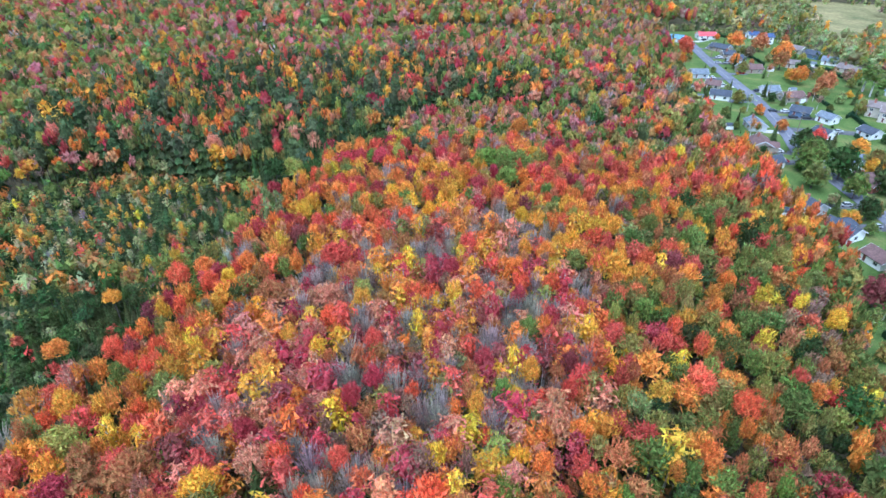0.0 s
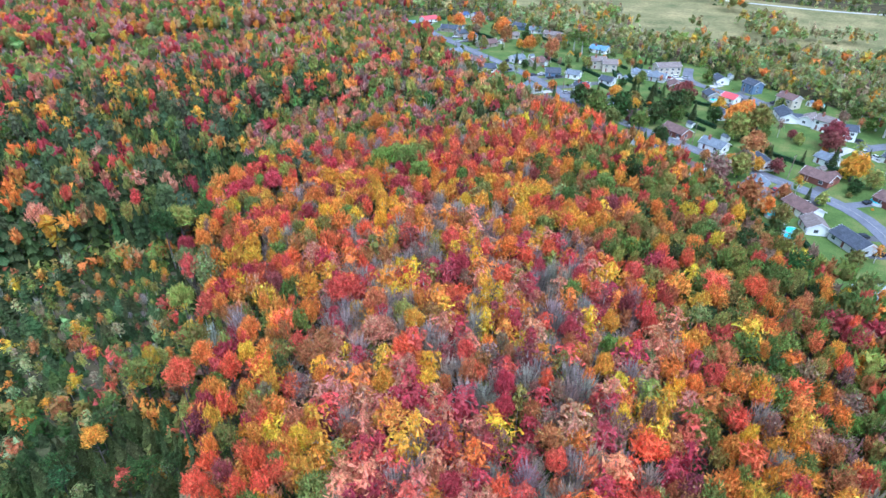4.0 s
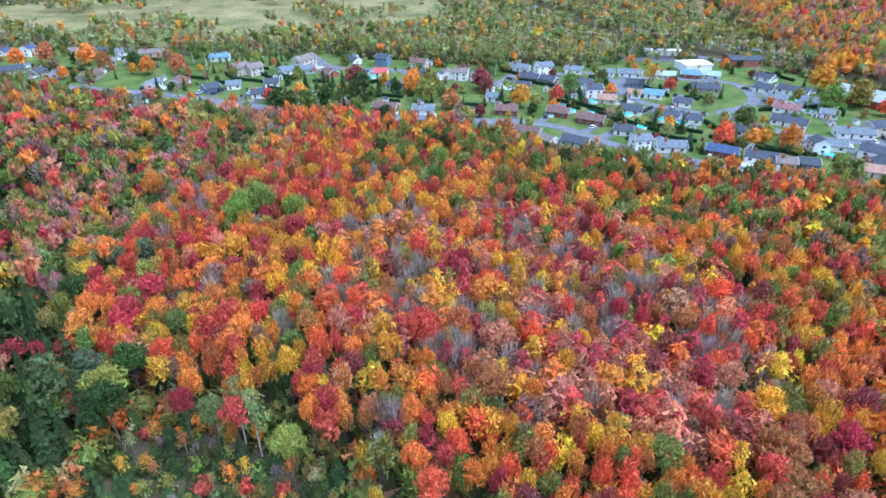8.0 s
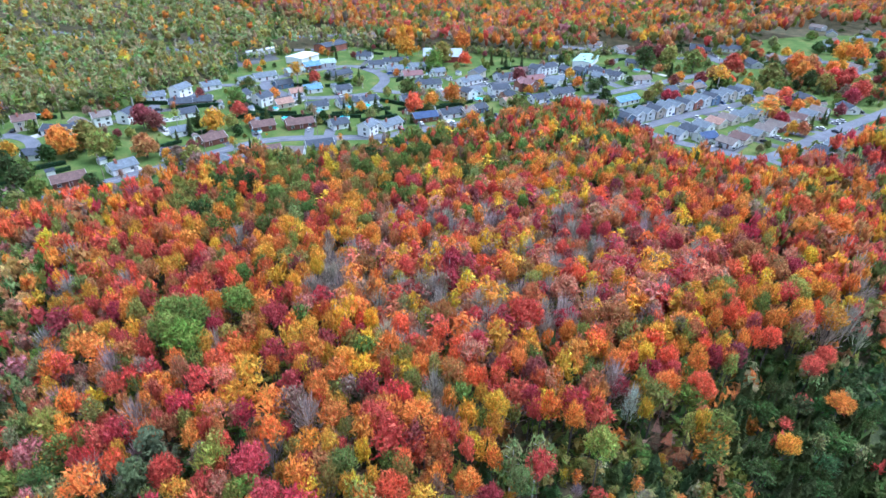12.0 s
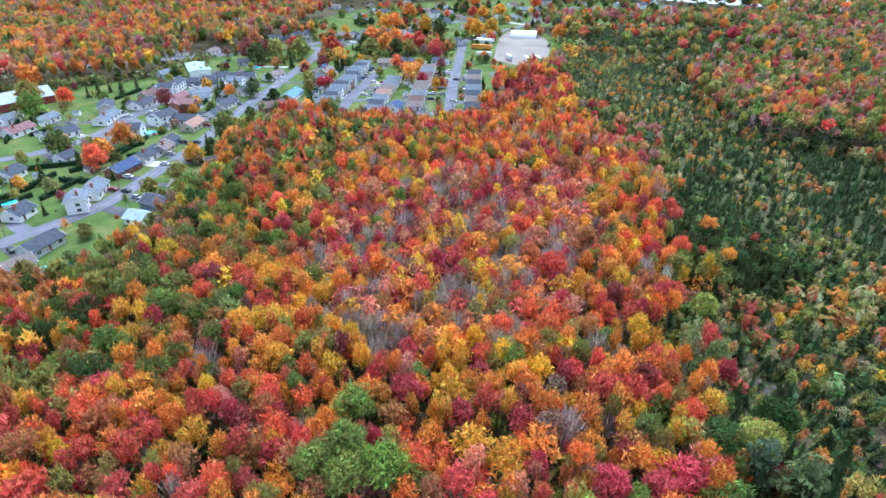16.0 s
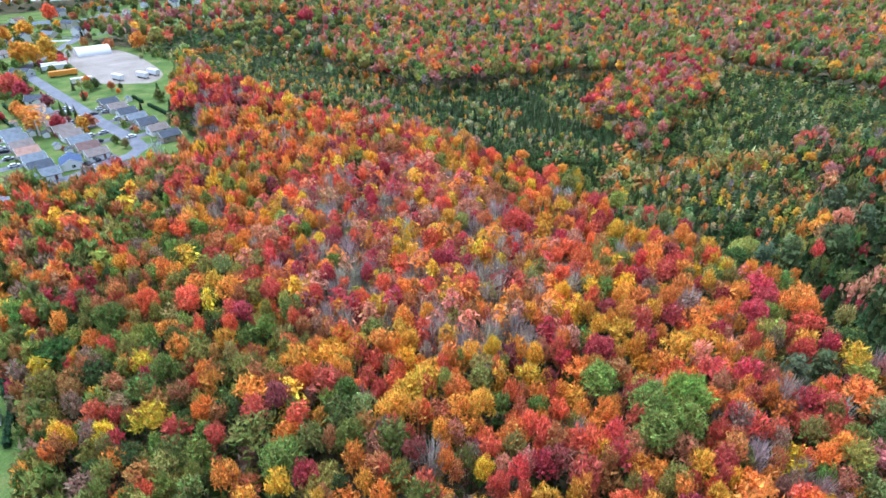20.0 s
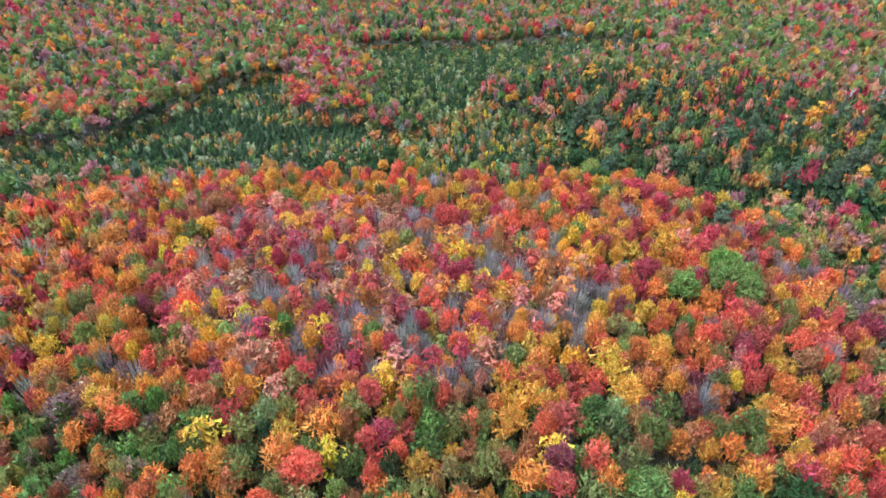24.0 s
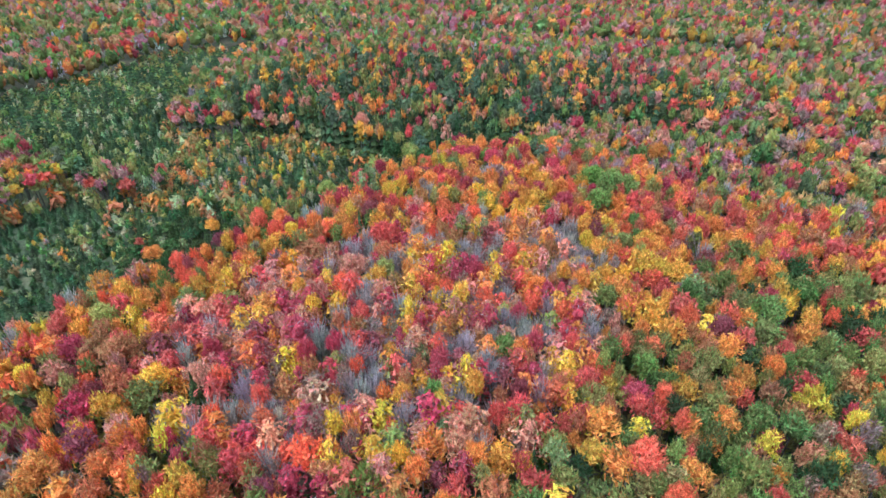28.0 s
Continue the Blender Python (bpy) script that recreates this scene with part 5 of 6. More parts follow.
# saplings under the tall trees
first_sapling = len(placed)
xs, ys, zs = grid(3.9, 0, 130, dense, True, True)
for x, y in zip(xs, ys):
    h = rng.uniform(4.5, 8.5)
    placed.append((x, y, h, h * rng.uniform(0.6, 0.85), "bush", ("olive", "rust", "green", "olive", "brown", "dark_green", "dark_green")[int(rng.integers(7))]))

# low growth among the young spruces
xs, ys, zs = grid(3.0, 0, 125, dense)
for x, y in zip(xs, ys):
    h = rng.uniform(1.6, 3.6)
    placed.append((x, y, h, h * rng.uniform(0.7, 1.0), "bush", ("olive", "dark_green", "spruce", "dark_green", "green", "dark_green", "spruce")[int(rng.integers(7))]))

# ---- trees: the nearest stand one by one, the rest are woods ----
WIDTH = {"lawn": 0.8, "bush": 0.7, "broad": 0.425, "slender": 0.24, "spruce": 0.36, "pine": 0.42, "bare": 0.34}
KIND = {"lawn": ("garden_tree", "tree"), "bush": ("bush", "bush"), "broad": ("maple_tree", "maple tree"), "slender": ("birch_tree", "birch tree"), "spruce": ("spruce_tree", "spruce tree"),
        "pine": ("pine_tree", "pine tree"), "bare": ("leafless_tree", "bare tree")}
SAY = {"red": "red", "crimson": "dark crimson", "maroon": "maroon", "scarlet": "bright scarlet", "orange": "orange", "rust": "rusty orange", "salmon": "salmon pink",
       "yellow": "bright yellow", "gold": "golden", "olive": "olive green", "green": "green", "dark_green": "dark green", "lime": "fresh green", "sage": "pale sage green",
       "spruce": "dark blue-green", "pine": "grey-green", "brown": "brown", "twig": "grey", "white_twig": "white", "aspen": "yellowish green", "rose": "dusky rose", "amber": "amber", "straw": "straw yellow"}


def tree_mesh(name, pieces, mat, bark):
    v, f, s, b = joined(pieces)
    me = bpy.data.meshes.new(name)
    me.from_pydata(v.tolist(), [], f.tolist())
    me.materials.append(mat)
    if not bark:
        at = me.attributes.new("leaf_colour", "FLOAT_COLOR", "POINT")
        at.data.foreach_set("color", np.concatenate([s, np.ones((len(s), 1))], 1).astype(np.float32).ravel())
    return me


SINGLE = {s: [(tree_mesh("crown", leaf, LEAF, False), tree_mesh("trunk", wood, BIRCH_BARK if s == "slender" else BARK, True)) for leaf, wood in (PROTO[(s, 0)] if s != "broad" else [broad(0, 3.4) for _ in range(9)])] for s in SHAPES}
single_count = dict.fromkeys(SHAPES, 0)


def vary(tone):
    k = 0.4 if tone == "spruce" else 0.28 if tone in ("dark_green", "green", "olive") else 0.18
    c = np.array(TONES[tone]) * rng.uniform(1 - k, 1 + k) * rng.uniform(0.9, 1.1, 3)
    return np.clip(c, 0, 0.85)


def plant(x, y, h, w, s, tone, group, label=""):
    """One tree of its own: an empty at its foot with trunk and crown."""
    crown, wood = SINGLE[s][int(rng.integers(len(SINGLE[s])))]
    m = Matrix.Translation((x, y, 0)) @ Matrix.Rotation(rng.uniform(0, 6.28), 4, "Z")
    name, cat = KIND[s]
    if not label:
        label = {"bush": "leafy %s bush at the forest edge", "lawn": "full-crowned %s garden tree on a lawn", "broad": "%s broadleaf tree in autumn leaf", "slender": "slender birch with thin %s leaves", "spruce": "%s pointed spruce tree",
                 "pine": "tall %s pine with layered boughs", "bare": "leafless tree with fine %s twigs"}[s] % SAY[tone]
    ob = thing(name, m, label, cat, group)
    k = w / WIDTH[s]
    scale = Matrix.Diagonal((k, k, h, 1))
    part("trunk", wood, ob, "", scale)
    c = part("crown", crown, ob, "", scale)
    c.color = (*vary(tone), 1)
    single_count[s] += 1
    return ob


batches = {}
for i, (x, y, h, w, s, tone) in enumerate(placed):
    r = math.hypot(x - CENTRE[0], y - CENTRE[1])
    if r < 118 and single_count[s] < 130 and (i < len(LANDMARKS) or r < 48) and i < first_sapling:
        plant(x, y, h, w, s, tone, "trees of the autumn forest")
        continue
    lod = 0 if r < 96 else 1 if r < 225 else 2
    if s == "spruce" and h < 7.5 and r > 92:
        lod = max(lod, 1)
    if i >= first_sapling:
        lod = 2
    batches.setdefault((s, lod, int(rng.integers(VARIANTS[lod]))), []).append((x, y, h, w, tone))

woods = {}
for (s, lod, k), trees in batches.items():
    leaf, wood = PROTO[(s, lod)][k]
    v, f, sh, bk = joined(leaf + wood)
    n = len(trees)
    x, y, h, w = (np.array([t[q] for t in trees]) for q in range(4))
    tone = np.array([vary(t[4]) for t in trees])
    a = rng.uniform(0, 2 * np.pi, n)
    kx = w / WIDTH[s]
    ca, sa = np.cos(a)[:, None], np.sin(a)[:, None]
    X = (v[None, :, 0] * ca - v[None, :, 1] * sa) * kx[:, None] + x[:, None]
    Y = (v[None, :, 0] * sa + v[None, :, 1] * ca) * kx[:, None] + y[:, None]
    Z = v[None, :, 2] * h[:, None]
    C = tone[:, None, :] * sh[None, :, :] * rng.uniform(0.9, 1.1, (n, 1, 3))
    C = np.where(bk[None, :, None], np.array(BARK_TONE[s])[None, None, :], C)
    F = f[None, :, :] + (np.arange(n) * len(v))[:, None, None]
    woods.setdefault((s, lod), []).append((np.stack([X, Y, Z], 2).reshape(-1, 3), F.reshape(-1, 3), C.reshape(-1, 3)))

WOOD_NAMES = {"bush": ("undergrowth", "bushes and saplings in green, olive and orange leaf"), "broad": ("maple_woods", "dense red, orange and green autumn broadleaf trees"), "slender": ("birch_woods", "slender birches and aspens in yellow, orange and olive leaf"),
              "spruce": ("spruce_woods", "dark green pointed spruces standing close together"), "pine": ("pine_woods", "grey-green pines among the autumn trees"),
              "bare": ("leafless_woods", "leafless grey trees among the coloured crowns")}


def big_mesh(name, v, f, c):
    me = bpy.data.meshes.new(name)
    me.vertices.add(len(v))
    me.vertices.foreach_set("co", v.astype(np.float32).ravel())
    me.loops.add(len(f) * 3)
    me.loops.foreach_set("vertex_index", f.astype(np.int32).ravel())
    me.polygons.add(len(f))
    me.polygons.foreach_set("loop_start", np.arange(0, 3 * len(f), 3, dtype=np.int32))
    me.polygons.foreach_set("loop_total", np.full(len(f), 3, dtype=np.int32))
    at = me.attributes.new("leaf_colour", "FLOAT_COLOR", "POINT")
    at.data.foreach_set("color", np.concatenate([c, np.ones((len(c), 1))], 1).astype(np.float32).ravel())
    me.materials.append(LEAF)
    me.update(calc_edges=True)
    return me


for (s, lod), pieces in woods.items():
    V, F, C, k = [], [], [], 0
    for v, f, c in pieces:
        V.append(v), F.append(f + k), C.append(c)
        k += len(v)
    name, label = WOOD_NAMES[s]
    tagged(new(name, big_mesh(name, np.concatenate(V), np.concatenate(F), np.concatenate(C))), label, "woods", "", "stuff")


# ---- houses ----
WINDOW = mesh("window", *boxes((-0.75, -0.07, -0.65, 0.75, -0.03, 0.65), (-0.65, -0.09, -0.55, -0.04, -0.07, 0.55), (0.04, -0.09, -0.55, 0.65, -0.07, 0.55)),
              [WHITE_TRIM, GLASS], [0] * 6 + [1] * 12)
DOOR = mesh("door", *boxes((-0.6, -0.06, 0, 0.6, -0.02, 2.15), (-0.46, -0.1, 0.02, 0.46, -0.06, 2.05)), [WHITE_TRIM, plain("door_paint", (0.16, 0.06, 0.05), 0.5)], [0] * 6 + [1] * 6)
GARAGE = mesh("garage_door", *boxes((-1.5, -0.07, 0.05, 1.5, -0.02, 2.25), (-1.35, -0.1, 0.15, 1.35, -0.07, 0.75), (-1.35, -0.1, 0.82, 1.35, -0.07, 1.42), (-1.35, -0.1, 1.49, 1.35, -0.07, 2.1)), WHITE_TRIM)
CHIMNEY = mesh("chimney", *boxes((-0.45, -0.35, -1.6, 0.45, 0.35, 1.2), (-0.52, -0.42, 1.2, 0.52, 0.42, 1.35)), WALLS["brick"])
WALL_SAY = {"white": "white-sided", "cream": "cream-sided", "tan": "tan-sided", "grey": "grey-sided", "navy": "dark blue-sided", "brick": "red brick"}
ROOF_SAY = {"slate": "dark grey", "light": "pale grey", "brown": "brown", "maroon": "maroon", "tan": "tan", "red": "red metal", "blue": "blue", "navy": "navy blue",
            "salmon": "salmon", "teal": "teal"}


def house(x, y, ang, L, storeys, wall, roof, W=7.5, group="village houses", chimney=False, wing=0):
    h = 2.7 if storeys == 1 else 4.4 if group == "terrace houses" else 5.1
    L, W = L * 0.9, min(W, L * 0.8)
    rise = W * 0.5 * 0.52
    label = "%s %s house with %s roof" % ("single-storey" if storeys == 1 else "two-storey", WALL_SAY[wall], ROOF_SAY[roof])
    ob = thing("house", pose(x, y, 0.05, 0, 0, ang), label, "house", group)
    b = W / 2
    part("wall", mesh("wall", *prism([(-b, 0), (b, 0), (b, h), (0, h + rise - 0.03), (-b, h)], -L / 2, L / 2), WALLS[wall]), ob)
    o, t = 0.5, 0.2
    k = rise / b
    prof = [(-b - o, h - k * o), (0, h + rise), (b + o, h - k * o), (b + o, h - k * o + t), (0, h + rise + t), (-b - o, h - k * o + t)]
    roof_ob = part("roof", mesh("roof", *prism(prof, -L / 2 - 0.45, L / 2 + 0.45), ROOFS[roof]), ob)
    n = 1 if group == "far houses" else max(2, int(L / 3.7))
    for level in range(storeys):
        for side in (0, 1):
            for i in range(n):
                px = (i + 0.5) / n * L - L / 2
                m = pose(px, -b, 1.55 + 2.1 * level) if side == 0 else pose(px, b, 1.55 + 2.1 * level, 0, 0, 180)
                if level == 0 and i == n // 2 and not (wing and side == 0 and abs(px - L * 0.24 * wing) < 3.2):
                    part("door", DOOR, ob, "", pose(px, -b if side == 0 else b, 0.25, 0, 0, 0 if side == 0 else 180))
                elif not (wing and L > 9.5 and side == 0 and level == 0 and abs(px - L * 0.24 * wing) < 3.2):
                    part("window", WINDOW, ob, "", m)
        for e in () if group == "far houses" else (-1, 1):
            part("window", WINDOW, ob, "", pose(e * L / 2, 0.6, 1.55 + 2.1 * level, 0, 0, 90 * e))
    edge = [(-b - o, h - k * o - 0.12), (0, h + rise - 0.12), (b + o, h - k * o - 0.12), (b + o, h - k * o + t + 0.02), (0, h + rise + t + 0.02), (-b - o, h - k * o + t + 0.02)]
    for e in (-1, 1):
        x0 = e * (L / 2 + 0.45)
        part("gable_trim", mesh("gable_trim", *prism(edge, min(x0, x0 + e * 0.06), max(x0, x0 + e * 0.06)), WHITE_TRIM), roof_ob, "white board along the gable")
    if wing and L > 9.5:
        # a cross gable with a garage door or wide window
        w2, out, wx, s = 2.7, 2.3, L * 0.24 * wing, 1 if wing > 0 else -1
        h2, r2 = h - 0.05, 2.7 * 0.5
        wv, wf = prism([(-w2, 0), (w2, 0), (w2, h2), (0, h2 + r2 - 0.03), (-w2, h2)], 0, b + out)
        turn = pose(wx, 0, 0, 0, 0, -90)
        part("wing_wall", mesh("wing_wall", wv, wf, WALLS[wall]), ob, "", turn)
        k2 = r2 / w2
        rv, rf = prism([(-w2 - 0.4, h2 - 0.4 * k2), (0, h2 + r2), (w2 + 0.4, h2 - 0.4 * k2), (w2 + 0.4, h2 - 0.4 * k2 + 0.2), (0, h2 + r2 + 0.2), (-w2 - 0.4, h2 - 0.4 * k2 + 0.2)], 0.1, b + out + 0.4)
        part("wing_roof", mesh("wing_roof", rv, rf, ROOFS[roof]), ob, "", turn)
        part("garage_door", GARAGE, ob, "", pose(wx, -b - out, 0))
    if chimney:
        part("chimney", CHIMNEY, roof_ob, "brick chimney", pose(L * 0.22, b * 0.3, h + rise))
    return ob

HOUSES_A = [
    (236.0, 450.2, 180, 8.5, 1, 'white', 'navy'),
    (200.1, 448.3, 180, 14.1, 1, 'white', 'red'),
    (175.3, 438.8, 156, 10.5, 1, 'white', 'blue'),
    (237.1, 432.2, 180, 8.5, 2, 'white', 'navy'),
    (195.2, 410.2, 127, 14.1, 1, 'tan', 'slate'),
    (246.0, 405.0, 123, 8.7, 1, 'cream', 'tan'),
    (192.8, 392.3, 180, 8.5, 1, 'tan', 'slate'),
    (249.2, 390.6, 116, 11.6, 1, 'navy', 'slate'),
    (192.5, 378.7, 20, 9.3, 1, 'grey', 'slate'),
    (251.0, 374.1, 142, 10.5, 1, 'white', 'light'),
    (223.0, 367.2, 155, 8.5, 1, 'cream', 'tan'),
    (190.7, 356.4, 180, 15.5, 1, 'tan', 'brown'),
    (251.1, 353.7, 109, 15.5, 1, 'cream', 'tan'),
    (225.4, 352.4, 128, 8.5, 1, 'tan', 'tan'),
    (155.8, 346.2, 180, 10.5, 1, 'grey', 'light'),
    (155.5, 323.2, 149, 8.5, 1, 'cream', 'brown'),
]
HOUSES_B = [
    (182.2, 312.7, 180, 9.0, 1, 'white', 'light'),
    (151.8, 304.6, 155, 11.0, 1, 'white', 'slate'),
    (248.3, 304.0, 104, 13.4, 1, 'white', 'blue'),
    (188.1, 301.4, 10, 12.8, 1, 'tan', 'brown'),
    (180.6, 277.4, 142, 9.5, 1, 'navy', 'slate'),
    (217.6, 276.4, 140, 9.5, 2, 'cream', 'tan'),
    (218.4, 267.8, 140, 9.4, 2, 'cream', 'tan'),
    (188.6, 267.7, 115, 8.5, 1, 'white', 'light'),
    (149.7, 259.5, 83, 10.5, 1, 'grey', 'light'),
    (196.5, 248.2, 107, 8.5, 1, 'white', 'slate'),
    (224.5, 248.0, 133, 11.5, 1, 'white', 'light'),
    (175.0, 247.3, 111, 8.5, 1, 'white', 'slate'),
    (244.3, 245.0, 157, 16.7, 2, 'cream', 'tan'),
    (228.1, 238.5, 115, 11.0, 1, 'grey', 'light'),
    (141.0, 235.5, 77, 11.4, 1, 'tan', 'brown'),
    (223.2, 222.1, 49, 9.5, 1, 'brick', 'brown'),
]
HOUSES_C = [
    (136.2, 216.3, 14, 8.5, 1, 'white', 'slate'),
    (168.7, 216.2, 82, 12.8, 1, 'white', 'light'),
    (256.3, 216.2, 61, 9.6, 1, 'white', 'slate'),
    (225.5, 200.2, 60, 8.5, 1, 'tan', 'slate'),
    (162.8, 196.6, 112, 10.9, 1, 'brick', 'brown'),
    (256.3, 195.8, 76, 9.1, 2, 'navy', 'slate'),
    (230.0, 191.4, 90, 8.5, 1, 'white', 'red'),
    (131.7, 177.9, 105, 8.5, 1, 'grey', 'slate'),
    (202.7, 177.6, 60, 8.5, 1, 'white', 'slate'),
    (163.5, 174.5, 85, 13.1, 1, 'brick', 'brown'),
    (249.1, 170.8, 81, 10.6, 2, 'cream', 'brown'),
    (132.8, 161.2, 113, 11.1, 1, 'white', 'slate'),
    (229.7, 160.9, 43, 15.7, 1, 'white', 'slate'),
    (163.3, 154.8, 95, 11.4, 1, 'white', 'light'),
    (233.1, 150.9, 8, 10.5, 1, 'white', 'tan'),
    (134.0, 144.4, 103, 8.5, 1, 'white', 'brown'),
]
HOUSES_D = [
    (230.4, 142.0, 86, 8.7, 2, 'white', 'tan'),
    (163.9, 132.8, 60, 10.3, 1, 'white', 'slate'),
    (226.8, 131.1, 126, 8.5, 2, 'white', 'slate'),
    (138.8, 121.0, 15, 14.2, 1, 'grey', 'light'),
    (190.6, 119.9, 80, 8.5, 1, 'white', 'light'),
    (169.8, 112.8, 90, 12.1, 1, 'brick', 'brown'),
    (257.3, 107.2, 73, 14.0, 1, 'white', 'light'),
    (215.9, 104.7, 85, 9.1, 1, 'white', 'slate'),
    (138.7, 102.0, 72, 12.7, 1, 'white', 'brown'),
    (235.1, 100.5, 67, 12.9, 1, 'tan', 'slate'),
    (129.8, 93.2, 46, 8.5, 1, 'white', 'tan'),
    (254.7, 92.3, 117, 11.4, 2, 'white', 'light'),
    (231.3, 89.9, 61, 11.1, 1, 'tan', 'slate'),
    (171.1, 86.4, 76, 12.0, 1, 'brick', 'brown'),
    (129.7, 80.7, 68, 13.2, 1, 'grey', 'slate'),
    (258.3, 73.1, 86, 11.4, 1, 'white', 'light'),
]
HOUSES_E = [
    (162.4, 71.1, 73, 14.7, 1, 'brick', 'brown'),
    (226.3, 70.4, 118, 13.7, 1, 'white', 'slate'),
    (207.9, 66.1, 104, 10.0, 2, 'white', 'slate'),
    (104.9, 63.8, 156, 8.5, 1, 'white', 'teal'),
    (198.1, 59.1, 83, 10.4, 1, 'cream', 'salmon'),
    (149.1, 57.0, 80, 9.4, 1, 'white', 'slate'),
    (101.7, 52.9, 148, 13.8, 1, 'navy', 'slate'),
    (255.4, 52.5, 98, 8.5, 1, 'white', 'light'),
    (130.7, 52.5, 110, 8.5, 2, 'white', 'light'),
    (181.2, 48.7, 73, 12.1, 1, 'white', 'slate'),
    (211.5, 42.7, 74, 8.5, 1, 'white', 'salmon'),
    (131.1, 39.2, 95, 14.2, 1, 'white', 'light'),
    (232.8, 39.0, 87, 11.1, 1, 'navy', 'slate'),
    (256.3, 38.3, 81, 15.3, 1, 'white', 'light'),
    (98.2, 37.5, 163, 8.5, 1, 'cream', 'tan'),
    (175.3, 32.5, 78, 12.7, 1, 'white', 'slate'),
]
HOUSES_F = [
    (212.2, 31.7, 77, 11.1, 1, 'white', 'blue'),
    (171.4, 20.9, 83, 10.2, 1, 'white', 'slate'),
    (199.1, 19.1, 77, 10.3, 1, 'white', 'slate'),
    (128.4, 17.7, 69, 14.0, 1, 'brick', 'navy'),
    (255.6, 17.1, 86, 12.9, 1, 'grey', 'teal'),
    (91.9, 13.9, 26, 8.5, 1, 'tan', 'slate'),
    (157.8, 3.6, 70, 8.5, 1, 'white', 'slate'),
    (123.9, 3.1, 74, 14.3, 1, 'white', 'slate'),
    (261.2, 0.9, 80, 12.0, 1, 'brick', 'blue'),
    (229.9, 0.2, 86, 18.0, 1, 'tan', 'slate'),
    (119.4, -5.0, 83, 8.5, 1, 'cream', 'tan'),
    (261.1, -12.0, 72, 10.9, 1, 'grey', 'teal'),
    (119.8, -14.1, 85, 8.5, 1, 'navy', 'slate'),
    (148.6, -18.4, 75, 10.1, 1, 'white', 'tan'),
    (139.6, -26.3, 178, 8.5, 2, 'white', 'slate'),
    (174.8, -26.9, 61, 17.7, 1, 'white', 'slate'),
]
HOUSES_G = [
    (197.2, -33.9, 68, 14.1, 1, 'white', 'maroon'),
    (144.3, -34.4, 81, 11.3, 1, 'white', 'light'),
    (235.6, -34.8, 61, 11.3, 1, 'white', 'slate'),
    (216.3, -35.6, 61, 11.0, 1, 'white', 'light'),
    (3.9, -36.9, 163, 12.0, 1, 'tan', 'brown'),
    (116.2, -37.1, 77, 12.4, 1, 'cream', 'salmon'),
    (261.3, -44.2, 40, 11.6, 1, 'white', 'slate'),
    (132.4, -45.2, 61, 11.5, 2, 'white', 'slate'),
    (122.2, -46.1, 171, 14.3, 1, 'white', 'slate'),
    (233.8, -50.5, 56, 18.0, 1, 'white', 'slate'),
    (212.1, -51.6, 71, 10.6, 1, 'white', 'light'),
    (22.6, -51.7, 67, 11.9, 2, 'white', 'slate'),
    (163.3, -51.8, 88, 18.0, 1, 'white', 'light'),
    (192.0, -52.5, 77, 8.5, 1, 'white', 'light'),
    (109.7, -52.9, 78, 12.0, 1, 'white', 'slate'),
    (2.6, -60.2, 63, 11.8, 2, 'white', 'tan'),
]
HOUSES_H = [
    (15.3, -61.5, 68, 10.3, 1, 'white', 'navy'),
    (81.7, -66.7, 35, 14.9, 1, 'brick', 'brown'),
    (128.6, -66.8, 172, 13.1, 2, 'brick', 'maroon'),
    (24.3, -71.3, 77, 13.8, 1, 'cream', 'salmon'),
    (108.3, -71.8, 77, 18.0, 1, 'white', 'slate'),
    (153.7, -75.7, 72, 15.3, 1, 'white', 'slate'),
    (-2.9, -83.5, 63, 12.5, 1, 'tan', 'brown'),
    (138.1, -84.7, 72, 15.1, 1, 'tan', 'maroon'),
    (18.7, -85.6, 79, 18.0, 2, 'white', 'light'),
    (124.6, -86.2, 11, 9.3, 1, 'white', 'light'),
    (74.4, -87.5, 79, 18.0, 1, 'white', 'blue'),
    (7.3, -87.6, 77, 10.9, 1, 'tan', 'brown'),
    (127.4, -93.3, 73, 13.6, 1, 'white', 'light'),
    (156.9, -94.4, 69, 12.0, 1, 'tan', 'brown'),
    (-2.7, -95.6, 81, 12.3, 1, 'cream', 'tan'),
    (102.8, -97.7, 46, 10.3, 1, 'white', 'slate'),
]
HOUSES_I = [
    (148.4, -100.2, 178, 8.8, 2, 'grey', 'slate'),
    (146.7, -108.1, 84, 16.5, 2, 'white', 'slate'),
    (63.5, -115.3, 77, 11.9, 2, 'white', 'slate'),
    (139.5, -121.0, 1, 8.5, 1, 'navy', 'slate'),
    (114.0, -122.3, 170, 11.0, 1, 'white', 'light'),
    (131.2, -125.7, 10, 8.5, 1, 'navy', 'slate'),
    (112.3, -132.5, 3, 18.0, 1, 'white', 'slate'),
    (125.9, -132.7, 14, 10.6, 1, 'white', 'slate'),
    (93.0, -134.3, 61, 15.8, 1, 'white', 'tan'),
    (164.2, -142.5, 64, 8.5, 1, 'grey', 'light'),
    (60.6, -143.1, 71, 13.0, 1, 'tan', 'tan'),
    (60.0, -150.6, 123, 8.5, 1, 'white', 'navy'),
    (21.4, -166.1, 163, 9.7, 1, 'cream', 'tan'),
    (-17.3, -166.2, 138, 11.5, 1, 'white', 'slate'),
    (6.0, -169.3, 153, 10.5, 1, 'navy', 'slate'),
    (120.0, -173.1, 6, 8.5, 1, 'grey', 'slate'),
]
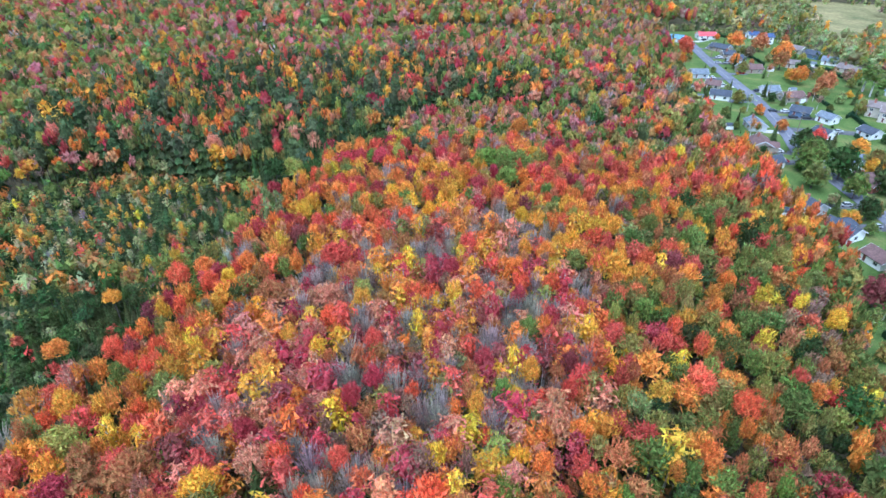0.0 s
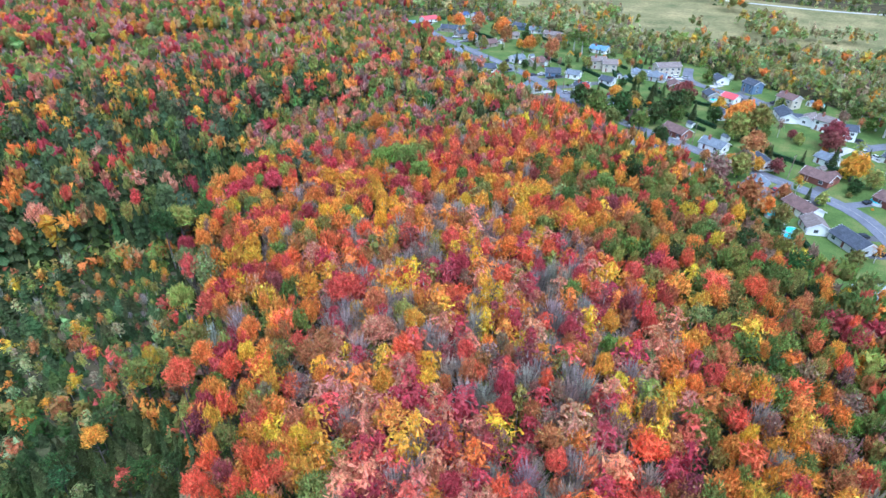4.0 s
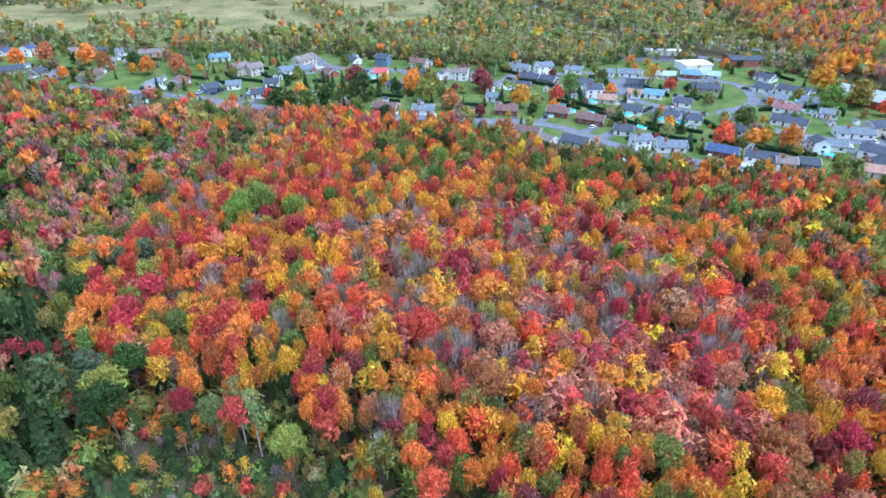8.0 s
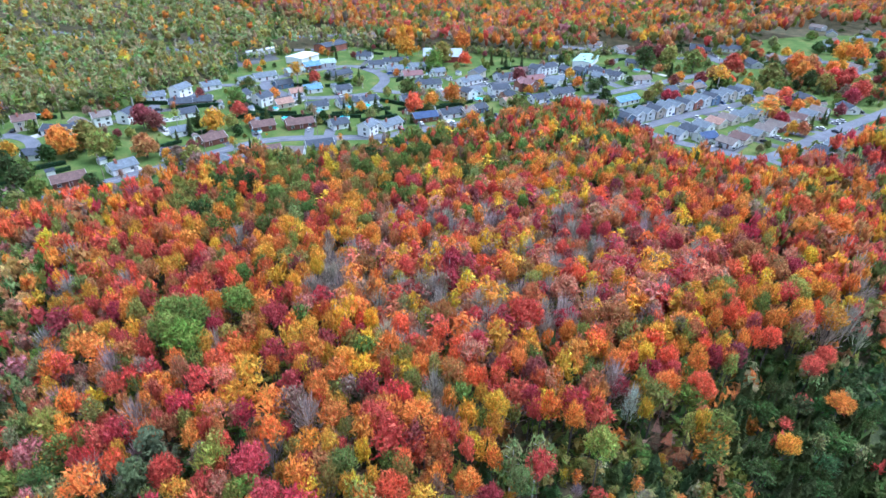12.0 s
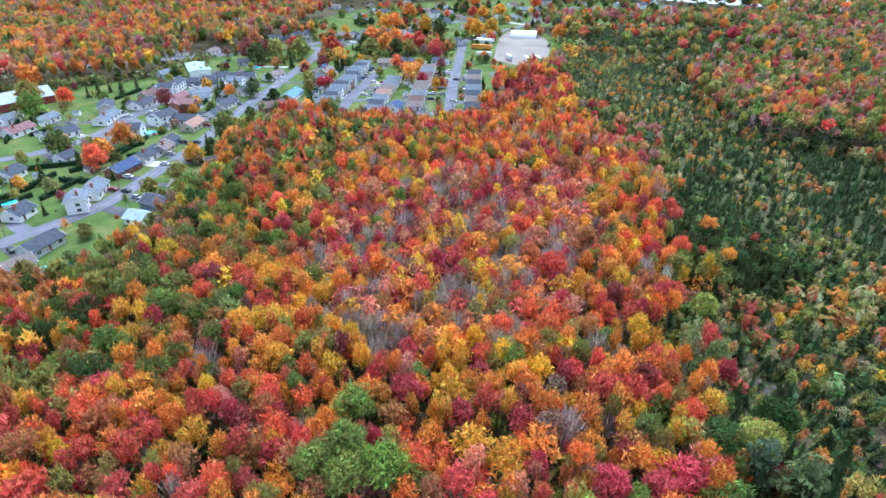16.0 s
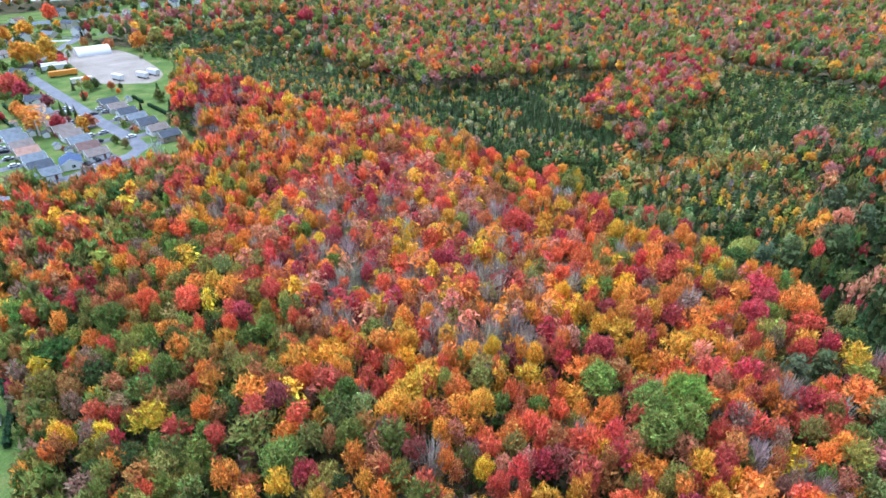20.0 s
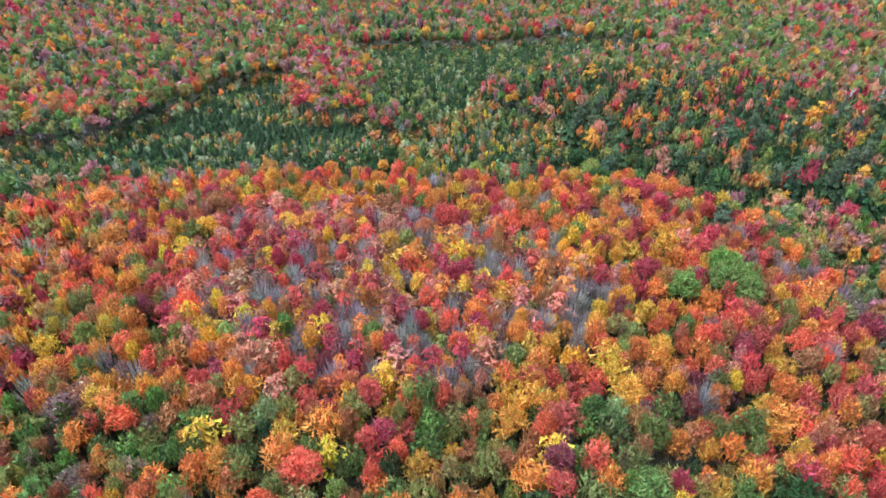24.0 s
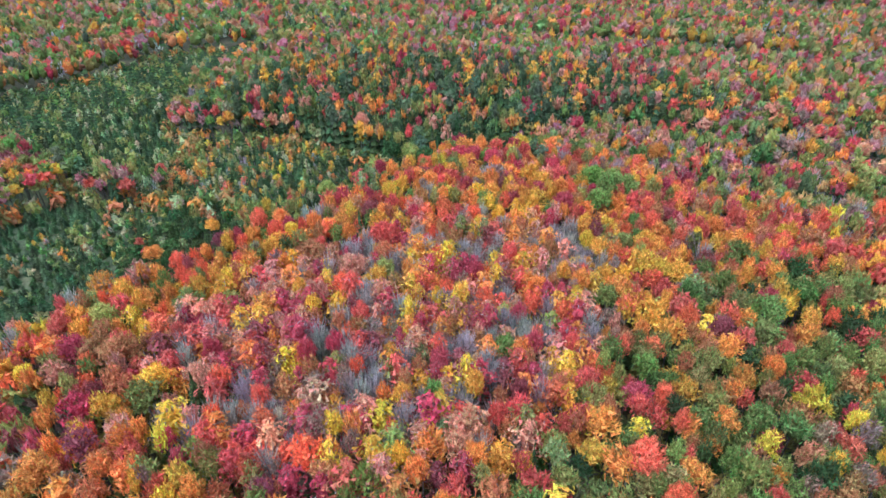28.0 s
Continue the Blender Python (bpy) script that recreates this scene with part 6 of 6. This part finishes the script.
HOUSES_J = [
    (-30.5, -228.1, 163, 12.9, 1, 'grey', 'slate'),
    (-38.0, -235.6, 120, 13.6, 1, 'grey', 'slate'),
    (61.5, -236.8, 137, 15.7, 1, 'grey', 'slate'),
    (107.0, -251.5, 18, 16.4, 1, 'tan', 'slate'),
    (54.2, -265.4, 146, 17.5, 1, 'tan', 'tan'),
    (45.6, -266.9, 114, 18.0, 1, 'grey', 'slate'),
    (94.4, -275.2, 44, 18.0, 1, 'white', 'slate'),
    (34.3, -277.9, 101, 18.0, 1, 'tan', 'slate'),
    (170.5, -279.4, 163, 14.6, 1, 'tan', 'red'),
    (196.4, -287.2, 163, 12.1, 1, 'grey', 'slate'),
    (142.2, -304.1, 163, 10.3, 1, 'grey', 'slate'),
]
HOUSES = HOUSES_A + HOUSES_B + HOUSES_C + HOUSES_D + HOUSES_E + HOUSES_F + HOUSES_G + HOUSES_H + HOUSES_I + HOUSES_J
TAKEN = []
for i, (x, y, ang, L, storeys, wall, roof) in enumerate(HOUSES):
    if line_distance([(56, -48), (35, -155)], x, y) < 9 or line_distance([(15, -110), (28, -50)], x, y) < 7 or line_distance([(-8, -144), (6, -50)], x, y) < 8:
        continue
    house(x, y, ang, L, storeys, wall, roof, chimney=i % 3 == 0, wing=(0, 1, -1, 0, -1, 1, 0)[i % 7])
    TAKEN.append((x, y, ang, L))

# terraces of small gabled houses, gables to the street
TERRACES = [((55.5, -55), (35.5, -155), 14, 2, ["navy", "grey", "grey", "tan", "white", "tan", "grey", "brick", "grey", "navy", "grey", "cream", "grey"], ["slate", "light", "light", "slate", "light", "light"]),
            ((15.3, -118), (27, -56), 7, 1, ["white", "white", "cream", "cream", "white", "grey"], ["light", "light", "tan", "salmon", "light", "slate"]),
            ((-8.3, -148), (4.5, -62), 9, 1, ["white", "tan", "cream", "white", "brick"], ["tan", "light", "brown", "tan", "tan"]),
            ((-37, -130), (-27, -58), 7, 1, ["tan", "grey", "white"], ["slate", "tan", "slate", "light"])]
for (ax, ay), (bx, by), n, storeys, walls, roofs in TERRACES:
    step = math.hypot(bx - ax, by - ay) / (n - 1)
    along = math.degrees(math.atan2(by - ay, bx - ax))
    for i in range(n):
        x, y = ax + (bx - ax) * i / (n - 1), ay + (by - ay) * i / (n - 1)
        house(x, y, along + 90, 9.2, storeys, walls[i % len(walls)], roofs[i % len(roofs)], min(8.6, step * 0.86), "terrace houses")
        TAKEN.append((x, y, along + 90, 11.5))
for i, (x, y) in enumerate(FAR_HOUSES):
    house(x, y, (20, 75, 110, 160)[i % 4], 11.0 + i % 4, 1 + (i % 5 == 0), ("white", "white", "cream", "grey")[i % 4], ("slate", "light", "brown", "slate", "tan")[i % 5], group="far houses")
    TAKEN.append((x, y, 0, 11.0))
TAKEN_XY = np.array([(t[0], t[1]) for t in TAKEN])


def nearest_road(x, y):
    best = (1e9, 0, 0)
    for line in ALL_ROADS[:-2]:
        for (ax, ay), (bx, by) in zip(line, line[1:]):
            dx, dy = bx - ax, by - ay
            u = min(1, max(0, ((x - ax) * dx + (y - ay) * dy) / max(1e-6, dx * dx + dy * dy)))
            d = math.hypot(x - ax - u * dx, y - ay - u * dy)
            if d < best[0]:
                best = (d, ax + u * dx, ay + u * dy)
    return best


# ---- cars ----
def car_meshes(paint):
    prof = [(-0.85, 0.3), (0.85, 0.3), (0.88, 0.75), (0.8, 0.95), (-0.8, 0.95), (-0.88, 0.75)]
    v, f = prism(prof, -2.2, 2.2)
    v = [(x * (0.93 if z < 0.5 or z > 0.9 else 1.0), y * (0.92 if abs(x) > 2 else 1), z) for x, y, z in v]
    rv, rf = prism([(-0.62, 1.42), (0.62, 1.42), (0.6, 1.48), (-0.6, 1.48)], -1.2, 0.65)
    return mesh("body", v + rv, f + [[q + len(v) for q in p] for p in rf], paint)


CAB = mesh("cabin_glass", [(-1.75, -0.78, 0.94), (1.25, -0.78, 0.94), (1.25, 0.78, 0.94), (-1.75, 0.78, 0.94),
                       (-1.2, -0.63, 1.43), (0.65, -0.63, 1.43), (0.65, 0.63, 1.43), (-1.2, 0.63, 1.43)],
           [(0, 1, 5, 4), (1, 2, 6, 5), (2, 3, 7, 6), (3, 0, 4, 7), (4, 5, 6, 7), (3, 2, 1, 0)], GLASS)
wv, wf = tube(0.33, 0.33, -0.11, 0.11, 10)
WHEEL = mesh("wheel", wv, wf, RUBBER)
CAR_BODIES = [car_meshes(p) for p in CAR_PAINTS]
CAR_SAY = ["white", "black", "silver", "blue", "red"]


def car(x, y, ang, k, z=0.1, long=1.0):
    ob = thing("car", pose(x, y, z, 0, 0, ang), CAR_SAY[k] + " car parked in the village", "car", "parked cars")
    body = part("body", CAR_BODIES[k], ob)
    part("cabin_glass", CAB, body, "dark glass windows and windscreen")
    for wx in (-1.35, 1.35):
        for wy in (-0.8, 0.8):
            part("wheel", WHEEL, ob, "", pose(wx, wy, 0.33, 90, 0, 0))


# ---- drives, garden sheds, hedges, pools ----
def hedge_mesh(length, height=1.7):
    n = int(length * 26)
    p = np.stack([rng.uniform(-length / 2, length / 2, n), rng.uniform(-0.6, 0.6, n), np.zeros(n)], 1)
    side = rng.random(n)
    nrm = np.zeros((n, 3))
    top = side < 0.45
    p[top, 2], nrm[top] = height, (0, 0, 1)
    for m, s in ((side >= 0.45) & (side < 0.725), -1), (side >= 0.725, 1):
        p[m, 1], p[m, 2] = 0.6 * s, rng.uniform(0.2, height, m.sum())
        nrm[m] = (0, s, 0.3)
    v, f = sprays(p, nrm + rng.normal(size=(n, 3)) * 0.35, 0.75, 0.7)
    bv, bf = boxes((-length / 2, -0.5, 0, length / 2, 0.5, height - 0.1))
    bf = [t for a, b, c, d in bf for t in ((a, b, c), (a, c, d))]
    return tree_mesh("hedge", [(v, f, tint(n), False), (np.array(bv), np.array(bf), 0.8, False)], LEAF, False)


HEDGES = [hedge_mesh(k) for k in (9.0, 14.0, 20.0)]
SHED_W = mesh("wall", *prism([(-1.3, 0), (1.3, 0), (1.3, 2.0), (0, 2.75), (-1.3, 2.0)], -1.6, 1.6), WALLS["white"])
SHED_R = {k: mesh("roof", *prism([(-1.6, 1.85), (0, 2.78), (1.6, 1.85), (1.6, 1.97), (0, 2.9), (-1.6, 1.97)], -1.8, 1.8), ROOFS[k]) for k in ("light", "slate", "tan", "teal")}
SHED_D = mesh("door", *boxes((1.6, -0.55, 0.05, 1.65, 0.55, 1.8)), WOOD)
rim_v, rim_f = tube(2.6, 2.6, 0, 1.2, 20)
POOL_WALL = mesh("wall", rim_v, rim_f[:-2], WHITE_TRIM)
wat_v, wat_f = tube(2.55, 2.55, 0.9, 1.08, 20)
POOL_WATER = mesh("water", wat_v, wat_f, POOL)


def pool(x, y):
    ob = thing("round_pool", pose(x, y, 0.05), "round above-ground pool with turquoise water", "pool", "garden pools")
    part("wall", POOL_WALL, ob), part("water", POOL_WATER, ob)


def shed(x, y, ang, roof):
    ob = thing("garden_shed", pose(x, y, 0.05, 0, 0, ang), "small white garden shed on a lawn", "shed", "garden sheds")
    part("wall", SHED_W, ob), part("roof", SHED_R[roof], ob), part("door", SHED_D, ob)


def free(x, y, gap=7.5, road=5.0):
    return np.hypot(TAKEN_XY[:, 0] - x, TAKEN_XY[:, 1] - y).min() > gap and nearest_road(x, y)[0] > road


picks = random.Random(11)
for i, (x, y, ang, L) in enumerate(TAKEN):
    d, rx, ry = nearest_road(x, y)
    if d > 70 or d < 7:
        continue
    ux, uy = (x - rx) / d, (y - ry) / d
    side = picks.choice((-1, 1)) * (L * 0.3 + 0.5 if i < len(HOUSES) - 10 else 2.4)
    sx, sy = rx - uy * side, ry + ux * side
    end = max(8.0, min(d - 2.5, d))
    drive = smooth_line([(sx + ux * 2.6, sy + uy * 2.6), (sx + ux * end * 0.5, sy + uy * end * 0.5), (sx + ux * end, sy + uy * end)], 4)
    if d < 45:
        tagged(new("driveway", mesh("driveway", *ribbon(drive, 3.6 + picks.random() * 2.2, 0.1 + 0.002 * (i % 9), 0.06), picks.choice((DRIVE, DRIVE, ASPHALT, CONCRETE)))),
               "asphalt driveway from the street to a house", "driveway", "", "structure")
        heading = math.degrees(math.atan2(uy, ux))
        if picks.random() < 0.8:
            k = picks.choice((0, 0, 1, 1, 2, 2, 3, 4))
            car(sx + ux * end * 0.72, sy + uy * end * 0.72, heading + picks.uniform(-4, 4), k, 0.12)
        if picks.random() < 0.3:
            car(sx + ux * (end * 0.72 - 6), sy + uy * (end * 0.72 - 6), heading + picks.uniform(-4, 4), picks.choice((0, 1, 2)), 0.12)
    bx, by = x + ux * (11 + picks.random() * 4), y + uy * (11 + picks.random() * 4)
    if picks.random() < 0.6 and free(bx, by, 6.0):
        shed(bx - uy * 3, by + ux * 3, ang + picks.choice((0, 90)), picks.choice(("light", "slate", "tan", "light")))
    if picks.random() < 0.75:
        hx, hy = x + ux * 15, y + uy * 15
        if free(hx, hy, 8.0):
            h = new("hedge", HEDGES[picks.randrange(3)])
            h.matrix_world, h.color = pose(hx, hy, 0.04, 0, 0, math.degrees(math.atan2(uy, ux)) + 90), (0.045, 0.085, 0.04, 1)
            tagged(h, "clipped dark green cedar hedge behind a garden", "hedge", "garden hedges")
for x, y in [(126.9, 105.7), (121.5, 95.5), (178, 79.7), (176.5, 70.1), (195.6, 66.7), (264, 161.8), (169.4, 90.7), (198.6, -45.4), (216, -47.8), (158, 46.8),
             (170.5, 35.7), (176.8, 51.1), (166.5, 26.4), (123.9, -83.4), (222.7, 195.8), (109.1, -160.6), (117.2, 93.3), (133.7, -29.1)]:
    pool(x, y)


for (ax, ay), (bx, by) in (((255, 118), (243, 105)), ((233, 107), (221, 84)), ((195, 90), (190, 74)), ((189, 73), (229, 72)), ((234, 96), (227, 84)), ((195, 80), (180, 62)),
                           ((243, 41), (214, 23)), ((114, 111), (117, 99)), ((133, 2), (116, -6)), ((130, 30), (150, 26)), ((148, 60), (172, 58)), ((210, -60), (196, -20)), ((150, 8), (172, 14))):
    h = new("hedge", hedge_mesh(math.hypot(bx - ax, by - ay), 2.0))
    h.matrix_world, h.color = pose((ax + bx) / 2, (ay + by) / 2, 0.04, 0, 0, math.degrees(math.atan2(by - ay, bx - ax))), (0.045, 0.085, 0.04, 1)
    tagged(h, "long clipped dark green cedar hedge between gardens", "hedge", "garden hedges")


# ---- larger buildings ----
def hall(x, y, ang, L, W, h, rise, wall_mat, roof_mat, name, label, category, doors=0):
    ob = thing(name, pose(x, y, 0.06, 0, 0, ang), label, category)
    b = W / 2
    part("wall", mesh("wall", *prism([(-b, 0), (b, 0), (b, h), (0, h + rise - 0.05), (-b, h)], -L / 2, L / 2), wall_mat), ob)
    k = rise / b
    part("roof", mesh("roof", *prism([(-b - 0.5, h - 0.5 * k), (0, h + rise), (b + 0.5, h - 0.5 * k), (b + 0.5, h - 0.5 * k + 0.2), (0, h + rise + 0.2), (-b - 0.5, h - 0.5 * k + 0.2)],
                                     -L / 2 - 0.5, L / 2 + 0.5), roof_mat), ob)
    big = mesh("door", *boxes((-1.6, -0.08, 0, 1.6, -0.02, 3.0)), WHITE_TRIM)
    for i in range(doors):
        part("door", big, ob, "wide pale roller door", pose((i + 0.5) / doors * L - L / 2, -b, 0))
    return ob


METAL_ROOF = plain("ribbed_metal_roof", (0.33, 0.38, 0.41), 0.55, 0.4, 0.0, 0.4)
RED_WOOD = plain("red_barn_boards", (0.3, 0.07, 0.06), 0.8)
WHITE_ROOF = plain("white_membrane_roof", (0.72, 0.73, 0.75), 0.6)
AQUA_ROOF = plain("pale_turquoise_roof", (0.34, 0.5, 0.49), 0.6)
hall(221, -84, 45, 27, 15, 4.2, 4.0, RED_WOOD, METAL_ROOF, "barn", "large barn with grey metal roof and red boards", "barn", 2)
hall(146, -154, 112, 26, 13, 3.6, 0.7, WALLS["white"], AQUA_ROOF, "pavilion", "long low building with pale turquoise roof", "building", 3)
hall(283, -6, 110, 19, 14, 4.2, 0.7, WALLS["white"], WHITE_ROOF, "warehouse", "broad white building with flat white roof", "building", 3)
hall(302, -43, 100, 22, 14, 4.5, 1.5, WALLS["brick"], ROOFS["slate"], "school", "low brick building with dark grey roof", "building", 2)
hall(322, 6, 95, 24, 4, 3.4, 0.6, WALLS["white"], WHITE_ROOF, "long_trailer", "long white trailer on a paved yard", "trailer", 0)
sheet("parking", [(310, 46), (296, 42), (300, 2), (330, -4), (334, 24)], 0.09, DRIVE, "dark paved yard behind the white building", "yard")

# round-roofed shelter
arc = [(7 * math.cos(math.pi * i / 10), 5.5 * math.sin(math.pi * i / 10)) for i in range(11)]
dome = thing("arched_shelter", pose(-96, -262, 0.1, 0, 0, 165), "white arched fabric shelter on the gravel yard", "shelter")
part("cover", mesh("cover", *prism(arc, -11, 11), WHITE_ROOF), dome)
part("door", mesh("door", *boxes((11.0, -2.5, 0, 11.08, 2.5, 3.8)), STEEL), dome)
for (ax, ay), (bx, by), tone, say in (((-52.7, -242.7), (-66.9, -238.4), WHITE_ROOF, "white"), ((-45.7, -217), (-60.8, -212.4), plain("orange_paint", (0.75, 0.3, 0.04), 0.4), "orange and white"),
                                      ((-46, -189.6), (-57, -186.3), WHITE_ROOF, "white"), ((-68, -182), (-68.6, -173), WHITE_ROOF, "white"),
                                      ((-80, -175), (-80.8, -166), WHITE_ROOF, "white"), ((-88, -176), (-88.5, -167), WHITE_ROOF, "white"), ((-50, -236), (-64, -232), WHITE_ROOF, "white")):
    L = math.hypot(bx - ax, by - ay)
    ob = thing("truck_trailer", pose((ax + bx) / 2, (ay + by) / 2, 0.1, 0, 0, math.degrees(math.atan2(by - ay, bx - ax))), say + " truck trailer parked by the yard", "trailer", "parked trailers")
    part("box", mesh("box", *boxes((-L / 2, -1.3, 0.9, L / 2, 1.3, 3.7)), tone), ob)
    for wx in (-L / 2 + 1, -L / 2 + 2.2, L / 2 - 1.4):
        for wy in (-1.1, 1.1):
            part("wheel", WHEEL, ob, "", pose(wx, wy, 0.45, 90, 0, 0) @ Matrix.Diagonal((1.4, 1.4, 1.6, 1)))

# ---- utility poles along the main road ----
POLE = mesh("pole", *tube(0.17, 0.11, 0, 10.5, 7), WOOD)
ARM = mesh("crossarm", *boxes((-1.2, -0.07, 9.5, 1.2, 0.07, 9.65)), WOOD)
INSULATOR = mesh("insulator", *tube(0.06, 0.05, 9.65, 9.85, 6), WHITE_TRIM)
run = 0.0
for (ax, ay), (bx, by) in zip(MAIN_ROAD, MAIN_ROAD[1:]):
    run += math.hypot(bx - ax, by - ay)
    if run > 42:
        run = 0.0
        d = math.atan2(by - ay, bx - ax)
        ob = thing("utility_pole", pose(bx - 4.6 * math.sin(d), by + 4.6 * math.cos(d), 0.03, 0, 0, math.degrees(d) + 90), "tall wooden utility pole beside the road", "utility pole", "utility poles")
        part("pole", POLE, ob)
        arm = part("crossarm", ARM, ob)
        for ix in (-1.05, 0.0, 1.05):
            part("insulator", INSULATOR, arm, "", pose(ix, 0, 0))

# ---- village trees and shrubs ----
for x, y, h, w, s, tone in VILLAGE_TREES:
    if np.hypot(TAKEN_XY[:, 0] - x, TAKEN_XY[:, 1] - y).min() < 3.0:
        continue
    if s == "broad":
        s, h = "lawn", max(4.5, w * 1.15)
    elif s == "spruce":
        w = min(w, 5.8)
        h = max(6.0, w * 1.75)
    plant(x, y, h, w, s, tone, "village trees")
# low shrubs in the gardens
SHRUBS = [tree_mesh("garden_shrub", leaf, LEAF, False) for leaf, _ in PROTO[("lawn", 0)][:3]]
shrubs = 0
for _ in range(1400):
    if shrubs >= 110:
        break
    x, y, _a, L = TAKEN[picks.randrange(len(TAKEN))]
    a, d = picks.uniform(0, 6.28), picks.uniform(5.5, 13)
    x, y = x + d * math.cos(a), y + d * math.sin(a)
    if inside(VILLAGE, x, y) and free(x, y, 5.8, 4.5):
        shrubs += 1
        k = picks.uniform(1.2, 3.0)
        ob = new("garden_shrub", picks.choice(SHRUBS))
        ob.matrix_world = Matrix.Translation((x, y, -0.15 * k)) @ Matrix.Diagonal((k, k, k * 0.9, 1))
        ob.color = (*vary(picks.choice(("dark_green", "dark_green", "green", "olive", "brown", "rust", "gold"))), 1)
        tagged(ob, "low rounded shrub in a garden", "shrub", "garden shrubs")
tones = ["dark_green", "dark_green", "green", "green", "green", "aspen", "olive", "olive", "olive", "rust", "brown", "orange", "gold", "maroon"]
more = []
for _ in range(5000):
    x, y = picks.uniform(-110, 310), picks.uniform(-300, 450)
    if not inside(VILLAGE, x, y) or inside(LOT, x, y) or line_distance(FOREST_EDGE, x, y) < 4 or not free(x, y, 7.2, 5.2):
        continue
    if noise.noise(Vector((x * 0.03, y * 0.03, 8.1))) < 0.0 and picks.random() < 0.75:
        continue
    if len(more) > 190:
        break
    s = picks.choice(("lawn", "lawn", "lawn", "spruce", "slender"))
    tone = "dark_green" if s == "spruce" else picks.choice(tones)
    w = picks.uniform(2.2, 7.0) if s == "lawn" else picks.uniform(2.2, 4.5)
    if s == "lawn" and single_count[s] >= 298:
        more.append((x, y, w * 1.2, w, tone))
    else:
        plant(x, y, w * (1.2 if s == "lawn" else 2.1), w, s, tone, "village trees")
# the other garden trees, and those of the town by the river
for _ in range(900):
    x, y = picks.uniform(-350, 130), picks.uniform(-490, -150)
    if (inside(TOWN, x, y) or inside(VILLAGE, x, y)) and not inside(LOT, x, y) and not (x < -40 and -215 < y < -110) and free(x, y, 8, 6) and noise.noise(Vector((x * 0.02, y * 0.02, 1.7))) > -0.22:
        w = picks.uniform(4, 8.5)
        more.append((x, y, w * 1.15, w, picks.choice(tones + ["red", "scarlet", "rust", "dark_green", "dark_green", "green"])))
V, F, C, k = [], [], [], 0
for x, y, h, w, tone in more:
    v, f, sh, _ = joined(PROTO[("lawn", 1)][picks.randrange(6)][0])
    a, q = picks.uniform(0, 6.28), w / WIDTH["lawn"]
    V.append(np.stack([(v[:, 0] * math.cos(a) - v[:, 1] * math.sin(a)) * q + x, (v[:, 0] * math.sin(a) + v[:, 1] * math.cos(a)) * q + y, v[:, 2] * h - 0.05 * h], 1))
    F.append(f + k), C.append(vary(tone)[None, :] * sh)
    k += len(v)
tagged(new("garden_trees", big_mesh("garden_trees", np.concatenate(V), np.concatenate(F), np.concatenate(C))), "green and autumn-coloured trees in the gardens", "trees", "", "stuff")
